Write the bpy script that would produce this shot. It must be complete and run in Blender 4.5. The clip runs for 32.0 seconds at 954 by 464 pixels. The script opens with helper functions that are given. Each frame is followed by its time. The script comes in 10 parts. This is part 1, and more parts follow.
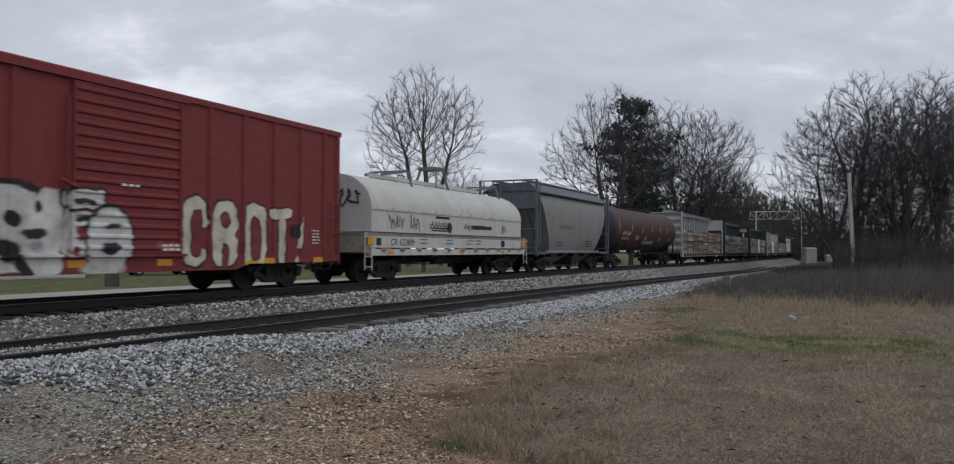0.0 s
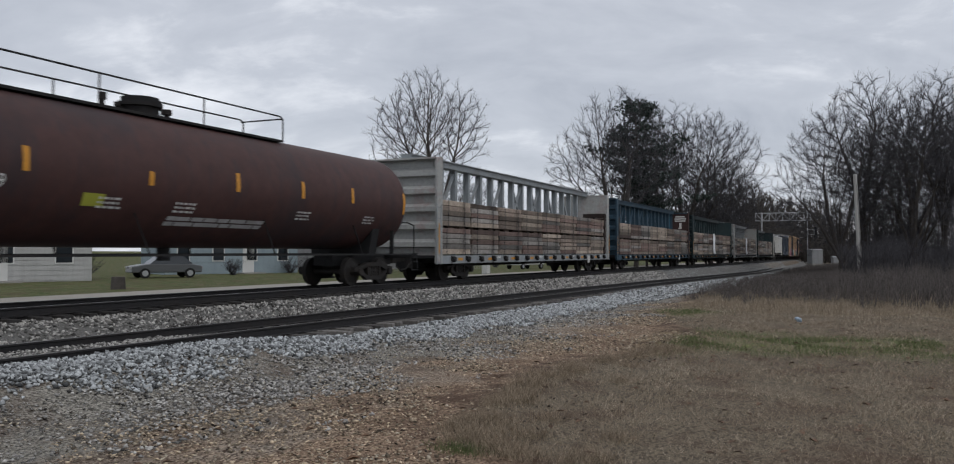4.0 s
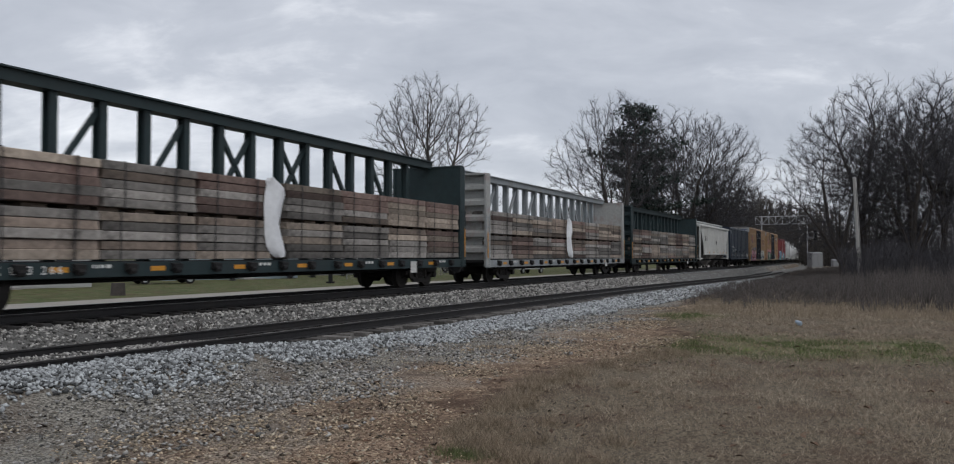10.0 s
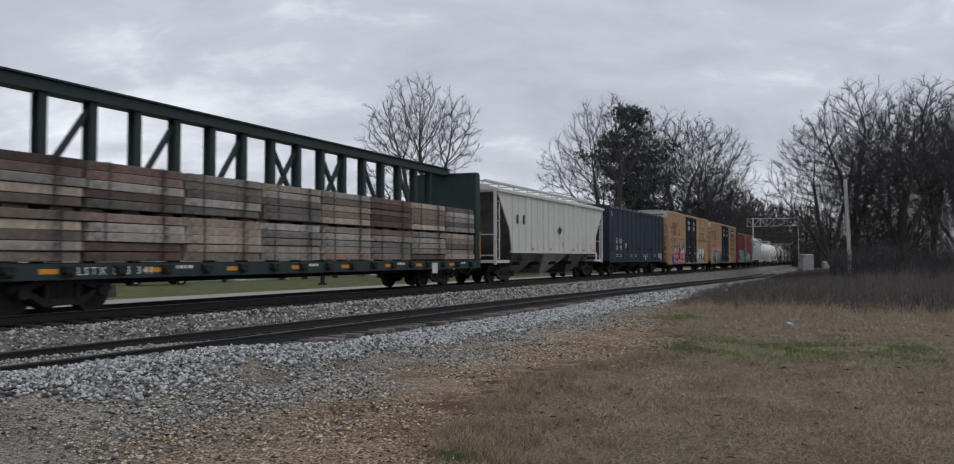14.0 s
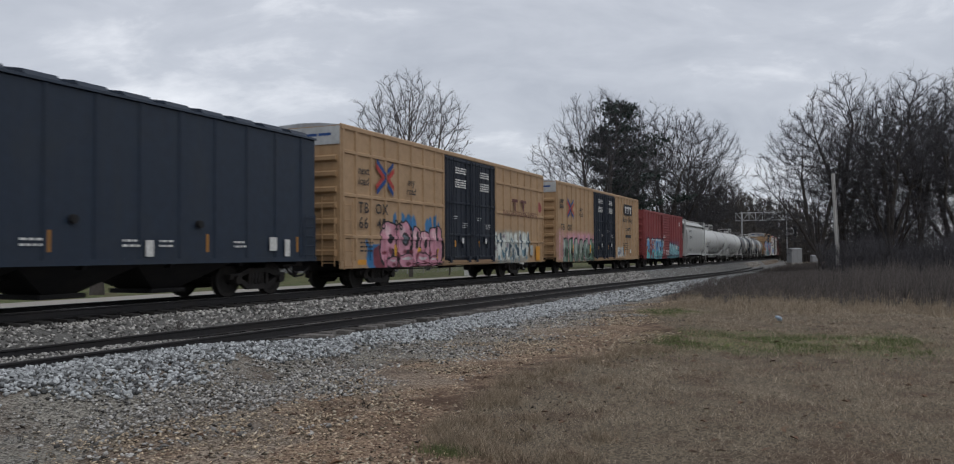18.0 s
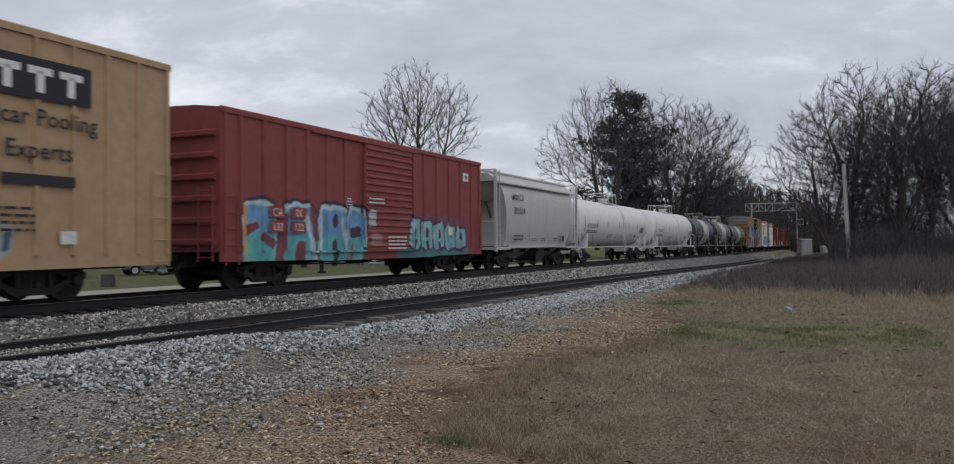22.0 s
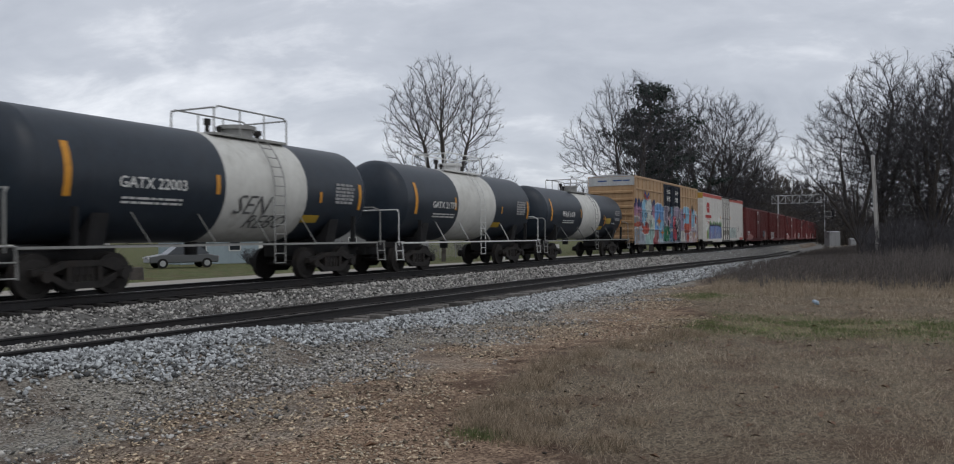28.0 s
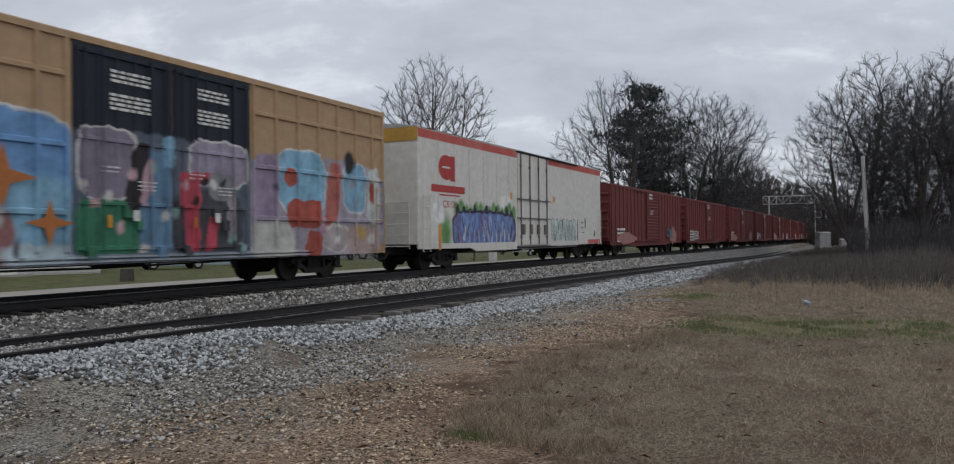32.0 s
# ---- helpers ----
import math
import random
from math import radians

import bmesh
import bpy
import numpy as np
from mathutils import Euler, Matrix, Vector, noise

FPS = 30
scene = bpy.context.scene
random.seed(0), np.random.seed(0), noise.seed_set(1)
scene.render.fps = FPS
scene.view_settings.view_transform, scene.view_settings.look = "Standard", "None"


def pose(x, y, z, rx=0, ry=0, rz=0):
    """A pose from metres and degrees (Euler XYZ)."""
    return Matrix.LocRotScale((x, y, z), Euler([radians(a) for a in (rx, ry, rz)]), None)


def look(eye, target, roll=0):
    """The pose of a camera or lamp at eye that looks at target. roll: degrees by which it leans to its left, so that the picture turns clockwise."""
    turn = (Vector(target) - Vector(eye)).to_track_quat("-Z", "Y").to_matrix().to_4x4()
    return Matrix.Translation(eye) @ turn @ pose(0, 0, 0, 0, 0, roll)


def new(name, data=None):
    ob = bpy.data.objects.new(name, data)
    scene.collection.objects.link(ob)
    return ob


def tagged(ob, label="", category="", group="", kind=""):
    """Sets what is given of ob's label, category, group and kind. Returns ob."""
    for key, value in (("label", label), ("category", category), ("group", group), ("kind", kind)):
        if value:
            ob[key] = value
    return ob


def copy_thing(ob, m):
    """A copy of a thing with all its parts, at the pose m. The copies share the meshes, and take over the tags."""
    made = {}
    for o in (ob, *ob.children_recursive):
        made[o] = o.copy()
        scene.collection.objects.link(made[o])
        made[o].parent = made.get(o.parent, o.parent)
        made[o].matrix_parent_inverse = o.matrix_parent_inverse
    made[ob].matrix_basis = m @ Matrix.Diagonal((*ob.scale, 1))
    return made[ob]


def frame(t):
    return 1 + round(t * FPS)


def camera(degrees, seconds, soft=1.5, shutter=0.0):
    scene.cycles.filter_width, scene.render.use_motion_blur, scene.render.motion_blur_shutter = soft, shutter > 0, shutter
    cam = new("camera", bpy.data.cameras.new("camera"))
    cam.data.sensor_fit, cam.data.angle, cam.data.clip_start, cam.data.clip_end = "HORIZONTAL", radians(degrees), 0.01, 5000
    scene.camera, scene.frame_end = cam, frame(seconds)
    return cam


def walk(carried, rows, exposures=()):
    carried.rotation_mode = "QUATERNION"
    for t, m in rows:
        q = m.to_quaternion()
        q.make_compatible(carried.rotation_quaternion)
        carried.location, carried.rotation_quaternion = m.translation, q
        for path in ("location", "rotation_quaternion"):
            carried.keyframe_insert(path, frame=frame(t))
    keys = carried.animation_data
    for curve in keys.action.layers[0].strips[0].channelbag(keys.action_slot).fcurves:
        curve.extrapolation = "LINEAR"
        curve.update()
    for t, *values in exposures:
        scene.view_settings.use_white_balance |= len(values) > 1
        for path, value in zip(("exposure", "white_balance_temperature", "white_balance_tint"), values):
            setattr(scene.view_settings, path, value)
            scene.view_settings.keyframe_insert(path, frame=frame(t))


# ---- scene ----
# camera: stands still, held in the hand, turning slightly
EYE_Z = 1.055
TURNS = (
    (0.0, 0.54, 1.22, -0.31), (0.5, 0.66, 1.22, -0.32), (1.0, 0.75, 1.27, -0.23), (1.5, 0.82, 1.27, -0.31), (2.0, 0.90, 1.31, -0.26), (2.5, 0.92, 1.34, -0.23),
    (3.0, 0.92, 1.35, -0.17), (3.5, 0.94, 1.36, -0.16), (5.5, 0.72, 1.48, -0.35), (6.0, 0.85, 1.52, -0.22), (6.5, 0.94, 1.52, -0.23), (7.0, 0.88, 1.53, -0.20),
    (7.5, 0.87, 1.60, -0.11), (8.0, 0.89, 1.62, -0.01), (8.5, 1.29, 1.65, 0.03), (9.0, 1.33, 1.69, 0.06), (9.5, 0.68, 1.71, 0.07), (10.0, 0.90, 1.71, 0.05),
    (10.5, 0.92, 1.73, -0.08), (11.0, 0.95, 1.75, -0.18), (11.5, 1.25, 1.77, -0.18), (12.0, 1.13, 1.74, -0.19), (12.5, 1.29, 1.76, -0.21), (13.0, 1.25, 1.79, -0.17),
    (13.5, 0.67, 1.84, -0.10), (14.0, 0.35, 1.83, 0.00), (14.5, -0.30, 1.83, -0.01), (16.5, -0.07, 1.80, 0.15), (17.0, -0.24, 1.75, 0.22), (17.5, -0.53, 1.74, 0.37),
    (18.0, -0.36, 1.51, 0.31), (18.5, -0.15, 1.34, 0.40), (19.0, 0.00, 1.24, 0.47), (19.5, 0.32, 1.16, 0.44), (20.0, 0.64, 1.10, 0.49), (20.5, 0.25, 1.06, 0.40),
    (21.0, -0.20, 1.05, 0.38), (21.5, 0.25, 0.98, 0.35), (22.0, 0.27, 0.90, 0.43), (22.5, 0.57, 0.75, 0.44), (23.0, 1.00, 0.66, 0.53), (23.5, 0.64, 0.58, 0.50),
    (24.0, 1.04, 0.55, 0.56), (24.5, 1.41, 0.53, 0.57), (25.0, 1.59, 0.52, 0.62), (25.5, 1.28, 0.50, 0.68), (27.5, 1.79, 0.43, 0.58), (28.0, 1.96, 0.41, 0.52),
    (28.5, 2.12, 0.43, 0.55), (29.0, 2.24, 0.42, 0.52), (29.5, 2.32, 0.42, 0.52), (30.0, 2.36, 0.42, 0.49), (30.5, 2.35, 0.42, 0.48), (31.0, 1.48, 0.45, 0.51),
    (31.5, 1.29, 0.46, 0.56), (32.0, 1.39, 0.47, 0.59),
)
cam = camera(61.8, 32.0, soft=1.1, shutter=0.25)
walk(cam, [(t, pose(0, 0, EYE_Z, 90 + p, r, y)) for t, y, p, r in TURNS])

# light: an even overcast sky, with a wide weak sun behind the clouds
SUN_EL, SUN_AZ = 55, 160
world = bpy.data.worlds.new("overcast")
scene.world = world
world.use_nodes = True


def build_world():
    nt = world.node_tree
    nt.nodes.clear()
    N, L = nt.nodes.new, nt.links.new
    sky = N("ShaderNodeTexSky")
    sky.sky_type, sky.sun_disc = "NISHITA", False
    sky.sun_elevation, sky.sun_rotation = radians(SUN_EL), radians(SUN_AZ)
    tint = N("ShaderNodeVectorMath")
    tint.operation = "SCALE"
    tint.inputs["Scale"].default_value = 0.10
    L(sky.outputs[0], tint.inputs[0])
    co = N("ShaderNodeTexCoord")
    # clouds stretch out towards the horizon: the direction is cast on a flat cloud layer
    sep = N("ShaderNodeSeparateXYZ")
    L(co.outputs["Generated"], sep.inputs[0])
    up = N("ShaderNodeMath")
    up.operation = "MAXIMUM"
    L(sep.outputs[2], up.inputs[0])
    up.inputs[1].default_value = 0.0
    lift = N("ShaderNodeMath")
    lift.operation = "ADD"
    L(up.outputs[0], lift.inputs[0])
    lift.inputs[1].default_value = 0.42
    flat = N("ShaderNodeVectorMath")
    flat.operation = "DIVIDE"
    L(co.outputs["Generated"], flat.inputs[0])
    comb = N("ShaderNodeCombineXYZ")
    for k in range(3):
        L(lift.outputs[0], comb.inputs[k])
    L(comb.outputs[0], flat.inputs[1])

    def cloud(scale, detail, rough, distort, off):
        m = N("ShaderNodeMapping")
        m.inputs["Location"].default_value = off
        m.inputs["Scale"].default_value = (0.8, 1.25, 0.3)
        L(flat.outputs[0], m.inputs[0])
        n = N("ShaderNodeTexNoise")
        n.inputs["Scale"].default_value = scale
        n.inputs["Detail"].default_value = detail
        n.inputs["Roughness"].default_value = rough
        n.inputs["Distortion"].default_value = distort
        L(m.outputs[0], n.inputs["Vector"])
        return n

    big, fine = cloud(1.5, 8, 0.56, 0.5, (5.3, 2.4, 0)), cloud(4.6, 8, 0.58, 0.4, (1.2, 7.5, 0))
    mix = N("ShaderNodeMix")
    mix.data_type = "FLOAT"
    mix.inputs[0].default_value = 0.5
    L(big.outputs["Fac"], mix.inputs[2])
    L(fine.outputs["Fac"], mix.inputs[3])
    ramp = N("ShaderNodeValToRGB")
    e = ramp.color_ramp.elements
    e[0].position, e[0].color = 0.32, (0.36, 0.385, 0.44, 1)
    e[1].position, e[1].color = 0.72, (1.12, 1.12, 1.12, 1)
    for at_, col in ((0.5, (0.48, 0.505, 0.56, 1)), (0.62, (0.72, 0.74, 0.785, 1))):
        mid = e.new(at_)
        mid.color = col
    # the layer is thinner to the east
    east = N("ShaderNodeMath")
    east.operation = "MULTIPLY_ADD"
    L(sep.outputs[0], east.inputs[0])
    east.inputs[1].default_value = 0.06
    L(mix.outputs[0], east.inputs[2])
    L(east.outputs[0], ramp.inputs[0])
    both = N("ShaderNodeMix")
    both.data_type = "RGBA"
    both.inputs[0].default_value = 0.92
    L(tint.outputs[0], both.inputs[6])
    L(ramp.outputs[0], both.inputs[7])
    bg = N("ShaderNodeBackground")
    bg.inputs["Strength"].default_value = 1.22
    L(both.outputs[2], bg.inputs["Color"])
    out = N("ShaderNodeOutputWorld")
    L(bg.outputs[0], out.inputs[0])


build_world()
sun = new("sun", bpy.data.lights.new("sun", "SUN"))
sun.data.energy, sun.data.angle, sun.data.color = 0.6, radians(30), (1.0, 0.96, 0.9)
# the sun stands high on the camera's side of the track
sun.matrix_world = look((0, 0, 60), (-math.sin(radians(SUN_AZ)) * 60 / math.tan(radians(SUN_EL)), -math.cos(radians(SUN_AZ)) * 60 / math.tan(radians(SUN_EL)), 0))

# ---- materials ----
MATS = {}


def mat(name, color, rough=0.8, metal=0.0, grain=0.0, grain_scale=8.0, stain=0.0, stain_scale=0.8, stain_color=None,
        bump=0.0, bump_scale=None, per_object=0.0, per_island=0.0, streak=0.0, spec=0.3):
    """A procedural surface: a base colour with grain, stains, rain streaks, relief and small differences from piece to piece."""
    if name in MATS:
        return MATS[name]
    m = bpy.data.materials.new(name)
    m.use_nodes = True
    nt = m.node_tree
    nt.nodes.clear()
    N, L = nt.nodes.new, nt.links.new
    out, bsdf = N("ShaderNodeOutputMaterial"), N("ShaderNodeBsdfPrincipled")
    L(bsdf.outputs[0], out.inputs[0])
    bsdf.inputs["Roughness"].default_value, bsdf.inputs["Metallic"].default_value = rough, metal
    bsdf.inputs["Specular IOR Level"].default_value = spec
    co = N("ShaderNodeTexCoord")
    cur = N("ShaderNodeRGB")
    cur.outputs[0].default_value = (*color, 1)
    cur = cur.outputs[0]

    def noise_tex(scale, detail=5, stretch=None):
        n = N("ShaderNodeTexNoise")
        n.inputs["Scale"].default_value, n.inputs["Detail"].default_value = scale, detail
        n.inputs["Roughness"].default_value = 0.62
        if stretch:
            mp = N("ShaderNodeMapping")
            mp.inputs["Scale"].default_value = stretch
            L(co.outputs["Object"], mp.inputs[0])
            L(mp.outputs[0], n.inputs["Vector"])
        else:
            L(co.outputs["Object"], n.inputs["Vector"])
        return n.outputs["Fac"]

    def mix(fac, a, b, how="MIX"):
        x = N("ShaderNodeMix")
        x.data_type, x.blend_type = "RGBA", how
        x.inputs[0].default_value = 1.0
        if fac is not None:
            L(fac, x.inputs[0])
        L(a, x.inputs[6])
        if isinstance(b, tuple):
            x.inputs[7].default_value = (*b, 1)
        else:
            L(b, x.inputs[7])
        return x.outputs[2]

    def remap(v, a, b, c=0.0, d=1.0):
        r = N("ShaderNodeMapRange")
        L(v, r.inputs[0])
        for k, w in enumerate((a, b, c, d)):
            r.inputs[k + 1].default_value = w
        return r.outputs[0]

    def grey(v):
        c = N("ShaderNodeCombineColor")
        for k in range(3):
            L(v, c.inputs[k])
        return c.outputs[0]

    if grain:
        cur = mix(None, cur, grey(remap(noise_tex(grain_scale, 7), 0.25, 0.75, 1 - grain, 1 + grain)), "MULTIPLY")
    if stain:
        col = stain_color or tuple(c * 0.45 for c in color)
        cur = mix(remap(noise_tex(stain_scale, 6), 0.5, 0.72, 0, stain), cur, col)
    if streak:
        col = stain_color or tuple(c * 0.5 for c in color)
        cur = mix(remap(noise_tex(1.0, 4, (3.5, 3.5, 0.22)), 0.5, 0.75, 0, streak), cur, col)
    if per_object:
        oi = N("ShaderNodeObjectInfo")
        cur = mix(None, cur, grey(remap(oi.outputs["Random"], 0, 1, 1 - per_object, 1 + per_object)), "MULTIPLY")
    if per_island:
        ge = N("ShaderNodeNewGeometry")
        cur = mix(None, cur, grey(remap(ge.outputs["Random Per Island"], 0, 1, 1 - per_island, 1 + per_island)), "MULTIPLY")
    L(cur, bsdf.inputs["Base Color"])
    if bump:
        b = N("ShaderNodeBump")
        b.inputs["Strength"].default_value, b.inputs["Distance"].default_value = 0.6, bump
        L(noise_tex(bump_scale or grain_scale, 6), b.inputs["Height"])
        L(b.outputs[0], bsdf.inputs["Normal"])
    MATS[name] = m
    return m


# ---- mesh tools ----
def shade(me, angle=35):
    me.shade_smooth()
    me.set_sharp_from_angle(angle=radians(angle))
    return me


def box(bm, x0, x1, y0, y1, z0, z1):
    r = bmesh.ops.create_cube(bm, size=1)
    for v in r["verts"]:
        v.co = Vector(((x0 + x1) / 2 + v.co.x * (x1 - x0), (y0 + y1) / 2 + v.co.y * (y1 - y0), (z0 + z1) / 2 + v.co.z * (z1 - z0)))
    return r["verts"]


def beam(bm, a, b, w, d=None):
    """A square bar from a to b, w wide and d deep."""
    a, b = Vector(a), Vector(b)
    d = d or w
    q = (b - a).to_track_quat("Z", "Y").to_matrix().to_4x4()
    r = bmesh.ops.create_cube(bm, size=1)
    n = (b - a).length
    for v in r["verts"]:
        v.co = a + q @ Vector((v.co.x * w, v.co.y * d, (v.co.z + 0.5) * n))
    return r["verts"]


def rod(bm, a, b, r0, r1=None, seg=8, caps=True):
    """A round bar from a to b."""
    a, b = Vector(a), Vector(b)
    q = (b - a).to_track_quat("Z", "Y").to_matrix().to_4x4()
    n = (b - a).length
    r = bmesh.ops.create_cone(bm, cap_ends=caps, segments=seg, radius1=r0, radius2=r0 if r1 is None else r1, depth=n)
    for v in r["verts"]:
        v.co = a + q @ Vector((v.co.x, v.co.y, v.co.z + n / 2))
    return r["verts"]


def pipe(bm, pts, r, seg=6):
    for a, b in zip(pts, pts[1:]):
        rod(bm, a, b, r, seg=seg)


def prism(bm, outline, axis, a, b):
    """A closed outline pushed along an axis from a to b. The outline holds the two other coordinates in order."""
    def put(p, k):
        return {"x": (k, p[0], p[1]), "y": (p[0], k, p[1]), "z": (p[0], p[1], k)}[axis]
    lo, hi = [bm.verts.new(put(p, a)) for p in outline], [bm.verts.new(put(p, b)) for p in outline]
    n = len(outline)
    fs = [bm.faces.new(lo), bm.faces.new(hi[::-1])]
    for i in range(n):
        fs.append(bm.faces.new((lo[i], hi[i], hi[(i + 1) % n], lo[(i + 1) % n])))
    bmesh.ops.recalc_face_normals(bm, faces=fs)
    return lo + hi


def loft(bm, rings, close=True):
    """Skin over rings of equal length; the ends are closed."""
    vs = [[bm.verts.new(p) for p in ring] for ring in rings]
    n = len(rings[0])
    fs = []
    for a, b in zip(vs, vs[1:]):
        for i in range(n if close else n - 1):
            fs.append(bm.faces.new((a[i], a[(i + 1) % n], b[(i + 1) % n], b[i])))
    if close:
        fs += [bm.faces.new(vs[0]), bm.faces.new(vs[-1][::-1])]
    bmesh.ops.recalc_face_normals(bm, faces=fs)


def part(name, bm, material, parent=None, label="", smooth=35, bevel=0.0):
    """Links a bmesh as one mesh object under its thing or part."""
    if bevel:
        bmesh.ops.bevel(bm, geom=[e for e in bm.edges if e.calc_face_angle(0) > 0.6], offset=bevel, segments=1, affect="EDGES", clamp_overlap=True)
    me = bpy.data.meshes.new(name)
    bm.to_mesh(me)
    bm.free()
    me.materials.append(material)
    if smooth:
        shade(me, smooth)
    ob = new(name, me)
    if parent is not None:
        ob.parent = parent
    if label:
        ob["label"] = label
    return ob


def again(ob, m, parent=None):
    """Another piece on the same mesh."""
    o = new(ob.name.split(".")[0], ob.data)
    o.parent = parent if parent is not None else ob.parent
    o.matrix_basis = m
    return o


def raw_mesh(name, verts, faces, material, nper):
    """A large mesh from numpy arrays; every face has nper corners."""
    me = bpy.data.meshes.new(name)
    verts, faces = np.asarray(verts, np.float32), np.asarray(faces, np.int32)
    nf = len(faces)
    me.vertices.add(len(verts))
    me.vertices.foreach_set("co", verts.ravel())
    me.loops.add(nf * nper)
    me.loops.foreach_set("vertex_index", faces.ravel())
    me.polygons.add(nf)
    me.polygons.foreach_set("loop_start", np.arange(0, nf * nper, nper, dtype=np.int32))
    me.update(calc_edges=True)
    me.materials.append(material)
    return me


# ---- the line: a main track and, on the camera's side, a lower siding ----
# s runs along the main track from the place nearest to the camera; o is the distance to its right, towards the camera
S_STEP = 0.5
S_TAB = np.arange(-300, 1500, S_STEP)
HEAD = radians(23.05) + np.where(S_TAB > 0, np.minimum(S_TAB, 60) * 0.000768, 0) + np.where(S_TAB > 60, (S_TAB - 60) * -0.000232, 0)
_x, _y = np.cumsum(np.sin(HEAD)) * S_STEP, np.cumsum(np.cos(HEAD)) * S_STEP
_i0 = int(round(300 / S_STEP))
X_TAB, Y_TAB = _x - _x[_i0] - 13.494, _y - _y[_i0] + 5.741


def along(s, o=0.0):
    """World x, y and the heading at s metres along the main track, o metres to its right."""
    x, y, h = np.interp(s, S_TAB, X_TAB), np.interp(s, S_TAB, Y_TAB), np.interp(s, S_TAB, HEAD)
    return x + np.cos(h) * o, y - np.sin(h) * o, h


def z_main(s):
    return -0.00252 * np.clip(s, -60, 260)


def z_side(s):
    return -0.309 - 0.00897 * np.clip(s, -25, 95)


def put(s, o, z=0.0, turn=0.0):
    """A pose at s, o, turned so that local +x runs along the track and -y points to the camera's side."""
    x, y, h = along(s, o)
    return pose(float(x), float(y), z, 0, 0, 90 - math.degrees(h) + turn)


def z_ground(s, o):
    """Height of the bare ground, ballast and road."""
    s, o = np.broadcast_arrays(np.asarray(s, float), np.asarray(o, float))
    m, d = z_main(s), z_side(s)
    near = np.clip(-0.55 - 0.003 * s, -1.2, -0.3)
    # ballast lies high in the siding at first, then low between its bared ties
    f = np.interp(s, (7, 11, 14, 30, 42), (0.125, 0.10, -0.05, -0.05, 0.0))
    knots = (-2000, -60, -11, -5.2, -3.1, -2.0, 1.75, 2.55, 3.3, 3.4, 5.55, 7.0, 9.0, 2000)
    vals = (near - 0.2, near - 0.15, near - 0.05, near - 0.1, m - 0.75, m - 0.27, m - 0.27, d - 0.24, d - 0.24, d - 0.24 + f, d - 0.22 + f, d - 0.44, d - 0.40, d - 0.34)
    out = np.zeros(s.shape)
    for k in range(len(knots) - 1):
        a, b = knots[k], knots[k + 1]
        f = (o - a) / (b - a)
        out = np.where((o >= a) & (o <= b), vals[k] * (1 - f) + vals[k + 1] * f, out)
    return out


# ---- ground, track beds, rails and ties ----
# the ground's own axes: x along the track (s), y away from the camera (-o)
FOOT = pose(-13.494, 5.741, 0, 0, 0, 90 - 23.05)
FOOT_INV = FOOT.inverted()
_c, _s = math.cos(radians(23.05)), math.sin(radians(23.05))


def local(x, y):
    """World x, y in the ground's own axes."""
    dx, dy = x + 13.494, y - 5.741
    return dx * _s + dy * _c, -dx * _c + dy * _s


def so_local(s, o):
    x, y, _h = along(s, o)
    return local(x, y)


RNG = np.random.default_rng(7)


def lumps(a, b, scale, seed=0.0):
    """A cheap smooth unevenness between -1 and 1."""
    a, b = np.asarray(a) / scale + seed, np.asarray(b) / scale - seed * 1.7
    return (np.sin(a * 2.1 + 1.3 * np.sin(b * 1.7)) + np.sin(b * 2.6 + 1.1 * np.sin(a * 1.9 + 2)) + np.sin((a + b) * 4.3 + 1.5 * np.sin(a * 3.1)) * 0.5) / 2.5


GRASS_S = (5.0, 6.3, 7.2, 8.7, 11.8, 13.8, 16.8, 20.0, 25.0, 30.0, 37.0, 60.0, 90.0)
GRASS_O = (12.9, 12.4, 11.1, 10.7, 10.4, 10.9, 11.4, 11.2, 9.4, 9.0, 8.5, 6.4, 6.6)


def grass_edge(s):
    """Distance o at which dry grass takes over from bare dirt."""
    return np.interp(s, GRASS_S, GRASS_O)


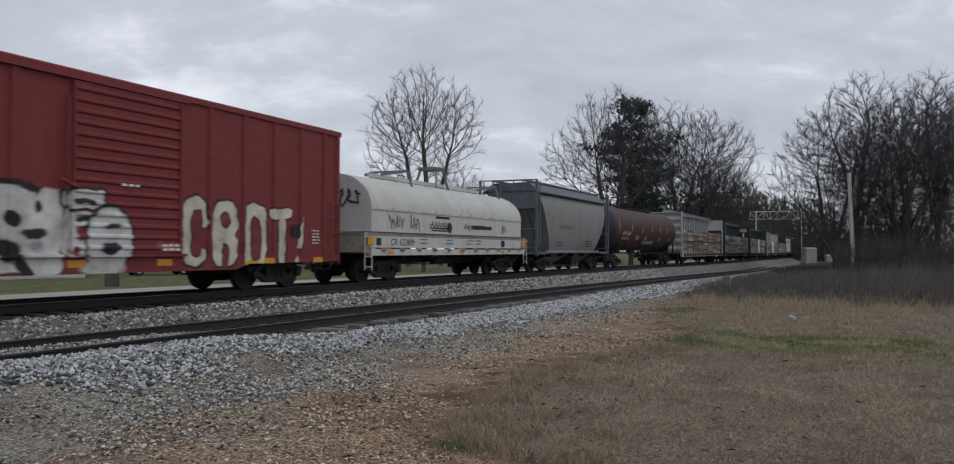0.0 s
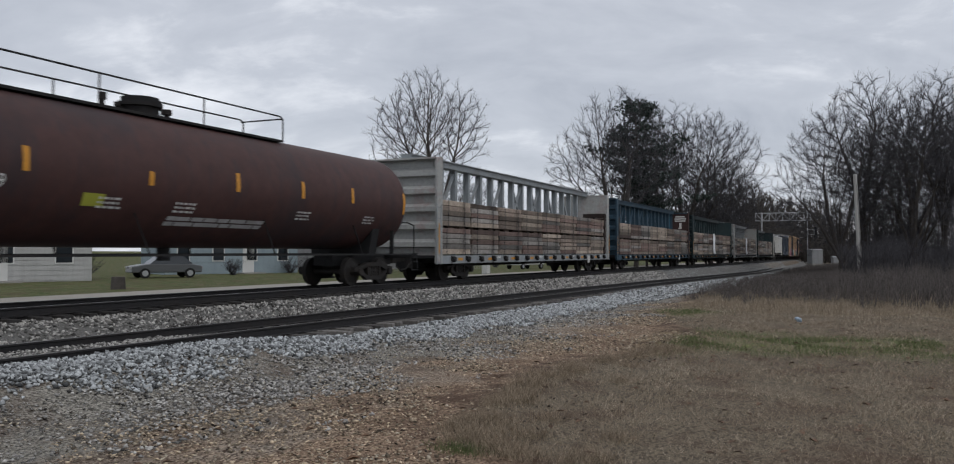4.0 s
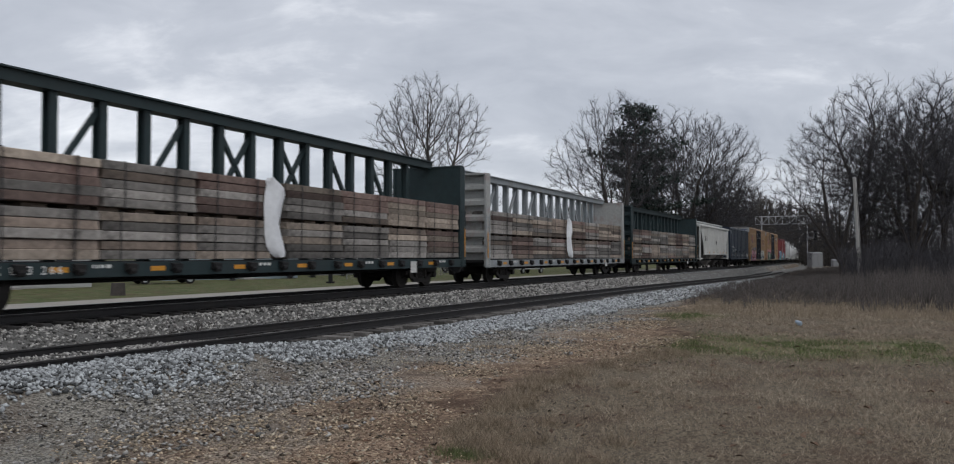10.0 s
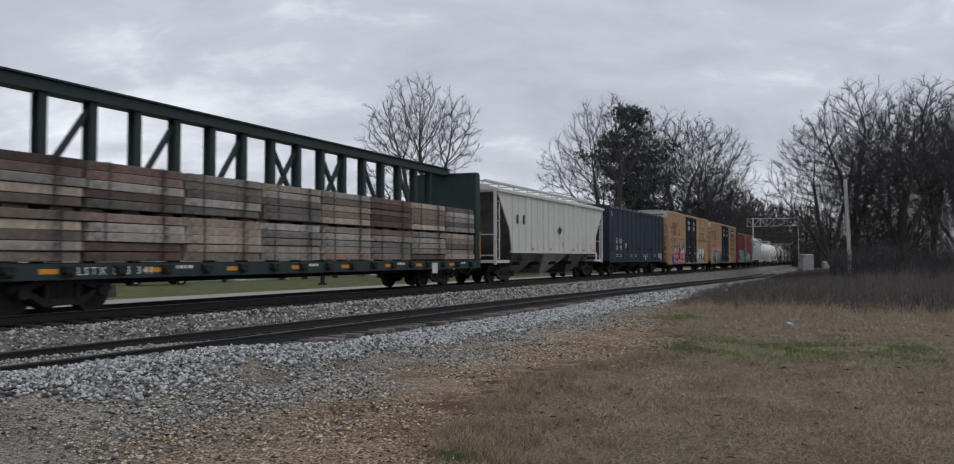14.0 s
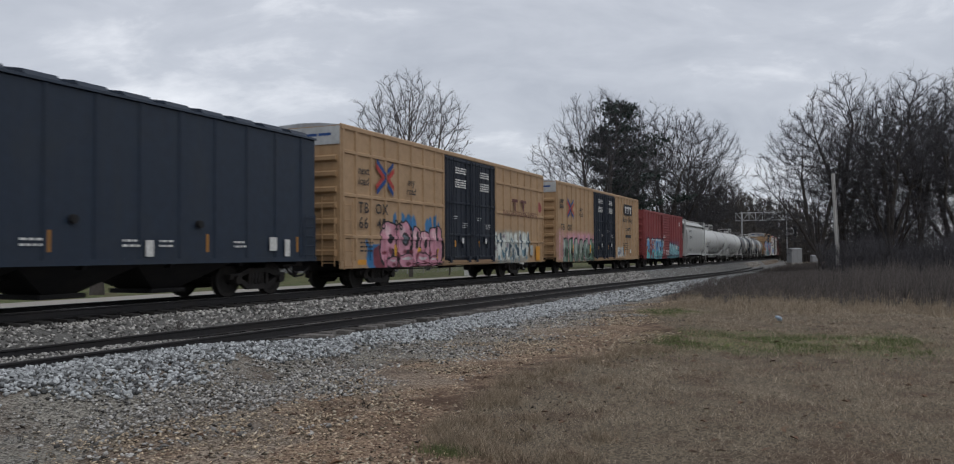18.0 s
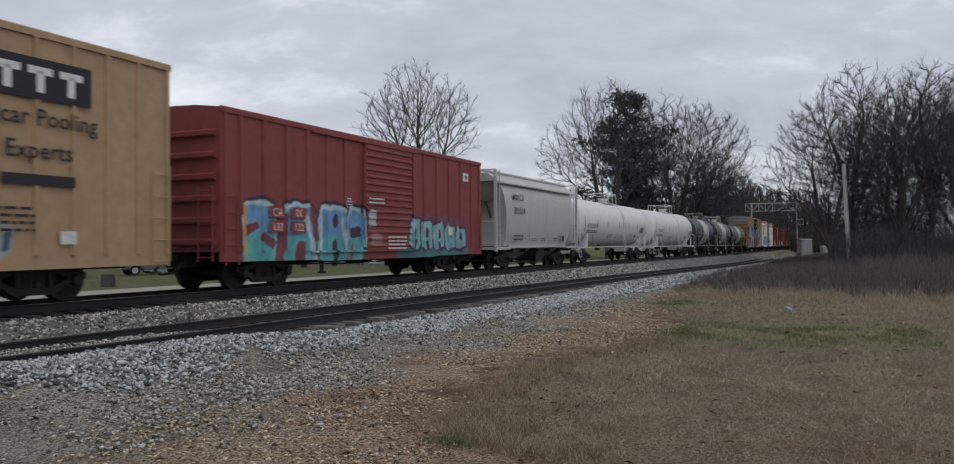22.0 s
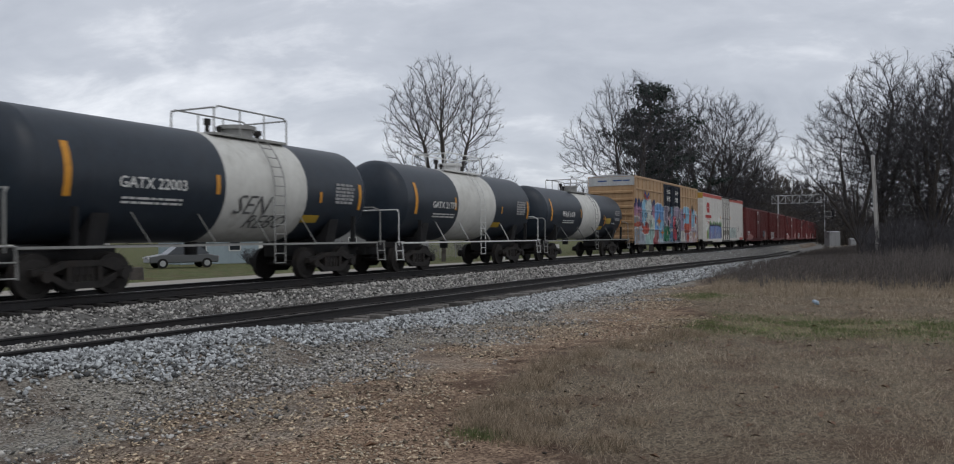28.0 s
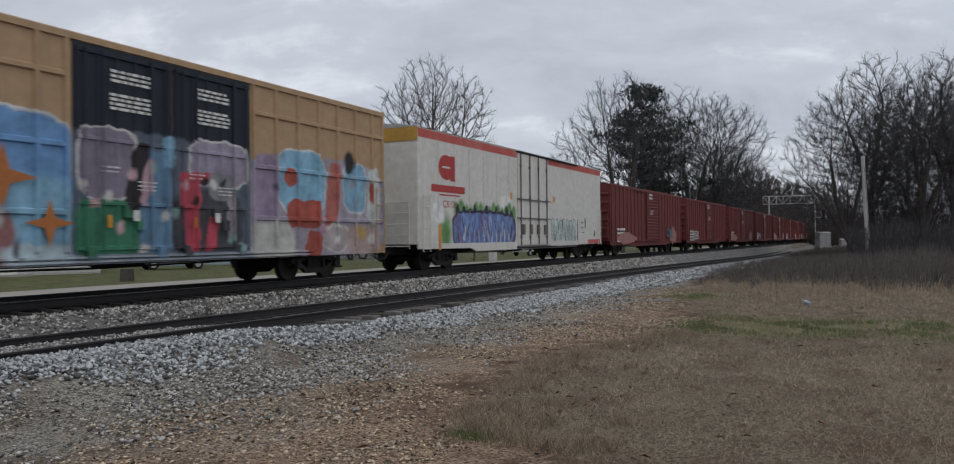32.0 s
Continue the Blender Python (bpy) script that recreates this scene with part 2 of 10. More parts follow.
def ground_material():
    m = bpy.data.materials.new("mixed_ground")
    m.use_nodes = True
    nt = m.node_tree
    nt.nodes.clear()
    N, L = nt.nodes.new, nt.links.new
    out, bsdf = N("ShaderNodeOutputMaterial"), N("ShaderNodeBsdfPrincipled")
    L(bsdf.outputs[0], out.inputs[0])
    bsdf.inputs["Roughness"].default_value = 0.95
    bsdf.inputs["Specular IOR Level"].default_value = 0.15
    co = N("ShaderNodeTexCoord")

    def nz(scale, detail=6, rough=0.6):
        n = N("ShaderNodeTexNoise")
        n.inputs["Scale"].default_value, n.inputs["Detail"].default_value, n.inputs["Roughness"].default_value = scale, detail, rough
        L(co.outputs["Object"], n.inputs["Vector"])
        return n.outputs["Fac"]

    def rng(v, a, b, c=0.0, d=1.0):
        r = N("ShaderNodeMapRange")
        L(v, r.inputs[0])
        for k, w in enumerate((a, b, c, d)):
            r.inputs[k + 1].default_value = w
        return r.outputs[0]

    def op(kind, a, b):
        x = N("ShaderNodeMath")
        x.operation = kind
        for k, v in enumerate((a, b)):
            if isinstance(v, (int, float)):
                x.inputs[k].default_value = v
            else:
                L(v, x.inputs[k])
        return x.outputs[0]

    def mix(f, a, b):
        x = N("ShaderNodeMix")
        x.data_type = "RGBA"
        L(f, x.inputs[0])
        for k, v in ((6, a), (7, b)):
            if isinstance(v, tuple):
                x.inputs[k].default_value = (*v, 1)
            else:
                L(v, x.inputs[k])
        return x.outputs[2]

    sep = N("ShaderNodeSeparateXYZ")
    L(co.outputs["Object"], sep.inputs[0])
    s, o = sep.outputs[0], op("MULTIPLY", sep.outputs[1], -1)
    wob = op("MULTIPLY", op("SUBTRACT", nz(0.45, 4), 0.5), 5.0)
    wob2 = op("MULTIPLY", op("SUBTRACT", nz(1.6, 5), 0.5), 2.5)
    ow = op("ADD", op("ADD", o, wob), wob2)
    fine = nz(38, 6, 0.75)
    mid = nz(7, 6, 0.65)
    chip = N("ShaderNodeTexVoronoi")
    chip.inputs["Scale"].default_value = 42
    L(co.outputs["Object"], chip.inputs["Vector"])
    tone = N("ShaderNodeSeparateColor")
    L(chip.outputs["Color"], tone.inputs[0])
    fine = op("ADD", op("MULTIPLY", fine, 0.6), op("MULTIPLY", tone.outputs[0], 0.4))
    grit = mix(rng(fine, 0.32, 0.7), (0.08, 0.074, 0.064), (0.4, 0.375, 0.325))
    red = mix(rng(fine, 0.32, 0.7), (0.085, 0.05, 0.034), (0.43, 0.315, 0.22))
    straw = mix(rng(fine, 0.3, 0.7), (0.06, 0.048, 0.036), (0.235, 0.19, 0.135))
    green = mix(rng(fine, 0.3, 0.7), (0.06, 0.075, 0.022), (0.17, 0.205, 0.06))
    base = mix(rng(ow, 7.9, 9.8), grit, red)
    # the edge of the grass
    curve = N("ShaderNodeFloatCurve")
    L(rng(s, 0, 100), curve.inputs["Value"])
    pts = curve.mapping.curves[0].points
    for k, (a, b) in enumerate(zip(GRASS_S, GRASS_O)):
        if k < 2:
            pts[k].location = (a / 100, b / 20)
        else:
            pts.new(a / 100, b / 20)
    curve.mapping.update()
    past = op("SUBTRACT", op("ADD", o, op("MULTIPLY", op("ADD", wob, wob2), 0.35)), op("MULTIPLY", curve.outputs[0], 20.0))
    base = mix(rng(past, -0.2, 0.5), base, straw)
    # a strip of green in the dry grass, and a small patch beyond it
    line = op("ADD", op("MULTIPLY", o, 0.15), 16.2)
    gs = op("MULTIPLY", rng(op("ABSOLUTE", op("SUBTRACT", s, line), 0), 3.0, 1.0), rng(op("ABSOLUTE", op("SUBTRACT", o, 14.0), 0), 3.4, 2.2))
    g2 = op("MULTIPLY", rng(op("ABSOLUTE", op("SUBTRACT", s, 27.0), 0), 2.4, 0.8), rng(op("ABSOLUTE", op("SUBTRACT", o, 10.1), 0), 1.4, 0.6))
    gs = op("MULTIPLY", op("MAXIMUM", gs, g2), rng(mid, 0.4, 0.56, 0.0, 0.9))
    base = mix(gs, base, green)
    # the far side: lawn
    base = mix(rng(ow, -10.0, -11.4), base, mix(rng(nz(2.2, 7, 0.7), 0.38, 0.62), (0.045, 0.075, 0.02), (0.15, 0.14, 0.07)))
    base = mix(rng(nz(1.1, 6), 0.46, 0.66, 0, 0.6), base, (0.085, 0.05, 0.034))
    # dark brown soil in patches along the edge of the grass
    base = mix(op("MULTIPLY", rng(op("ABSOLUTE", past, 0), 1.0, 0.2), rng(nz(2.3, 5), 0.42, 0.6, 0, 0.8)), base, (0.07, 0.042, 0.03))
    L(base, bsdf.inputs["Base Color"])
    b = N("ShaderNodeBump")
    b.inputs["Strength"].default_value, b.inputs["Distance"].default_value = 0.8, 0.03
    L(fine, b.inputs["Height"])
    L(b.outputs[0], bsdf.inputs["Normal"])
    return m


def sheet(name, ss, oo, dz, material, bump=0.0):
    S2, O2 = np.meshgrid(ss, oo, indexing="ij")
    lx, ly = so_local(S2, O2)
    z = z_ground(S2, O2) + dz
    if bump:
        near = np.exp(-((S2 - 12) / 40.0) ** 2)
        z = z + near * bump * (lumps(S2, O2, 3.0, 0.3) + 0.4 * lumps(S2, O2, 0.8, 1.9)) * np.where(O2 > 7.2, 1.0, 0.15)
    V = np.stack([lx, ly, z], -1).reshape(-1, 3)
    na, nb = S2.shape
    idx = np.arange(na * nb).reshape(na, nb)
    F = np.stack([idx[:-1, :-1], idx[:-1, 1:], idx[1:, 1:], idx[1:, :-1]], -1).reshape(-1, 4)
    me = raw_mesh(name, V, F, material, 4)
    me.shade_smooth()
    if me.polygons[0].normal.z < 0:
        me.flip_normals()
    ob = new(name, me)
    ob.matrix_world = FOOT
    return ob


ground = sheet("ground", np.concatenate([[-250, -100, -40, -20], np.arange(-10, 60, 0.4), np.arange(60, 160, 4), [170, 200, 260, 350, 500, 800, 1300]]),
               np.concatenate([[-1500, -600, -250, -120, -60, -40, -25, -15, -12, -11, -10, -9, -8, -7, -6, -5.2, -4, -3.1, -2.0, 1.75, 2.55, 3.3, 3.4, 4.5, 5.55, 6.2], np.arange(7.0, 24, 0.4), [25, 28, 32, 40, 60, 120, 300, 900]]), 0, ground_material(), 0.035)
tagged(ground, "bare red-brown dirt and dry grass beside the line", "ground", kind="structure")

M_ROAD = mat("pale_gravel_road", (0.3, 0.28, 0.25), 0.95, grain=0.3, grain_scale=25, stain=0.4, stain_color=(0.2, 0.18, 0.15), stain_scale=0.6, bump=0.02, bump_scale=30)
road = sheet("road", np.concatenate([np.arange(-60, 130, 2.0), [180, 260]]), np.array([-11.4, -11, -10, -9, -8, -7, -6, -5.2, -4.6]), 0.05, M_ROAD)
tagged(road, "pale gravel road along the far side of the tracks", "road", kind="structure")

M_BED = mat("ballast_fines", (0.14, 0.137, 0.13), 0.95, grain=0.5, grain_scale=26, stain=0.5, stain_color=(0.08, 0.075, 0.07), stain_scale=1.5, bump=0.04, bump_scale=22)
bed = sheet("ballast_bed", np.concatenate([np.arange(-40, 110, 1.5), [120, 150, 200, 260, 340]]), np.array([-3.3, -2.6, -2.0, -1, 0, 1, 1.75, 2.15, 2.55, 3.3, 3.4, 4, 4.8, 5.55, 5.75]), 0.01, M_BED)
tagged(bed, "grey crushed-stone ballast bed under both tracks", "ballast", kind="structure")


def stones(name, s, o, size, flat, material, lift=0.25, label=""):
    """Loose stones as one joined mesh: six-cornered lumps, each with its own turn and shape."""
    n = len(s)
    lx, ly = so_local(s, o)
    z = z_ground(s, o) + 0.01
    base = np.array([(1, 0, 0), (-1, 0, 0), (0, 1, 0), (0, -1, 0), (0, 0, 1), (0, 0, -1)], float)
    v = base[None] * RNG.uniform(0.65, 1.25, (n, 6, 1)) + RNG.uniform(-0.28, 0.28, (n, 6, 3))
    v *= size[:, None, None] * np.stack([RNG.uniform(0.8, 1.3, n), RNG.uniform(0.6, 1.0, n), np.full(n, flat) * RNG.uniform(0.7, 1.2, n)], -1)[:, None]
    a, b = RNG.uniform(0, 2 * np.pi, n), RNG.uniform(-0.6, 0.6, n)
    ca, sa, cb, sb = np.cos(a)[:, None], np.sin(a)[:, None], np.cos(b)[:, None], np.sin(b)[:, None]
    x, y, zz = v[..., 0], v[..., 1], v[..., 2]
    x, zz = x * cb - zz * sb, x * sb + zz * cb
    x, y = x * ca - y * sa, x * sa + y * ca
    P = np.stack([x + lx[:, None], y + ly[:, None], zz + (z + size * flat * lift)[:, None]], -1).reshape(-1, 3)
    f = np.array([(4, 0, 2), (4, 2, 1), (4, 1, 3), (4, 3, 0), (5, 2, 0), (5, 1, 2), (5, 3, 1), (5, 0, 3)])
    F = (f[None] + 6 * np.arange(n)[:, None, None]).reshape(-1, 3)
    ob = new(name, raw_mesh(name, P, F, material, 3))
    ob.matrix_world = FOOT
    return tagged(ob, label, name.replace("_", " "), kind="stuff")


def spread(n, s0, s1, o0, o1, power=1.0):
    """Places that thin out with s."""
    return s0 + (s1 - s0) * RNG.uniform(0, 1, n) ** power, RNG.uniform(o0, o1, n)


def build_stones():
    blue = mat("blue_grey_ballast", (0.295, 0.307, 0.312), 0.85, grain=0.3, grain_scale=30, per_island=0.85)
    old = mat("older_grey_ballast", (0.285, 0.275, 0.26), 0.9, grain=0.3, grain_scale=30, per_island=0.9)
    peb = mat("brown_pebbles", (0.37, 0.295, 0.21), 0.9, grain=0.25, grain_scale=30, per_island=0.9)
    pale = mat("pale_stone_chips", (0.4, 0.345, 0.265), 0.85, grain=0.2, grain_scale=30, per_island=0.5)
    crumb = mat("dark_crumbs", (0.05, 0.038, 0.03), 0.9, per_island=0.6)
    # the fresh shoulder of the siding
    s, o = spread(40000, 3, 34, 4.8, 7.4, 1.25)
    out = np.interp(s, (6, 9, 12, 17, 30), (6.6, 6.5, 6.6, 6.9, 7.0))
    bare = 4.8 + 0.62 * np.clip((s - 10.5) / 3, 0, 1) + 0.12 * lumps(s, o, 0.7, 1.2) - 0.3 * np.clip((s - 27) / 5, 0, 1)
    keep = (RNG.uniform(0, 1, len(s)) < np.clip((out + 0.4 * lumps(s, o, 1.3) + 0.2 * lumps(s, o, 0.35, 2.0) - o) / 0.6, 0.0, 1)) & (o > bare)
    s, o = s[keep], o[keep]
    stones("shoulder_ballast", s, o, RNG.uniform(0.018, 0.046, len(s)) * (1 + s / 60), 0.7, blue, 0.5, "fresh blue-grey crushed stone on the siding's shoulder")
    s, o = spread(8000, 34, 100, 5.0, 7.4, 1.3)
    stones("shoulder_ballast", s, o, RNG.uniform(0.04, 0.08, len(s)), 0.7, blue, 0.4, "crushed stone on the siding's shoulder further along")
    # between the rails and the tracks
    s, o = spread(21000, 2, 60, 0.85, 3.1, 1.3)
    stones("track_ballast", s, o, RNG.uniform(0.024, 0.05, len(s)) * (1 + s / 70), 0.7, old, 0.4, "dusty grey crushed stone between the two tracks")
    s, o = spread(12000, 2, 50, 3.3, 4.65, 1.3)
    keep = (s < 11) | (RNG.uniform(0, 1, len(s)) < 0.45)
    s, o = s[keep], o[keep]
    stones("track_ballast", s, o, RNG.uniform(0.024, 0.042, len(s)) * (1 + s / 90), 0.6, old, 0.5, "dusty grey crushed stone between the siding's rails")
    s, o = spread(3000, 60, 150, 0.85, 3.1, 1.3)
    stones("track_ballast", s, o, RNG.uniform(0.04, 0.07, len(s)), 0.5, blue, 0.2, "dusty crushed stone between the tracks further along")
    s, o = spread(2500, 2, 60, -2.4, 0.7, 1.3)
    stones("track_ballast", s, o, RNG.uniform(0.03, 0.05, len(s)) * (1 + s / 70), 0.6, old, 0.2, "dusty grey crushed stone in the main track")
    # loose gravel on the dirt
    s, o = spread(56000, 2.5, 34, 6.4, 11.6, 1.5)
    keep = (RNG.uniform(0, 1, len(s)) < np.clip(0.55 + 0.5 * lumps(s, o, 1.4, 2.2) + 0.15 * lumps(s, o, 0.4, 4.0), 0.05, 1)) & (o < grass_edge(s) + 0.5)
    s, o = s[keep], o[keep]
    grey = o + 0.9 * lumps(s, o, 1.7, 6.1) < 8.0
    for pick, mt, label in ((~grey, peb, "brown pebbles strewn over the dirt"), (grey, old, "dusty grey chips strewn beside the ballast")):
        n = int(pick.sum())
        stones("gravel", s[pick], o[pick], (0.007 + 0.022 * RNG.uniform(0, 1, n) ** 2.2) * (1 + s[pick] / 50), 0.32, mt, 0.25, label)
    s, o = spread(9000, 3.5, 26, 6.6, 11.6, 1.3)
    keep = (RNG.uniform(0, 1, len(s)) < np.clip(0.5 + 0.8 * lumps(s, o, 1.1, 7.2), 0.05, 1)) & (o < grass_edge(s) + 0.3)
    s, o = s[keep], o[keep]
    stones("gravel", s, o, RNG.uniform(0.01, 0.028, len(s)) * (1 + s / 60), 0.35, pale, 0.3, "flat pale stone chips on the dirt")
    s, o = spread(24000, 3, 26, 6.3, 10.0, 1.2)
    tongue = np.exp(-((s - 8.9) / 1.3) ** 2 - ((o - 7.9) / 0.9) ** 2)
    beside = np.clip((8.3 - o) / 1.8, 0, 1)
    keep = (lumps(s, o, 1.2, 3.7) + 0.4 * lumps(s, o, 0.4, 1.7) > 0.2 - 1.2 * tongue - 0.7 * beside) & (RNG.uniform(0, 1, len(s)) < 0.3 + 0.65 * tongue + 0.35 * beside)
    s, o = s[keep], o[keep]
    stones("gravel", s, o, RNG.uniform(0.014, 0.036, len(s)) * (1 + s / 60), 0.55, old, 0.35, "patches of grey crushed stone on the dirt")
    s, o = spread(5200, 3, 24, 6.6, 12.4, 1.3)
    keep = RNG.uniform(0, 1, len(s)) < np.clip(0.35 + 0.9 * lumps(s, o, 0.9, 5.5), 0.05, 1)
    s, o = s[keep], o[keep]
    stones("bark_crumbs", s, o, 0.008 + 0.03 * RNG.uniform(0, 1, len(s)) ** 2.5, 0.4, crumb, 0.3, "dark crumbs of bark and clay on the dirt")
    return peb


build_stones()

# rails and ties
M_RAIL = mat("rusty_rail_side", (0.021, 0.02, 0.021), 0.7, grain=0.3, grain_scale=12, stain=0.5, stain_color=(0.035, 0.028, 0.024))
M_HEAD = mat("worn_rail_head", (0.11, 0.105, 0.1), 0.4, 0.7, grain=0.15, grain_scale=10)
M_TIE2 = mat("weathered_tie", (0.115, 0.107, 0.1), 0.9, grain=0.45, grain_scale=12, stain=0.7, stain_color=(0.05, 0.043, 0.04), stain_scale=3, bump=0.012, bump_scale=18, per_object=0.5)
M_TIE = mat("creosoted_tie", (0.035, 0.033, 0.032), 0.9, grain=0.4, grain_scale=12, stain=0.6, stain_color=(0.10, 0.09, 0.08), stain_scale=3, bump=0.01, bump_scale=18, per_object=0.35)


def lay_track(name, oc, zf, s0, s1, label, tie_range):
    track = thing_empty(name, label)
    prof = [(-0.075, -0.172), (0.075, -0.172), (0.075, -0.16), (0.012, -0.145), (0.012, -0.045), (0.036, -0.03), (0.036, -0.004), (-0.036, -0.004), (-0.036, -0.03), (-0.012, -0.045), (-0.012, -0.145), (-0.075, -0.16)]
    for sd in (-0.755, 0.755):
        for mt, pr, nm in ((M_RAIL, prof, "rail"), (M_HEAD, [(-0.033, -0.006), (0.033, -0.006), (0.03, 0.0), (-0.03, 0.0)], "rail_head")):
            bm = bmesh.new()
            rings = []
            for s in np.concatenate([np.arange(s0, 100, 4.0), np.arange(100, s1, 10)]):
                x, y, h = along(s, oc + sd)
                z = float(zf(s))
                c, d = math.cos(h), math.sin(h)
                rings.append([(x + c * p, y - d * p, z + q) for p, q in pr])
            loft(bm, rings)
            part(nm, bm, mt, track, smooth=30)
    r = random.Random(int(oc * 10) + 3)
    meshes = []
    for k in range(4):
        bm = bmesh.new()
        for v in box(bm, -0.115, 0.115, -1.3, 1.3, -0.18, 0):
            v.co += Vector((r.uniform(-0.012, 0.012), r.uniform(-0.06, 0.06), r.uniform(-0.012, 0.004)))
        bmesh.ops.bevel(bm, geom=list(bm.edges), offset=0.014, segments=1, affect="EDGES")
        me = bpy.data.meshes.new("tie")
        bm.to_mesh(me)
        bm.free()
        me.materials.append(M_TIE if zf is z_main else M_TIE2)
        meshes.append(me)
    for s in np.arange(*tie_range, 0.53):
        o = new("tie", r.choice(meshes))
        o.parent = track
        o.matrix_basis = put(s + r.uniform(-0.04, 0.04), oc + r.uniform(-0.05, 0.05) + (0.0 if zf is z_main else r.choice((0, 0, 0.08, 0.16, 0.25))), float(zf(s)) - 0.168, r.uniform(-1.5, 1.5))
    # tie plates and joint bars
    for sd in (-0.755, 0.755):
        bm = bmesh.new()
        for s in np.arange(tie_range[0], min(40, tie_range[1]), 0.53):
            x, y, h = along(s, oc + sd)
            vs = box(bm, -0.09, 0.09, -0.17, 0.17, -0.178, -0.158)
            mm = put(s, oc + sd, float(zf(s)))
            for v in vs:
                v.co = mm @ v.co
        o = part("tie_plate", bm, M_RAIL, track)
        o["kind"] = "stuff"
    return track


def thing_empty(name, label):
    e = new(name)
    e.empty_display_size = 0.5
    return tagged(e, label, "railway track", kind="structure")


lay_track("main_track", 0.0, z_main, -60, 420, "main railway track on dark ties and grey ballast", (-4, 60))
lay_track("siding_track", 3.97, z_side, -60, 130, "lower siding track with weathered ties beside the main track", (-4, 104))

# ---- the train ----
# each freight car: (first and last place of its body along the train, in metres; place 0 passes s = 0 at the clip's start)
TRAVEL_T = (0, 8, 16, 24, 32)
TRAVEL_S = (0, 88.78, 177.35, 269.43, 362.03)
WHEEL_R = 0.43
TRAIN = []      # (thing, middle of its car along the train)
WHEELSETS = []  # (wheelset, its x in the truck)


def travel(t):
    return float(np.interp(t, TRAVEL_T, TRAVEL_S))


M_STEEL = mat("dark_truck_steel", (0.02, 0.018, 0.017), 0.75, grain=0.35, grain_scale=9, stain=0.6, stain_color=(0.042, 0.03, 0.023), stain_scale=2.5, bump=0.004)
M_UNDER = mat("underframe_black", (0.014, 0.014, 0.015), 0.8, grain=0.3, grain_scale=6, stain=0.5, stain_color=(0.035, 0.03, 0.026))
M_WHITE = mat("white_lettering", (0.62, 0.62, 0.6), 0.7, grain=0.15, grain_scale=14)
M_BLACKT = mat("black_lettering", (0.025, 0.025, 0.03), 0.7, grain=0.2, grain_scale=14)
M_BLUET = mat("blue_lettering", (0.02, 0.06, 0.2), 0.7, grain=0.2, grain_scale=14)
M_REDT = mat("red_lettering", (0.36, 0.05, 0.045), 0.7, grain=0.25, grain_scale=14)
M_AMBER = mat("yellow_reflector", (0.55, 0.25, 0.03), 0.45, grain=0.25, grain_scale=12)
M_PLATE = mat("white_data_plate", (0.55, 0.55, 0.53), 0.6, grain=0.25, grain_scale=10)


def thing(name, label, category, group=""):
    e = new(name)
    e.empty_display_size = 0.5
    return tagged(e, label, category, group)


def build_truck():
    """A three-piece freight truck: bolster, two side frames, springs, two wheelsets with bearing caps."""
    tr = bmesh.new()
    box(tr, -0.22, 0.22, -1.02, 1.02, 0.44, 0.66)
    box(tr, -0.3, 0.3, -0.35, 0.35, 0.6, 0.76)
    fr = bmesh.new()
    o = [(-1.1, 0.60), (-0.72, 0.62), (-0.42, 0.72), (0.42, 0.72), (0.72, 0.62), (1.1, 0.60), (1.1, 0.40), (0.98, 0.36), (0.74, 0.40), (0.40, 0.20), (-0.40, 0.20), (-0.74, 0.40), (-0.98, 0.36), (-1.1, 0.40)]
    h1 = [(-0.62, 0.54), (-0.30, 0.62), (-0.30, 0.27), (-0.42, 0.30)]
    # the frame is drawn as its chords, so that the windows stay open
    for y0, y1 in ((-0.07, 0.07),):
        prism(fr, [(-1.12, 0.44), (-1.12, 0.58), (-0.72, 0.61), (-0.42, 0.72), (0.42, 0.72), (0.72, 0.61), (1.12, 0.58), (1.12, 0.44), (0.72, 0.48), (0.40, 0.60), (-0.40, 0.60), (-0.72, 0.48)], "y", y0, y1)
        prism(fr, [(-0.95, 0.50), (-0.78, 0.50), (-0.36, 0.30), (0.36, 0.30), (0.78, 0.50), (0.95, 0.50), (0.42, 0.17), (-0.42, 0.17)], "y", y0, y1)
        for sx in (-1, 1):
            box(fr, sx * 0.34 - 0.05, sx * 0.34 + 0.05, y0, y1, 0.25, 0.64)
            rod(fr, (sx * 0.875, -0.16, 0.43), (sx * 0.875, 0.02, 0.43), 0.115, seg=12)
        for x in (-0.2, -0.07, 0.07, 0.2):
            rod(fr, (x, 0.0, 0.28), (x, 0.0, 0.60), 0.05, seg=8)
    ws = bmesh.new()
    rod(ws, (0, -1.05, 0), (0, 1.05, 0), 0.075, seg=10)
    for sy in (-1, 1):
        y = 0.72 * sy
        rod(ws, (0, y - 0.07, 0), (0, y + 0.07, 0), WHEEL_R, seg=28)
        rod(ws, (0, y - 0.09 * sy, 0), (0, y - 0.05 * sy, 0), WHEEL_R + 0.025, seg=28)
        rod(ws, (0, y + 0.07 * sy, 0), (0, y + 0.085 * sy, 0), 0.33, 0.30, seg=24)
        rod(ws, (0, y + 0.05 * sy, 0), (0, y + 0.16 * sy, 0), 0.13, 0.11, seg=14)
    return tr, fr, ws


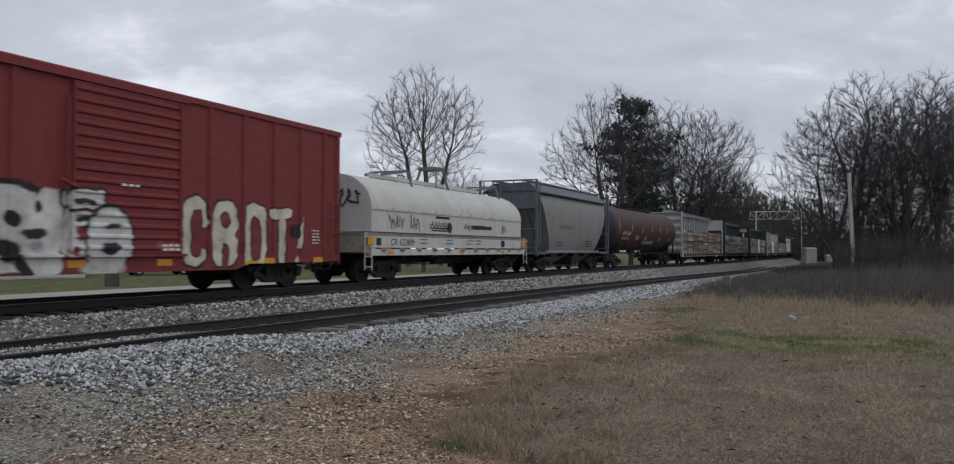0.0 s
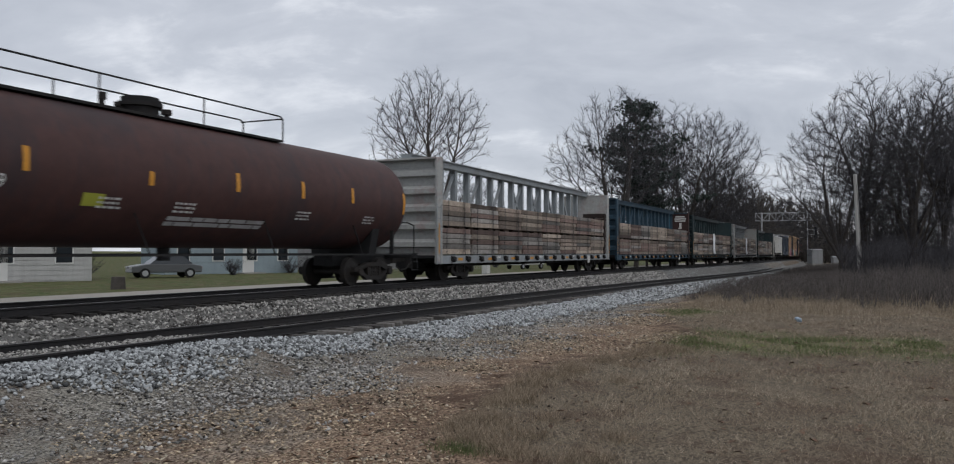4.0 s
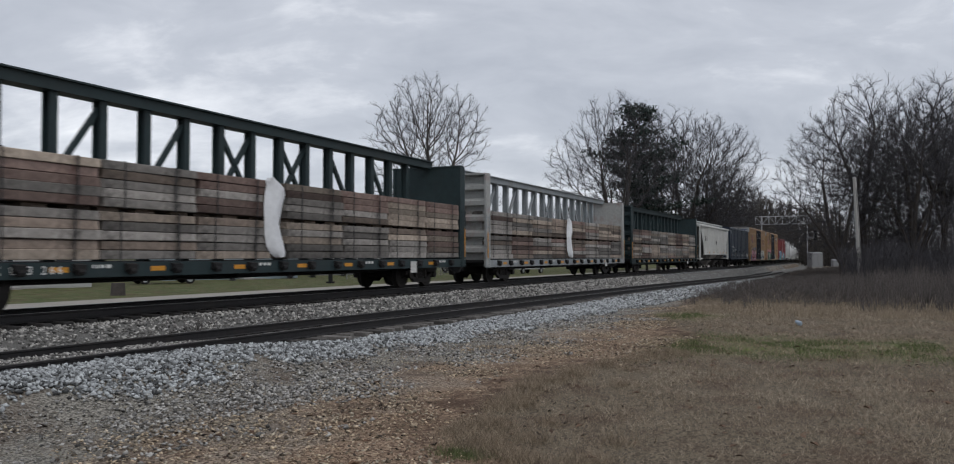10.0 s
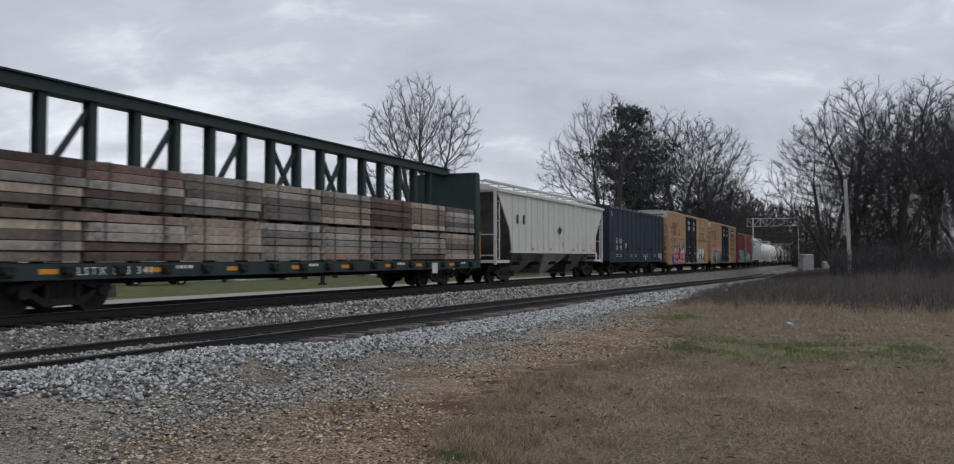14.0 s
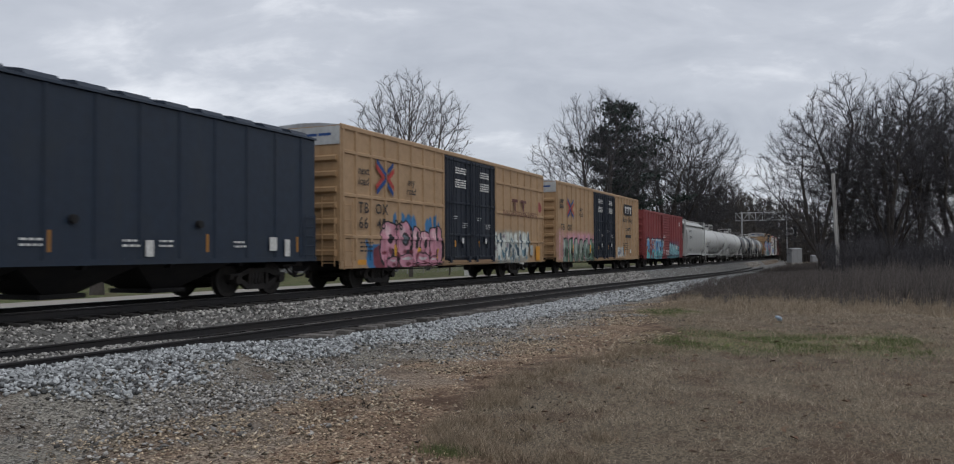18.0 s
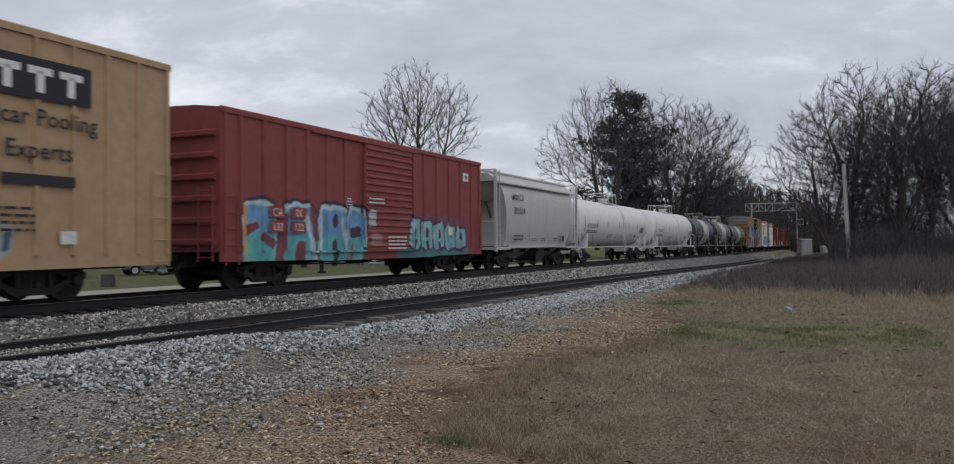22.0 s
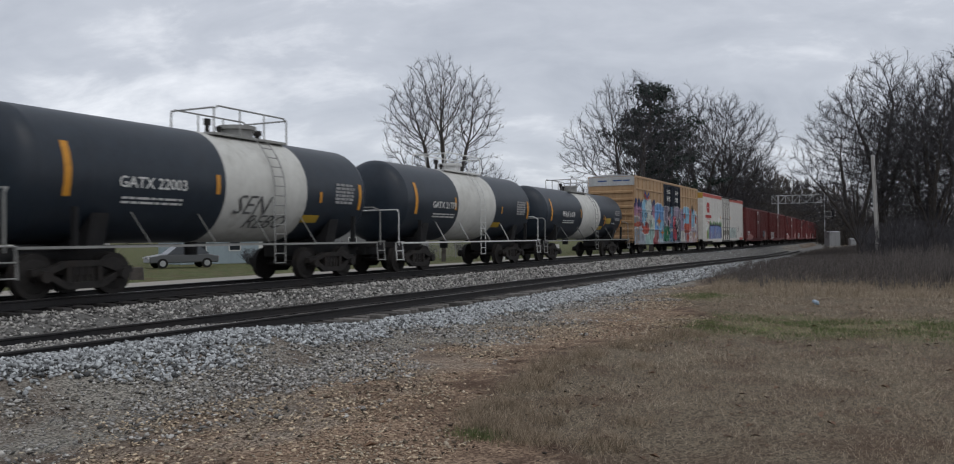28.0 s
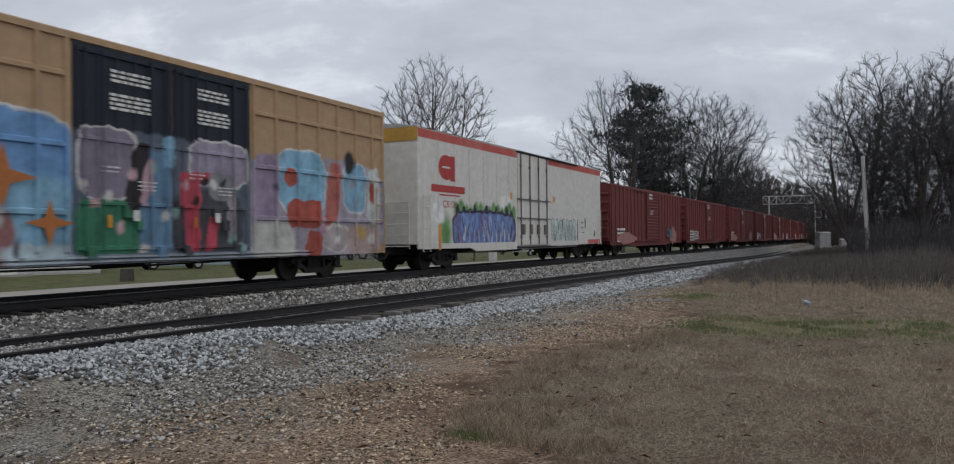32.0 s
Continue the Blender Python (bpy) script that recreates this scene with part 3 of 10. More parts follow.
def to_mesh(name, bm, material, smooth=35):
    me = bpy.data.meshes.new(name)
    bm.to_mesh(me)
    bm.free()
    me.materials.append(material)
    return shade(me, smooth)


_tr, _fr, _ws = build_truck()
ME_TRUCK, ME_FRAME, ME_WHEELS = to_mesh("bolster", _tr, M_STEEL), to_mesh("side_frame", _fr, M_STEEL), to_mesh("wheelset", _ws, M_STEEL, 40)


def piece(name, me, parent, m=None, label=""):
    o = new(name, me)
    o.parent = parent
    if m is not None:
        o.matrix_basis = m
    if label:
        o["label"] = label
    return o


def add_trucks(car, x0, x1):
    for x in (x0, x1):
        tr = piece("truck", ME_TRUCK, car, pose(x, 0, 0), "dark cast steel truck with rust-brown dust")
        for y in (-1.0, 1.0):
            piece("side_frame", ME_FRAME, tr, pose(0, y, 0, 0, 0, 0 if y < 0 else 180))
        for dx in (-0.875, 0.875):
            WHEELSETS.append((piece("wheelset", ME_WHEELS, tr, pose(dx, 0, WHEEL_R)), dx))


def add_underframe(car, L, z=0.95, mid=True, pull=0.75, rods=True):
    """Centre sill, couplers, brake gear and hoses below the floor."""
    bm = bmesh.new()
    box(bm, -L / 2 + 0.1, L / 2 - 0.1, -0.33, 0.33, z - 0.35, z)
    for x in np.linspace(-L / 2 + 0.6, L / 2 - 0.6, 7):
        box(bm, x - 0.06, x + 0.06, -1.35, 1.35, z - 0.16, z)
    part("centre_sill", bm, M_UNDER, car)
    if rods:
        bm = bmesh.new()
        rod(bm, (-1.0, -0.75, 0.72), (0.2, -0.75, 0.72), 0.17, seg=12)
        part("air_tank", bm, M_UNDER, car)
        bm = bmesh.new()
        pipe(bm, [(-L / 2 + 3.5, -0.5, 0.6), (-1.0, -0.62, 0.55), (1.8, -0.6, 0.58), (L / 2 - 3.5, -0.5, 0.62)], 0.022)
        pipe(bm, [(-L / 2 + 1, 0.5, 0.75), (L / 2 - 1, 0.5, 0.75)], 0.025)
        part("brake_rigging", bm, M_UNDER, car)
    for sx in (-1, 1):
        bm = bmesh.new()
        x = sx * L / 2
        box(bm, min(x - sx * 0.3, x + sx * pull), max(x - sx * 0.3, x + sx * pull), -0.09, 0.09, 0.76, 0.92)
        e = x + sx * (pull + 0.02)
        prism(bm, [(e - 0.14, -0.16), (e + 0.10, -0.18), (e + 0.14, 0.0), (e + 0.02, 0.17), (e - 0.14, 0.14)], "z", 0.7, 0.98)
        part("coupler", bm, M_STEEL, car)
        bm = bmesh.new()
        pipe(bm, [(x + sx * 0.1, -0.42, 0.72), (x + sx * 0.35, -0.40, 0.50), (x + sx * 0.7, -0.36, 0.46), (x + sx * (pull + 0.12), -0.30, 0.6)], 0.028)
        part("air_hose", bm, M_UNDER, car)


def text(body, size, x, z, y, material, parent, name="lettering", label="", fat=0.0, space=1.0, wide=1.0, slant=0.0, mid=True, turn=0.0):
    """Painted letters that stand on the plane y, facing the camera's side; x, z is the middle of the line."""
    cu = bpy.data.curves.new("letters", "FONT")
    cu.body, cu.size, cu.resolution_u, cu.offset = body, size, 2, fat
    cu.space_character, cu.shear = space, slant
    cu.align_x = "CENTER" if mid else "LEFT"
    tmp = bpy.data.objects.new("letters", cu)
    me = bpy.data.meshes.new_from_object(tmp)
    bpy.data.objects.remove(tmp)
    bpy.data.curves.remove(cu)
    me.materials.clear()
    me.materials.append(material)
    o = piece(name, me, parent, pose(x, y, z - size * 0.35, 90, 0, turn) @ Matrix.Diagonal((wide, 1, 1, 1)), label)
    return o


def bars(parent, x, z, y, w, n, h=0.05, gap=0.05, material=None, seed=0, label=""):
    """Small print that cannot be read: rows of plain bars."""
    r = random.Random(seed)
    bm = bmesh.new()
    for i in range(n):
        a = x - w / 2
        zz = z - i * (h + gap)
        while a < x + w / 2 - 0.05:
            ww = r.uniform(0.12, 0.42) * max(w, 0.6) * 0.6
            b = min(a + ww, x + w / 2)
            vs = [bm.verts.new(p) for p in ((a, y, zz), (b, y, zz), (b, y, zz + h), (a, y, zz + h))]
            bm.faces.new(vs)
            a = b + 0.045
    return tagged(part("small_print", bm, material or M_WHITE, parent, label, smooth=0), kind="stuff")


def patch(parent, name, pts, y, material, label=""):
    """A flat painted shape on the plane y."""
    bm = bmesh.new()
    bm.faces.new([bm.verts.new((p[0], y, p[1])) for p in pts])
    bmesh.ops.recalc_face_normals(bm, faces=bm.faces)
    return part(name, bm, material, parent, label, smooth=0)


def stripe(parent, x, z, y, w, h, material=None, name="reflector"):
    return patch(parent, name, [(x - w / 2, z - h / 2), (x + w / 2, z - h / 2), (x + w / 2, z + h / 2), (x - w / 2, z + h / 2)], y, material or M_AMBER)


def blob(cx, cz, rx, rz, n=18, rough=0.25, seed=0):
    r = random.Random(seed)
    return [(cx + rx * (1 + r.uniform(-rough, rough)) * math.cos(2 * math.pi * i / n), cz + rz * (1 + r.uniform(-rough, rough)) * math.sin(2 * math.pi * i / n)) for i in range(n)]


def graffiti_word(car, body, x, z, size, y, fill, edge, halo=None, wide=1.0, seed=0, label="painted graffiti letters", space=0.92):
    """Fat spray-painted letters: a dark outline and, 4 mm before it, the fill."""
    if halo:
        w = size * 0.36 * len(body) * wide
        for k in range(len(body)):
            patch(car, "spray_cloud", blob(x - w + 2 * w * (k + 0.5) / len(body), z + random.Random(seed + k).uniform(0.02, 0.22) * size * 0.6, w / len(body) * 1.35, size * 0.42, 22, 0.3, seed + k), y + 0.008 - k * 0.0006, halo)
    text(body, size, x, z, y, edge, car, "graffiti_outline", "", fat=0.05 * size, wide=wide, space=space)
    return text(body, size, x, z, y - 0.004, fill, car, "graffiti_fill", label, fat=0.012 * size, wide=wide, space=space)


def ladder(car, x, y0, z0, z1, w=0.4, rungs=7, material=None, axis="x", r=0.013):
    """Grab irons or a ladder standing off a wall; axis: the way its rungs run."""
    bm = bmesh.new()
    for k in range(rungs):
        z = z0 + (z1 - z0) * k / (rungs - 1)
        a, b = ((x - w / 2, y0, z), (x + w / 2, y0, z)) if axis == "x" else ((x, y0 - w / 2, z), (x, y0 + w / 2, z))
        rod(bm, a, b, r, seg=6)
    for sgn in (-1, 1):
        a, b = ((x + sgn * w / 2, y0, z0 - 0.1), (x + sgn * w / 2, y0, z1 + 0.1)) if axis == "x" else ((x, y0 + sgn * w / 2, z0 - 0.1), (x, y0 + sgn * w / 2, z1 + 0.1))
        beam(bm, a, b, 0.04, 0.012)
    return part("ladder", bm, material or M_UNDER, car)


def box_car(name, label, a, b, paint, top, ribs, door, sill=0.65, floor=0.93, hrows=(), half=1.52, roof_mat=None, end_mat=None, door_mat=None, door_kind="slide",
            group="", truck_in=2.2, rib_w=0.10, rib_d=0.055, door2=None, ladder_mat=None, roof_ribs=10):
    """A steel boxcar with ribbed sides, a door on each side, ribbed ends and a ribbed roof. ribs and door are places along the train."""
    L, m = b - a, (a + b) / 2
    car = thing(name, label, "boxcar", group)
    W = half
    eave = top - 0.12
    for sy in (-1, 1):
        bm = bmesh.new()
        box(bm, -L / 2, L / 2, min(sy * W, sy * (W - 0.05)), max(sy * W, sy * (W - 0.05)), floor - 0.02, eave)
        part("side_wall", bm, paint, car)
        # the side sill is deepest between the trucks
        bm = bmesh.new()
        t = truck_in + 1.6
        prism(bm, [(-L / 2, floor), (L / 2, floor), (L / 2, floor - 0.24), (L / 2 - t, floor - 0.26), (L / 2 - t - 0.5, sill), (-L / 2 + t + 0.5, sill), (-L / 2 + t, floor - 0.26), (-L / 2, floor - 0.24)], "y", min(sy * (W + 0.004), sy * (W - 0.05)), max(sy * (W + 0.004), sy * (W - 0.05)))
        part("side_sill", bm, paint, car, smooth=0)
        bm = bmesh.new()
        prism(bm, [(sy * (W - 0.02), eave - 0.1), (sy * (W + 0.05), eave - 0.1), (sy * (W + 0.05), eave + 0.02), (sy * (W - 0.02), eave + 0.06)], "x", -L / 2, L / 2)
        part("roof_rail", bm, paint, car)
    rib = None
    for sy in (-1, 1):
        for q in ribs:
            if paint.name.startswith('sprayed'):
                bm = bmesh.new()
                c, y0, y1 = q - m, sy * W, sy * (W + rib_d)
                prism(bm, [(c - rib_w / 2 - 0.02, y0), (c - rib_w / 2, y1), (c + rib_w / 2, y1), (c + rib_w / 2 + 0.02, y0)], "z", floor, eave - 0.1)
                part("rib", bm, paint, car)
            elif rib is None:
                bm = bmesh.new()
                prism(bm, [(-rib_w / 2 - 0.02, 0), (-rib_w / 2, -rib_d), (rib_w / 2, -rib_d), (rib_w / 2 + 0.02, 0)], "z", floor, eave - 0.1)
                rib = part("rib", bm, paint, car)
                rib.matrix_basis = pose(q - m, -W, 0)
            else:
                again(rib, pose(q - m, sy * W, 0, 0, 0, 0 if sy < 0 else 180))
    spans = []
    edges = sorted([-L / 2 + 0.15, door[0] - m - 0.12, door[1] - m + 0.12, L / 2 - 0.15])
    for z in hrows:
        for u, v in ((edges[0], edges[1]), (edges[2], edges[3])):
            bm = bmesh.new()
            prism(bm, [(-W, z - 0.07), (-W - rib_d * 0.9, z - 0.04), (-W - rib_d * 0.9, z + 0.04), (-W, z + 0.07)], "x", u, v)
            part("rail_band", bm, paint, car)
    for sx in (-1, 1):
        bm = bmesh.new()
        x = sx * L / 2
        box(bm, min(x, x - sx * 0.05), max(x, x - sx * 0.05), -W + 0.05, W - 0.05, floor, eave + 0.02)
        part("end_wall", bm, end_mat or paint, car)
        n = 7 if top > 4.8 else 6
        for k in range(n):
            z0 = floor + 0.12 + (eave - floor - (0.75 if top > 4.8 else 0.3)) * k / n
            bm = bmesh.new()
            z1 = z0 + (eave - floor - 0.4) / n * 0.42
            prism(bm, [(x, z0), (x + sx * 0.09, z0 + 0.06), (x + sx * 0.09, z1 - 0.05), (x, z1)], "y", -W + 0.12, W - 0.12)
            part("end_rib", bm, end_mat or paint, car)
        ladder(car, x + sx * 0.13, -W + 0.35, 0.85, eave * 0.55, 0.45, 5, ladder_mat or paint, "y")
        for sy in (-1, 1):
            ladder(car, x - sx * 0.32, sy * (W + 0.075), 0.75, eave * 0.5 + 0.1, 0.44, 5, ladder_mat or paint)
    bm = bmesh.new()
    prism(bm, [(-W - 0.03, eave), (W + 0.03, eave), (W * 0.5, top - 0.02), (0, top), (-W * 0.5, top - 0.02)], "x", -L / 2, L / 2)
    part("roof", bm, roof_mat or paint, car)
    for k in range(roof_ribs + 1):
        bm = bmesh.new()
        x = -L / 2 + 0.1 + (L - 0.2) * k / roof_ribs
        prism(bm, [(-W - 0.02, eave + 0.02), (-W * 0.5, top), (0, top + 0.03), (W * 0.5, top), (W + 0.02, eave + 0.02), (W * 0.5, top - 0.05), (-W * 0.5, top - 0.05)], "x", x - 0.06, x + 0.06)
        part("roof_rib", bm, roof_mat or paint, car)
    add_underframe(car, L)
    add_trucks(car, -L / 2 + truck_in, L / 2 - truck_in)
    # doors
    d0, d1 = door[0] - m, door[1] - m
    dm = door_mat or paint
    if door_kind == "slide":
        for sy in (-1, 1):
            bm = bmesh.new()
            y0, y1 = sorted((sy * (W + 0.01), sy * (W + 0.055)))
            box(bm, d0, d1, y0, y1, floor, eave - 0.16)
            d = part("door", bm, dm, car)
            nz = 15
            bm = bmesh.new()
            prism(bm, [(sy * (W + 0.055), -0.055), (sy * (W + 0.095), -0.02), (sy * (W + 0.095), 0.02), (sy * (W + 0.055), 0.055)], "x", d0 + 0.08, d1 - 0.08)
            dr = None
            for k in range(nz):
                zr = floor + 0.12 + (eave - floor - 0.42) * k / (nz - 1)
                if dm.name.startswith("sprayed"):
                    b2 = bmesh.new()
                    prism(b2, [(sy * (W + 0.055), zr - 0.055), (sy * (W + 0.095), zr - 0.02), (sy * (W + 0.095), zr + 0.02), (sy * (W + 0.055), zr + 0.055)], "x", d0 + 0.08, d1 - 0.08)
                    part("door_rib", b2, dm, d)
                elif dr is None:
                    dr = part("door_rib", bm, dm, d)
                    dr.matrix_basis = pose(0, 0, zr)
                else:
                    again(dr, pose(0, 0, zr))
            for xx in (d0 + 0.03, d1 - 0.03):
                bm = bmesh.new()
                beam(bm, (xx, sy * (W + 0.08), floor), (xx, sy * (W + 0.08), eave - 0.18), 0.05, 0.05)
                part("door_edge", bm, dm, d)
            bm = bmesh.new()
            beam(bm, (d0 - 0.12, sy * (W + 0.12), floor + 0.3), (d0 - 0.12, sy * (W + 0.12), eave - 0.5), 0.05)
            rod(bm, (d0 - 0.3, sy * (W + 0.14), 2.35), (d0 + 0.1, sy * (W + 0.14), 2.2), 0.04)
            part("door_latch", bm, paint, d)
            bm = bmesh.new()
            box(bm, d0 - 2.7, d1 + 0.2, min(sy * W, sy * (W + 0.11)), max(sy * W, sy * (W + 0.11)), floor - 0.06, floor - 0.01)
            part("door_track", bm, paint, car)
            bm = bmesh.new()
            box(bm, d0 - 2.7, d1 + 0.2, min(sy * W, sy * (W + 0.09)), max(sy * W, sy * (W + 0.09)), eave - 0.15, eave - 0.09)
            part("door_track", bm, paint, car)
    elif door_kind == "plug2":
        for sy in (-1, 1):
            mid = (d0 + d1) / 2
            for u, v in ((d0, mid - 0.02), (mid + 0.02, d1)):
                bm = bmesh.new()
                y0, y1 = sorted((sy * (W - 0.01), sy * (W + 0.03)))
                box(bm, u, v, y0, y1, floor - 0.06, eave - 0.12)
                ym = sy * (W + 0.03)
                d = part("door", bm, dm, car, "dark blue-black plug door")
                for xx in np.linspace(u + 0.1, v - 0.1, 6):
                    bm = bmesh.new()
                    prism(bm, [(xx - 0.05, ym), (xx - 0.03, ym + sy * 0.035), (xx + 0.03, ym + sy * 0.035), (xx + 0.05, ym)], "z", floor, eave - 0.2)
                    part("door_rib", bm, dm, d)
                for z in (floor + 0.05, 1.85, 3.1, eave - 0.25):
                    bm = bmesh.new()
                    prism(bm, [(ym, z - 0.05), (ym + sy * 0.045, z - 0.03), (ym + sy * 0.045, z + 0.03), (ym, z + 0.05)], "x", u + 0.04, v - 0.04)
                    part("door_band", bm, dm, d)
                for xx in (u + 0.22, u + 0.62, v - 0.62, v - 0.22):
                    bm = bmesh.new()
                    rod(bm, (xx, ym + sy * 0.07, floor), (xx, ym + sy * 0.07, eave - 0.2), 0.022, seg=6)
                    part("locking_rod", bm, dm, d)
                for xx, zz in (((u + v) / 2, 1.7), ((u + v) / 2 + 0.3, 1.45), (u + 0.35, 0.88), (v - 0.35, 0.88)):
                    bm = bmesh.new()
                    box(bm, xx - 0.1, xx + 0.1, min(ym, ym + sy * 0.1), max(ym, ym + sy * 0.1), zz - 0.12, zz + 0.12)
                    part("door_gear", bm, dm, d)
        for z in (floor - 0.12, floor - 0.2):
            bm = bmesh.new()
            box(bm, d0 - 2.6, d1 + 2.6, -W - 0.10, -W + 0.0, z - 0.02, z + 0.02)
            part("door_track", bm, paint, car)
    TRAIN.append((car, m))
    return car, m, W


# -- boxcars --
M_RED2 = mat("faded_red_paint", (0.23, 0.05, 0.048), 0.65, grain=0.16, grain_scale=5, stain=0.4, stain_color=(0.14, 0.03, 0.03), stain_scale=0.7, streak=0.3)
M_REDOLD = mat("old_maroon_paint", (0.13, 0.03, 0.03), 0.72, grain=0.2, grain_scale=4, stain=0.6, stain_color=(0.07, 0.025, 0.022), stain_scale=0.6, streak=0.4)
M_TAN = mat("yellow_ochre_paint", (0.36, 0.235, 0.13), 0.62, grain=0.14, grain_scale=4, stain=0.4, stain_color=(0.2, 0.10, 0.04), stain_scale=0.5, streak=0.35)
M_NAVY = mat("navy_door_paint", (0.014, 0.019, 0.03), 0.6, grain=0.25, grain_scale=6, stain=0.4, stain_color=(0.04, 0.045, 0.05), stain_scale=1.0)
M_GALV = mat("galvanised_roof", (0.36, 0.37, 0.38), 0.5, 0.4, grain=0.25, grain_scale=3, stain=0.5, stain_color=(0.2, 0.15, 0.11))
M_ENDW = mat("pale_end_panel", (0.42, 0.43, 0.43), 0.6, grain=0.15, stain=0.4, streak=0.4)
M_FADER = mat("worn_maroon_lettering", (0.13, 0.055, 0.05), 0.7, grain=0.35, grain_scale=12)
G_SILVER = mat("silver_spray", (0.47, 0.47, 0.47), 0.55, grain=0.2, grain_scale=6, stain=0.5, stain_color=(0.2, 0.18, 0.18), stain_scale=1.4)
G_BLACK = mat("black_spray", (0.018, 0.016, 0.018), 0.7, grain=0.2)
G_FADED = mat("faded_pale_spray", (0.42, 0.44, 0.42), 0.7, grain=0.25, stain=0.8, stain_color=(0.2, 0.22, 0.22), stain_scale=1.6)


def sprayed(name, color, mid, layers, rough=0.65):
    """Car paint with sprayed forms over it, one over the other: each is round (2) or square with round corners (4),
    with its place along the train, height, half width, half height, turn and colour."""
    base = mat(name, color, rough, grain=0.15, grain_scale=4, stain=0.3, stain_color=tuple(c * 0.7 for c in color), stain_scale=0.7, streak=0.3)
    nt = base.node_tree
    N, L = nt.nodes.new, nt.links.new
    bsdf = next(n for n in nt.nodes if n.type == "BSDF_PRINCIPLED")
    cur = bsdf.inputs["Base Color"].links[0].from_socket
    co = next(n for n in nt.nodes if n.type == "TEX_COORD")
    warp = N("ShaderNodeTexNoise")
    warp.inputs["Scale"].default_value, warp.inputs["Detail"].default_value = 2.6, 5
    L(co.outputs["Object"], warp.inputs["Vector"])
    sc = N("ShaderNodeVectorMath")
    sc.operation = "MULTIPLY_ADD"
    L(warp.outputs["Color"], sc.inputs[0])
    sc.inputs[1].default_value = (0.28, 0, 0.28)
    flat = N("ShaderNodeVectorMath")
    flat.operation = "MULTIPLY_ADD"
    L(co.outputs["Object"], flat.inputs[0])
    flat.inputs[1].default_value, flat.inputs[2].default_value = (1, 0, 1), (mid - 0.14, 0, -0.14)
    L(flat.outputs[0], sc.inputs[2])
    # uneven spray and dirt over the paint
    n2 = N("ShaderNodeTexNoise")
    n2.inputs["Scale"].default_value, n2.inputs["Detail"].default_value, n2.inputs["Roughness"].default_value = 2.2, 8, 0.65
    L(co.outputs["Object"], n2.inputs["Vector"])
    r2 = N("ShaderNodeMapRange")
    for k, w in enumerate((0.3, 0.7, 0.62, 1.3)):
        r2.inputs[k + 1].default_value = w
    L(n2.outputs["Fac"], r2.inputs[0])
    for form, x, z, rx, rz, turn, col, soft in layers:
        mp = N("ShaderNodeMapping")
        mp.vector_type = "TEXTURE"
        mp.inputs["Location"].default_value, mp.inputs["Rotation"].default_value, mp.inputs["Scale"].default_value = (x, 0, z), (0, radians(turn), 0), (rx, 1, rz)
        # a trace of the colour below keeps the forms in order
        od = N("ShaderNodeVectorMath")
        od.operation = "MULTIPLY_ADD"
        L(cur, od.inputs[0])
        od.inputs[1].default_value = (1e-5, 0, 1e-5)
        L(sc.outputs[0], od.inputs[2])
        L(od.outputs[0], mp.inputs[0])
        v = mp.outputs[0]
        if form == 4:
            sq = N("ShaderNodeVectorMath")
            sq.operation = "MULTIPLY"
            L(v, sq.inputs[0])
            L(v, sq.inputs[1])
            v = sq.outputs[0]
        ln = N("ShaderNodeVectorMath")
        ln.operation = "LENGTH"
        L(v, ln.inputs[0])
        mr = N("ShaderNodeMapRange")
        for k, w in enumerate((1 - soft, 1 + soft, 1.0, 0.0)):
            mr.inputs[k + 1].default_value = w
        L(ln.outputs["Value"], mr.inputs[0])
        sh = N("ShaderNodeVectorMath")
        sh.operation = "SCALE"
        sh.inputs[0].default_value = col
        L(r2.outputs[0], sh.inputs["Scale"])
        mx = N("ShaderNodeMix")
        mx.data_type = "RGBA"
        L(mr.outputs[0], mx.inputs[0])
        L(cur, mx.inputs[6])
        L(sh.outputs[0], mx.inputs[7])
        cur = mx.outputs[2]
    L(cur, bsdf.inputs["Base Color"])
    return base


OCHRE = (0.365, 0.245, 0.145)
NAVY = (0.014, 0.019, 0.03)
PINK, PALEP, WINE, INK, FLAME = (0.5, 0.24, 0.3), (0.62, 0.42, 0.45), (0.15, 0.035, 0.05), (0.02, 0.017, 0.02), (0.035, 0.15, 0.32)
WHITEP, GOLD = (0.52, 0.51, 0.5), (0.55, 0.3, 0.03)


RED, RED2 = (0.17, 0.029, 0.03), (0.21, 0.05, 0.051)


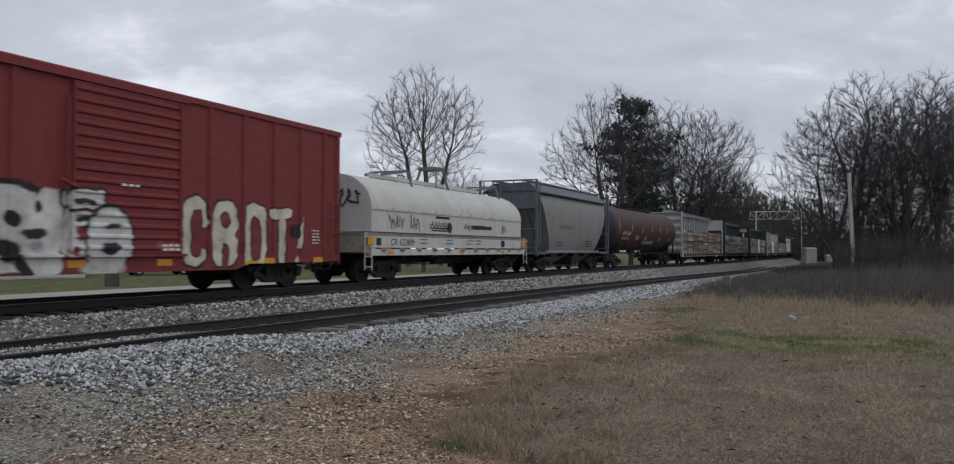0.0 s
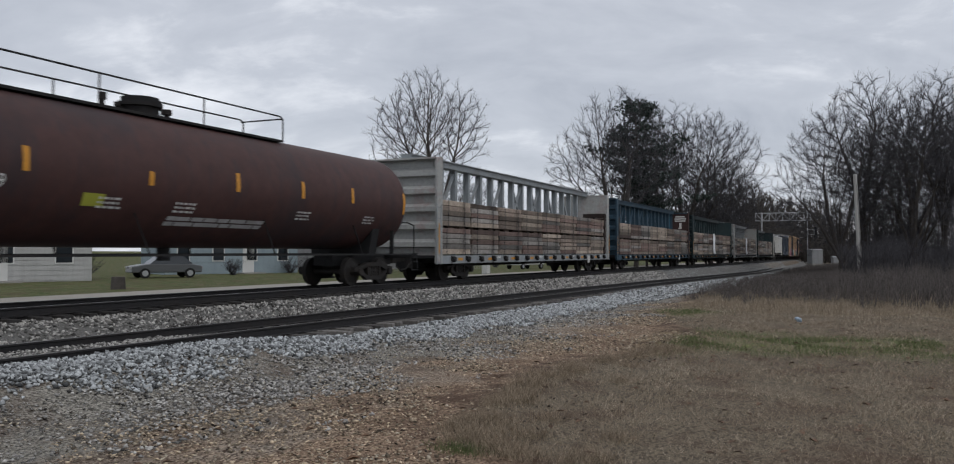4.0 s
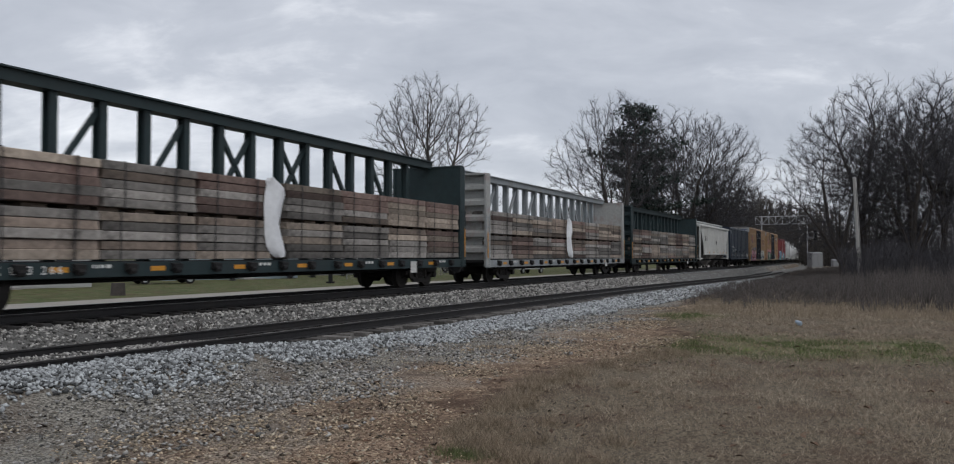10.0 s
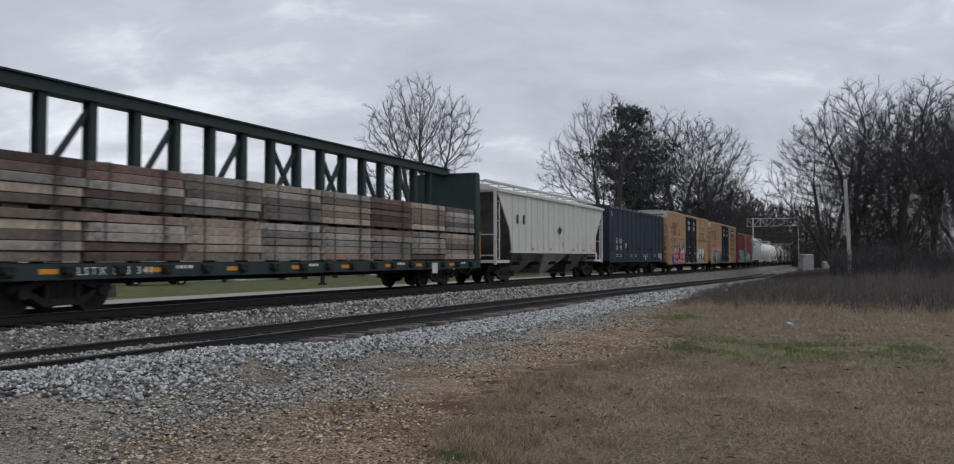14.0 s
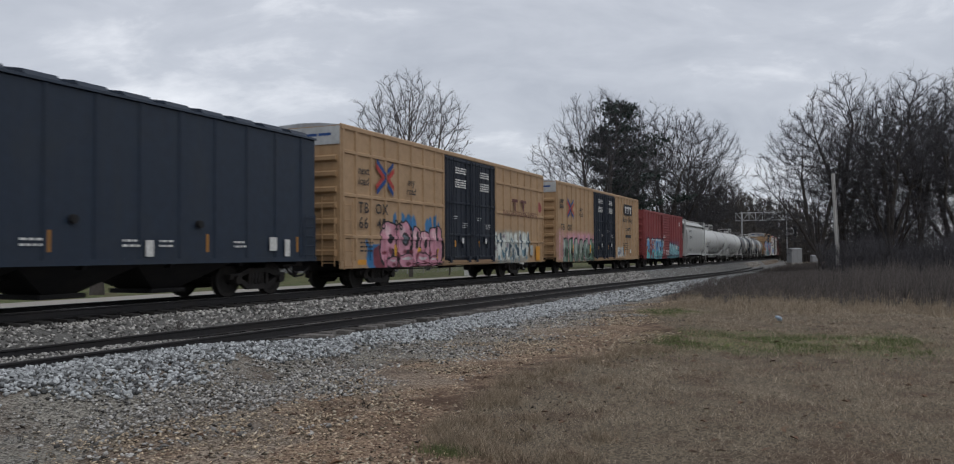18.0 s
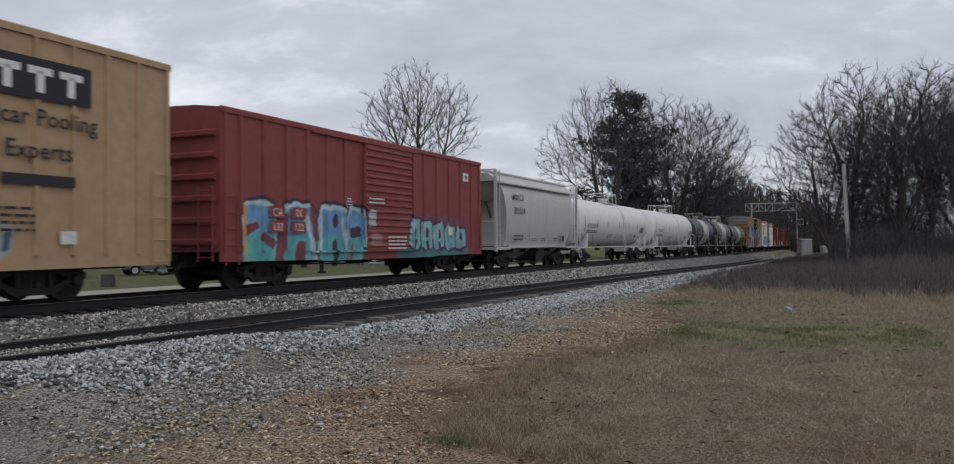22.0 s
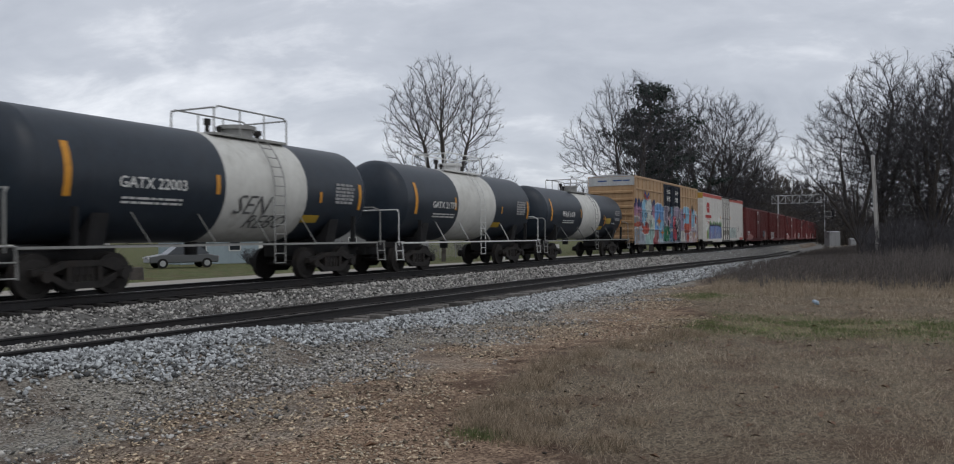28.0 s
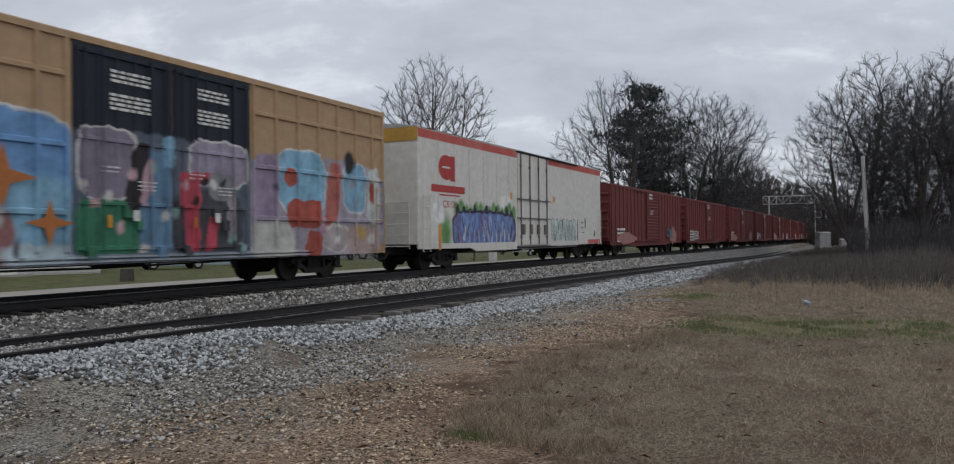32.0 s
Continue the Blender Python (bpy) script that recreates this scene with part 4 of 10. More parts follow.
def silver_piece(mid):
    """A large silver piece across the door's edge and tall cream letters."""
    silver, cream = (0.5, 0.5, 0.49), (0.5, 0.47, 0.38)
    y = [(4, 9.0, 1.42, 1.28, 0.86, 0, INK, 0.04), (4, 9.0, 1.38, 1.2, 0.8, 0, silver, 0.04), (4, 10.35, 1.35, 0.34, 0.82, 4, silver, 0.06), (2, 9.6, 1.58, 0.13, 0.15, 0, INK, 0.1), (2, 10.0, 1.32, 0.3, 0.1, 0, INK, 0.2), (2, 9.5, 1.0, 0.26, 0.2, 30, INK, 0.15), (4, 9.85, 0.68, 0.24, 0.12, 40, INK, 0.15),
         (2, 10.1, 1.82, 0.07, 0.1, 0, INK, 0.2), (2, 10.05, 1.1, 0.16, 0.1, 0, (0.25, 0.25, 0.25), 0.4), (4, 10.62, 1.5, 0.07, 0.7, 0, (0.12, 0.05, 0.05), 0.2), (4, 11.0, 2.0, 0.5, 0.24, -3, INK, 0.05), (4, 11.0, 2.0, 0.44, 0.18, -3, silver, 0.08), (4, 11.0, 1.97, 0.28, 0.05, 0, INK, 0.2),
         (4, 10.9, 1.32, 0.34, 0.42, 0, silver, 0.12), (2, 11.0, 1.35, 0.16, 0.13, 0, RED, 0.2), (2, 10.85, 1.0, 0.12, 0.1, 0, RED, 0.3), (2, 11.05, 1.6, 0.2, 0.06, 10, INK, 0.3), (2, 11.62, 1.22, 0.6, 0.72, 0, INK, 0.04), (2, 11.62, 1.2, 0.54, 0.66, 0, silver, 0.05), (2, 11.65, 1.05, 0.22, 0.14, 0, INK, 0.15), (2, 11.7, 1.52, 0.2, 0.07, 0, INK, 0.3), (2, 11.5, 0.66, 0.5, 0.16, 0, silver, 0.2)]
    for x, z, a, b in ((13.98, 1.45, 0.37, 0.78), (14.98, 1.42, 0.42, 0.76), (16.05, 1.4, 0.42, 0.76)):
        y += [(4, x, z, a + 0.05, b + 0.05, 0, INK, 0.03), (4, x, z, a, b, 0, cream, 0.04)]
    y += [(4, 14.03, 1.4, 0.19, 0.56, 0, INK, 0.05), (4, 14.04, 1.4, 0.15, 0.52, 0, RED, 0.05), (4, 14.3, 1.3, 0.1, 0.26, 0, RED, 0.1), (2, 14.98, 1.72, 0.17, 0.2, 0, INK, 0.08), (2, 14.98, 1.72, 0.12, 0.15, 0, RED, 0.08), (4, 14.98, 0.9, 0.12, 0.3, 0, INK, 0.06), (4, 14.98, 0.86, 0.08, 0.28, 0, RED, 0.08), (2, 15.42, 1.38, 0.1, 0.12, 0, RED, 0.15),
          (4, 16.06, 1.32, 0.22, 0.54, 0, INK, 0.05), (4, 16.06, 1.32, 0.18, 0.5, 0, RED, 0.05), (2, 15.95, 0.7, 0.24, 0.1, 0, GOLD, 0.1), (4, 17.05, 1.98, 0.5, 0.18, 0, INK, 0.04), (4, 17.12, 1.3, 0.2, 0.72, 0, INK, 0.04), (4, 17.05, 1.98, 0.45, 0.14, 0, cream, 0.06), (4, 17.12, 1.32, 0.15, 0.7, 0, cream, 0.06),
          (4, 17.9, 1.5, 0.12, 0.5, 12, INK, 0.06), (4, 17.9, 1.5, 0.08, 0.46, 12, cream, 0.1), (2, 17.75, 0.72, 0.09, 0.1, 0, cream, 0.15), (2, 13.2, 1.1, 0.3, 0.08, 0, (0.32, 0.12, 0.12), 0.5)]
    return sprayed("sprayed_red_wall", RED, mid, y)


def turquoise_piece(mid):
    """Angular blue and turquoise letters with pale tops and dark purple edges."""
    blue, teal, pale, ink = (0.13, 0.27, 0.45), (0.1, 0.34, 0.37), (0.42, 0.52, 0.55), (0.05, 0.03, 0.065)
    y = []
    for x, w in ((262.8, 0.72), (264.45, 0.8), (266.05, 0.8), (267.2, 0.5)):
        y += [(4, x, 1.5, w + 0.03, 0.88, 0, ink, 0.05), (4, x, 1.46, w - 0.04, 0.82, 0, pale, 0.05), (4, x, 1.66, w - 0.1, 0.5, 0, blue, 0.12), (4, x, 1.0, w - 0.08, 0.38, 0, teal, 0.2)]
    y += [(4, 262.45, 1.55, 0.34, 0.13, -25, (0.13, 0.04, 0.06), 0.1), (4, 263.15, 1.25, 0.3, 0.16, 25, (0.16, 0.05, 0.06), 0.15), (4, 263.7, 1.2, 0.14, 0.8, 10, (0.17, 0.06, 0.07), 0.1), (4, 264.5, 0.92, 0.22, 0.3, 8, (0.16, 0.05, 0.06), 0.1), (4, 264.98, 1.25, 0.1, 0.8, -22, pale, 0.15), (4, 265.15, 1.7, 0.12, 0.55, -14, (0.17, 0.05, 0.06), 0.15),
          (2, 266.15, 1.8, 0.16, 0.2, 0, ink, 0.1), (4, 266.15, 0.95, 0.12, 0.34, -8, ink, 0.1), (4, 265.45, 1.5, 0.05, 0.7, 0, pale, 0.3), (4, 266.62, 1.4, 0.06, 0.6, -10, pale, 0.3), (4, 267.2, 1.5, 0.3, 0.17, 0, ink, 0.08), (4, 267.0, 0.9, 0.08, 0.3, 15, (0.2, 0.1, 0.12), 0.2), (4, 268.1, 1.95, 0.22, 0.28, 0, (0.36, 0.4, 0.42), 0.2), (4, 268.35, 1.3, 0.34, 0.2, 0, (0.3, 0.16, 0.16), 0.4),
          (4, 262.25, 1.35, 0.05, 0.6, 0, GOLD, 0.3), (4, 272.8, 1.9, 2.3, 0.3, 0, (0.16, 0.06, 0.09), 0.5), (4, 272.5, 0.85, 2.8, 0.2, 0, (0.06, 0.15, 0.17), 0.1)]
    r = random.Random(23)
    for k in range(5):
        x, z, s = 270.95 + 0.92 * k, 1.5 - 0.04 * k, 0.62 - 0.04 * k
        y += [(4, x, z, 0.54, s, r.uniform(-10, 10), ink, 0.05), (4, x, z, 0.46, s - 0.08, r.uniform(-10, 10), (0.2, 0.38, 0.42), 0.08), (2, x, z + 0.08, 0.12, 0.16, 0, ink, 0.15), (4, x + 0.05, z - 0.35, 0.08, 0.18, r.uniform(-20, 20), ink, 0.15), (2, x - 0.2, z + 0.25, 0.1, 0.2, 0, pale, 0.4)]
    return sprayed("sprayed_turquoise_wall", RED2, mid, y)


def blue_piece(mid):
    """Blue and lilac letters with a green edge, and a pale mint tag."""
    r = random.Random(91)
    cream, green = (0.56, 0.55, 0.52), (0.13, 0.27, 0.1)
    y = [(2, 387.75, 1.35, 0.42, 0.62, 0, green, 0.4), (4, 387.2, 2.05, 0.42, 0.36, 0, (0.66, 0.66, 0.65), 0.4), (4, 393.1, 2.6, 0.55, 0.3, 0, (0.66, 0.66, 0.65), 0.5)]
    for k in range(14):
        y.append((2, 388.6 + 0.41 * k, 2.2 + 0.12 * math.sin(k * 1.7), 0.22, 0.3, r.uniform(-14, 14), green, 0.25))
    y.append((4, 391.2, 1.48, 2.95, 0.76, 0, (0.03, 0.02, 0.05), 0.03))
    for k in range(11):
        y.append((2, 388.7 + 0.5 * k, 2.1 + 0.1 * math.sin(k * 2.9), 0.16, 0.28, r.uniform(-14, 14), (0.03, 0.02, 0.05), 0.12))
    y.append((4, 391.2, 1.45, 2.84, 0.68, 0, (0.11, 0.17, 0.36), 0.04))
    for k in range(13):
        x = 388.7 + 0.41 * k
        y += [(4, x, 1.65 + r.uniform(-0.15, 0.2), 0.13, 0.34, r.uniform(-22, 22), r.choice(((0.16, 0.24, 0.46), (0.3, 0.33, 0.5), (0.2, 0.16, 0.34))), 0.2), (4, x + 0.15, 1.15 + r.uniform(-0.15, 0.2), 0.07, 0.3, r.uniform(-30, 30), r.choice(((0.4, 0.2, 0.27), (0.3, 0.28, 0.42), (0.42, 0.44, 0.5))), 0.25), (4, x + 0.05, 1.4 + r.uniform(-0.3, 0.3), 0.03, 0.32, r.uniform(-20, 20), (0.03, 0.02, 0.06), 0.3)]
    for k in range(7):
        x = 398.75 + 0.52 * k
        y += [(4, x, 1.45, 0.24, 0.62, r.uniform(-8, 8), (0.1, 0.11, 0.11), 0.06), (4, x, 1.45, 0.2, 0.58, r.uniform(-8, 8), (0.42, 0.5, 0.48), 0.1), (4, x + 0.04, 1.4, 0.03, 0.36, r.uniform(-15, 15), (0.12, 0.14, 0.14), 0.3)]
    y += [(4, 402.4, 1.4, 0.07, 0.7, 6, (0.12, 0.08, 0.12), 0.2), (4, 403.7, 1.9, 0.1, 0.3, 0, (0.1, 0.1, 0.1), 0.3), (4, 405.3, 1.35, 0.12, 0.2, 20, (0.12, 0.1, 0.05), 0.3)]
    return sprayed("sprayed_cream_wall", cream, mid, y)


def red_boxcar_first():
    a, b = 4.1, 19.75
    car, m, W = box_car("boxcar", "oxide-red steel boxcar with pale graffiti", a, b, silver_piece((a + b) / 2), 4.55, (5.0, 6.1, 7.25, 8.4, 9.56, 14.43, 15.6, 16.76, 17.89, 18.96, 19.6, 4.25), (10.72, 13.49), sill=0.56, floor=0.95, truck_in=2.3)
    y = -W - 0.06
    for q in (10.9, 13.1, 16.6, 18.7):
        stripe(car, q - m, 0.76, -W - 0.012, 0.42, 0.14)
    stripe(car, 17.6 - m, 1.55, y - 0.006, 0.3, 0.32, G_BLACK, "consolidated_stencil")
    bars(car, 18.6 - m, 1.55, -W - 0.008, 0.35, 5, 0.035, 0.05, seed=4)
    bars(car, 13.2 - m, 1.1, -W - 0.105, 0.5, 2, 0.05, 0.04, seed=5)
    bars(car, 12.1 - m, 2.32, -W - 0.108, 0.5, 1, 0.05, 0.04, seed=6)
    return car


def cai_boxcar():
    a, b = 261.4, 276.55
    car, m, W = box_car("boxcar", "faded red boxcar with turquoise graffiti", a, b, turquoise_piece((a + b) / 2), 4.55, (262.09, 262.97, 263.89, 264.81, 265.73, 266.63, 271.6, 272.6, 273.6, 274.6, 275.6, 276.4, 261.55), (267.66, 270.75), sill=0.68, floor=0.98, truck_in=2.2)
    y = -W - 0.06
    for q, z in ((263.45, 2.0), (264.35, 2.0), (263.45, 1.62), (264.35, 1.62)):
        stripe(car, q - m, z, y, 0.62, 0.3, M_RED2, "number_panel")
    stripe(car, 275.0 - m, 3.75, y - 0.0, 0.5, 0.32, M_WHITE, "logo_block")
    stripe(car, 275.02 - m, 3.75, y - 0.004, 0.2, 0.12, M_RED2, "logo_block")
    text("CA", 0.3, 263.45 - m, 2.0, y - 0.008, M_WHITE, car)
    text("IX", 0.3, 264.35 - m, 2.0, y - 0.008, M_WHITE, car)
    text("132", 0.28, 263.45 - m, 1.62, y - 0.008, M_WHITE, car)
    text("122", 0.28, 264.35 - m, 1.62, y - 0.008, M_WHITE, car)
    bars(car, 268.3 - m, 2.55, -W - 0.105, 0.9, 2, 0.05, 0.07, seed=11)
    bars(car, 269.6 - m, 1.35, -W - 0.105, 1.2, 4, 0.05, 0.07, seed=12)
    bars(car, 266.9 - m, 2.5, -W - 0.008, 0.3, 4, 0.035, 0.05, seed=13)
    stripe(car, 262.2 - m, 1.6, -W - 0.045, 0.1, 1.1)
    stripe(car, 273.6 - m, 1.62, y - 0.01, 0.36, 0.3, M_PLATE, "data_plate")
    return car


def hi_cube(a, b, door, ribs, kind, seed):
    lab = {11: "ochre-yellow high-cube boxcar with dark doors and pink graffiti",
           12: "ochre-yellow high-cube boxcar with dark doors and faded graffiti",
           20: "ochre-yellow high-cube boxcar covered with a colourful mural"}[kind]
    return box_car("high_cube_boxcar", lab, a, b, {11: pink_piece, 12: sage_piece, 20: mural_paint}[kind]((a + b) / 2), 5.14, ribs, door, sill=0.66, floor=0.92,
                   hrows=(1.65, 2.92, 4.24) if kind != 12 else (), roof_mat=M_GALV, end_mat=M_TAN, door_mat=M_NAVY if kind != 20 else mural_paint((a + b) / 2, True), door_kind="plug2", truck_in=2.9, roof_ribs=14,
                   rib_w=0.08, rib_d=0.06, ladder_mat=M_TAN, group="high-cube boxcars")


def pink_piece(mid):
    """Bubble letters in pink with black edges, wine-red shading and blue flames."""
    y = []
    for x, z, a, b, turn in ((222.75, 0.95, 0.42, 0.36, 0), (222.5, 1.25, 0.12, 0.34, -30), (222.95, 1.3, 0.4, 0.14, 0), (223.0, 0.75, 0.4, 0.2, 0), (224.15, 2.2, 0.12, 0.3, 10), (224.75, 2.22, 0.13, 0.36, -14),
                             (225.05, 2.2, 0.2, 0.3, 12), (225.45, 2.1, 0.22, 0.4, -6), (226.45, 2.05, 0.15, 0.34, 14), (226.75, 2.1, 0.16, 0.36, 0), (227.15, 2.15, 0.13, 0.4, -10), (227.4, 2.0, 0.1, 0.3, 8)):
        y.append((2, x, z, a, b, turn, FLAME, 0.16))
    y += [(4, 225.4, 1.0, 2.3, 0.42, 0, WINE, 0.05), (2, 223.2, 0.98, 0.45, 0.42, 0, WINE, 0.08)]
    for x, z, a, b, turn in ((223.78, 1.45, 0.6, 0.76, 8), (224.8, 1.5, 0.56, 0.74, -6), (225.62, 1.42, 0.36, 0.66, 10), (226.35, 1.42, 0.42, 0.52, 0), (227.22, 1.42, 0.56, 0.74, -4)):
        y += [(4, x, z, a, b, turn, INK, 0.03), (4, x, z + 0.02, a - 0.075, b - 0.075, turn, PINK, 0.05), (2, x - a * 0.25, z + b * 0.55, a * 0.42, b * 0.25, turn, PALEP, 0.4)]
    y += [(2, 223.86, 1.62, 0.2, 0.2, 0, INK, 0.06), (4, 223.98, 0.98, 0.11, 0.3, 14, INK, 0.06), (4, 223.6, 0.9, 0.12, 0.32, 10, (0.36, 0.12, 0.17), 0.2), (4, 224.22, 1.15, 0.08, 0.3, 4, GOLD, 0.1),
          (2, 224.9, 1.62, 0.26, 0.22, 0, INK, 0.06), (2, 224.86, 1.6, 0.17, 0.13, 0, (0.11, 0.14, 0.16), 0.1), (4, 225.12, 1.02, 0.22, 0.24, 0, INK, 0.08), (4, 225.75, 1.6, 0.1, 0.34, 8, INK, 0.06), (4, 225.86, 1.1, 0.1, 0.26, 10, GOLD, 0.1),
          (2, 226.35, 1.45, 0.17, 0.2, 0, INK, 0.06), (4, 227.22, 1.88, 0.13, 0.32, -3, INK, 0.06), (4, 227.25, 0.98, 0.12, 0.3, 5, INK, 0.06), (4, 227.35, 1.1, 0.05, 0.22, 6, GOLD, 0.1)]
    for x, z, a, b in ((224.0, 0.84, 0.3, 0.2), (225.0, 0.86, 0.5, 0.24), (226.2, 0.88, 0.48, 0.26), (227.0, 0.82, 0.3, 0.16)):
        y += [(2, x, z, a + 0.06, b + 0.05, 0, INK, 0.05), (2, x, z, a, b, 0, (0.44, 0.2, 0.26), 0.08), (2, x, z + b * 0.4, a * 0.6, b * 0.2, 0, WHITEP, 0.3), (2, x + 0.1, z - 0.08, a * 0.4, b * 0.3, 0, WINE, 0.3)]
    for k in range(9):
        y.append((2, 223.4 + 0.48 * k, 1.15 + 0.1 * math.sin(k * 2.3), 0.12, 0.07, 20 * math.sin(k), WINE, 0.5))
    # the faded piece at the other end
    r = random.Random(61)
    y.append((4, 234.9, 1.35, 2.25, 0.78, 0, (0.3, 0.29, 0.25), 0.25))
    for k in range(9):
        x = 232.95 + 0.5 * k
        y += [(4, x, 1.45 + r.uniform(-0.1, 0.15), 0.2, 0.6, r.uniform(-16, 16), (0.55, 0.58, 0.55), 0.2), (4, x + 0.16, 1.35 + r.uniform(-0.4, 0.4), 0.09, 0.36, r.uniform(-25, 25), (0.05, 0.09, 0.12), 0.2), (4, x - 0.12, 1.2 + r.uniform(-0.4, 0.5), 0.05, 0.2, r.uniform(-40, 40), (0.1, 0.2, 0.26), 0.3), (2, x - 0.05, 1.0 + r.uniform(-0.2, 0.9), 0.12, 0.1, 0, r.choice(((0.12, 0.2, 0.24), (0.2, 0.17, 0.2), (0.5, 0.5, 0.45))), 0.4)]
    y.append((2, 238.75, 3.4, 0.3, 0.26, 0, (0.27, 0.06, 0.06), 0.15))
    return sprayed("sprayed_pink_wall", OCHRE, mid, y)


def sage_piece(mid):
    """Sage-green letters with dark edges under a haze of pink."""
    r = random.Random(73)
    y = [(4, 245.4, 1.55, 3.0, 0.75, 0, (0.5, 0.26, 0.28), 0.45), (4, 242.0, 1.6, 0.5, 0.8, 0, (0.5, 0.3, 0.3), 0.5)]
    for k in range(6):
        x = 242.9 + 0.98 * k
        w, tl = r.uniform(0.36, 0.62), r.uniform(-16, 16)
        y += [(4, x, 1.32, w + 0.07, 0.7, tl, INK, 0.04), (4, x, 1.3, w, 0.62, tl, r.choice(((0.12, 0.2, 0.14), (0.24, 0.28, 0.23), (0.17, 0.23, 0.2))), 0.06), (4, x + 0.2, 1.05, 0.2, 0.4, r.uniform(-40, 40), (0.06, 0.1, 0.07), 0.15), (4, x - 0.1, 1.5, 0.05, 0.4, r.uniform(-45, 45), (0.42, 0.46, 0.42), 0.25), (2, x + 0.45, 1.95, 0.22, 0.3, r.uniform(-20, 20), (0.5, 0.27, 0.33), 0.3), (4, x + r.uniform(-0.15, 0.15), 1.25 + r.uniform(-0.3, 0.3), 0.09, 0.26, r.uniform(-25, 25), INK, 0.1), (2, x - 0.15, 1.55, 0.14, 0.2, 0, (0.36, 0.4, 0.36), 0.4)]
    y += [(4, 244.2, 1.35, 0.1, 0.3, 5, GOLD, 0.1), (4, 247.6, 1.35, 0.1, 0.28, 5, GOLD, 0.1)]
    for k in range(5):
        x = 254.1 + 0.45 * k
        y += [(4, x, 1.2, 0.18, 0.34, r.uniform(-15, 15), (0.42, 0.44, 0.44), 0.2), (4, x + 0.1, 1.2, 0.06, 0.2, r.uniform(-15, 15), (0.08, 0.12, 0.2), 0.2)]
    return sprayed("sprayed_sage_wall", OCHRE, mid, y)


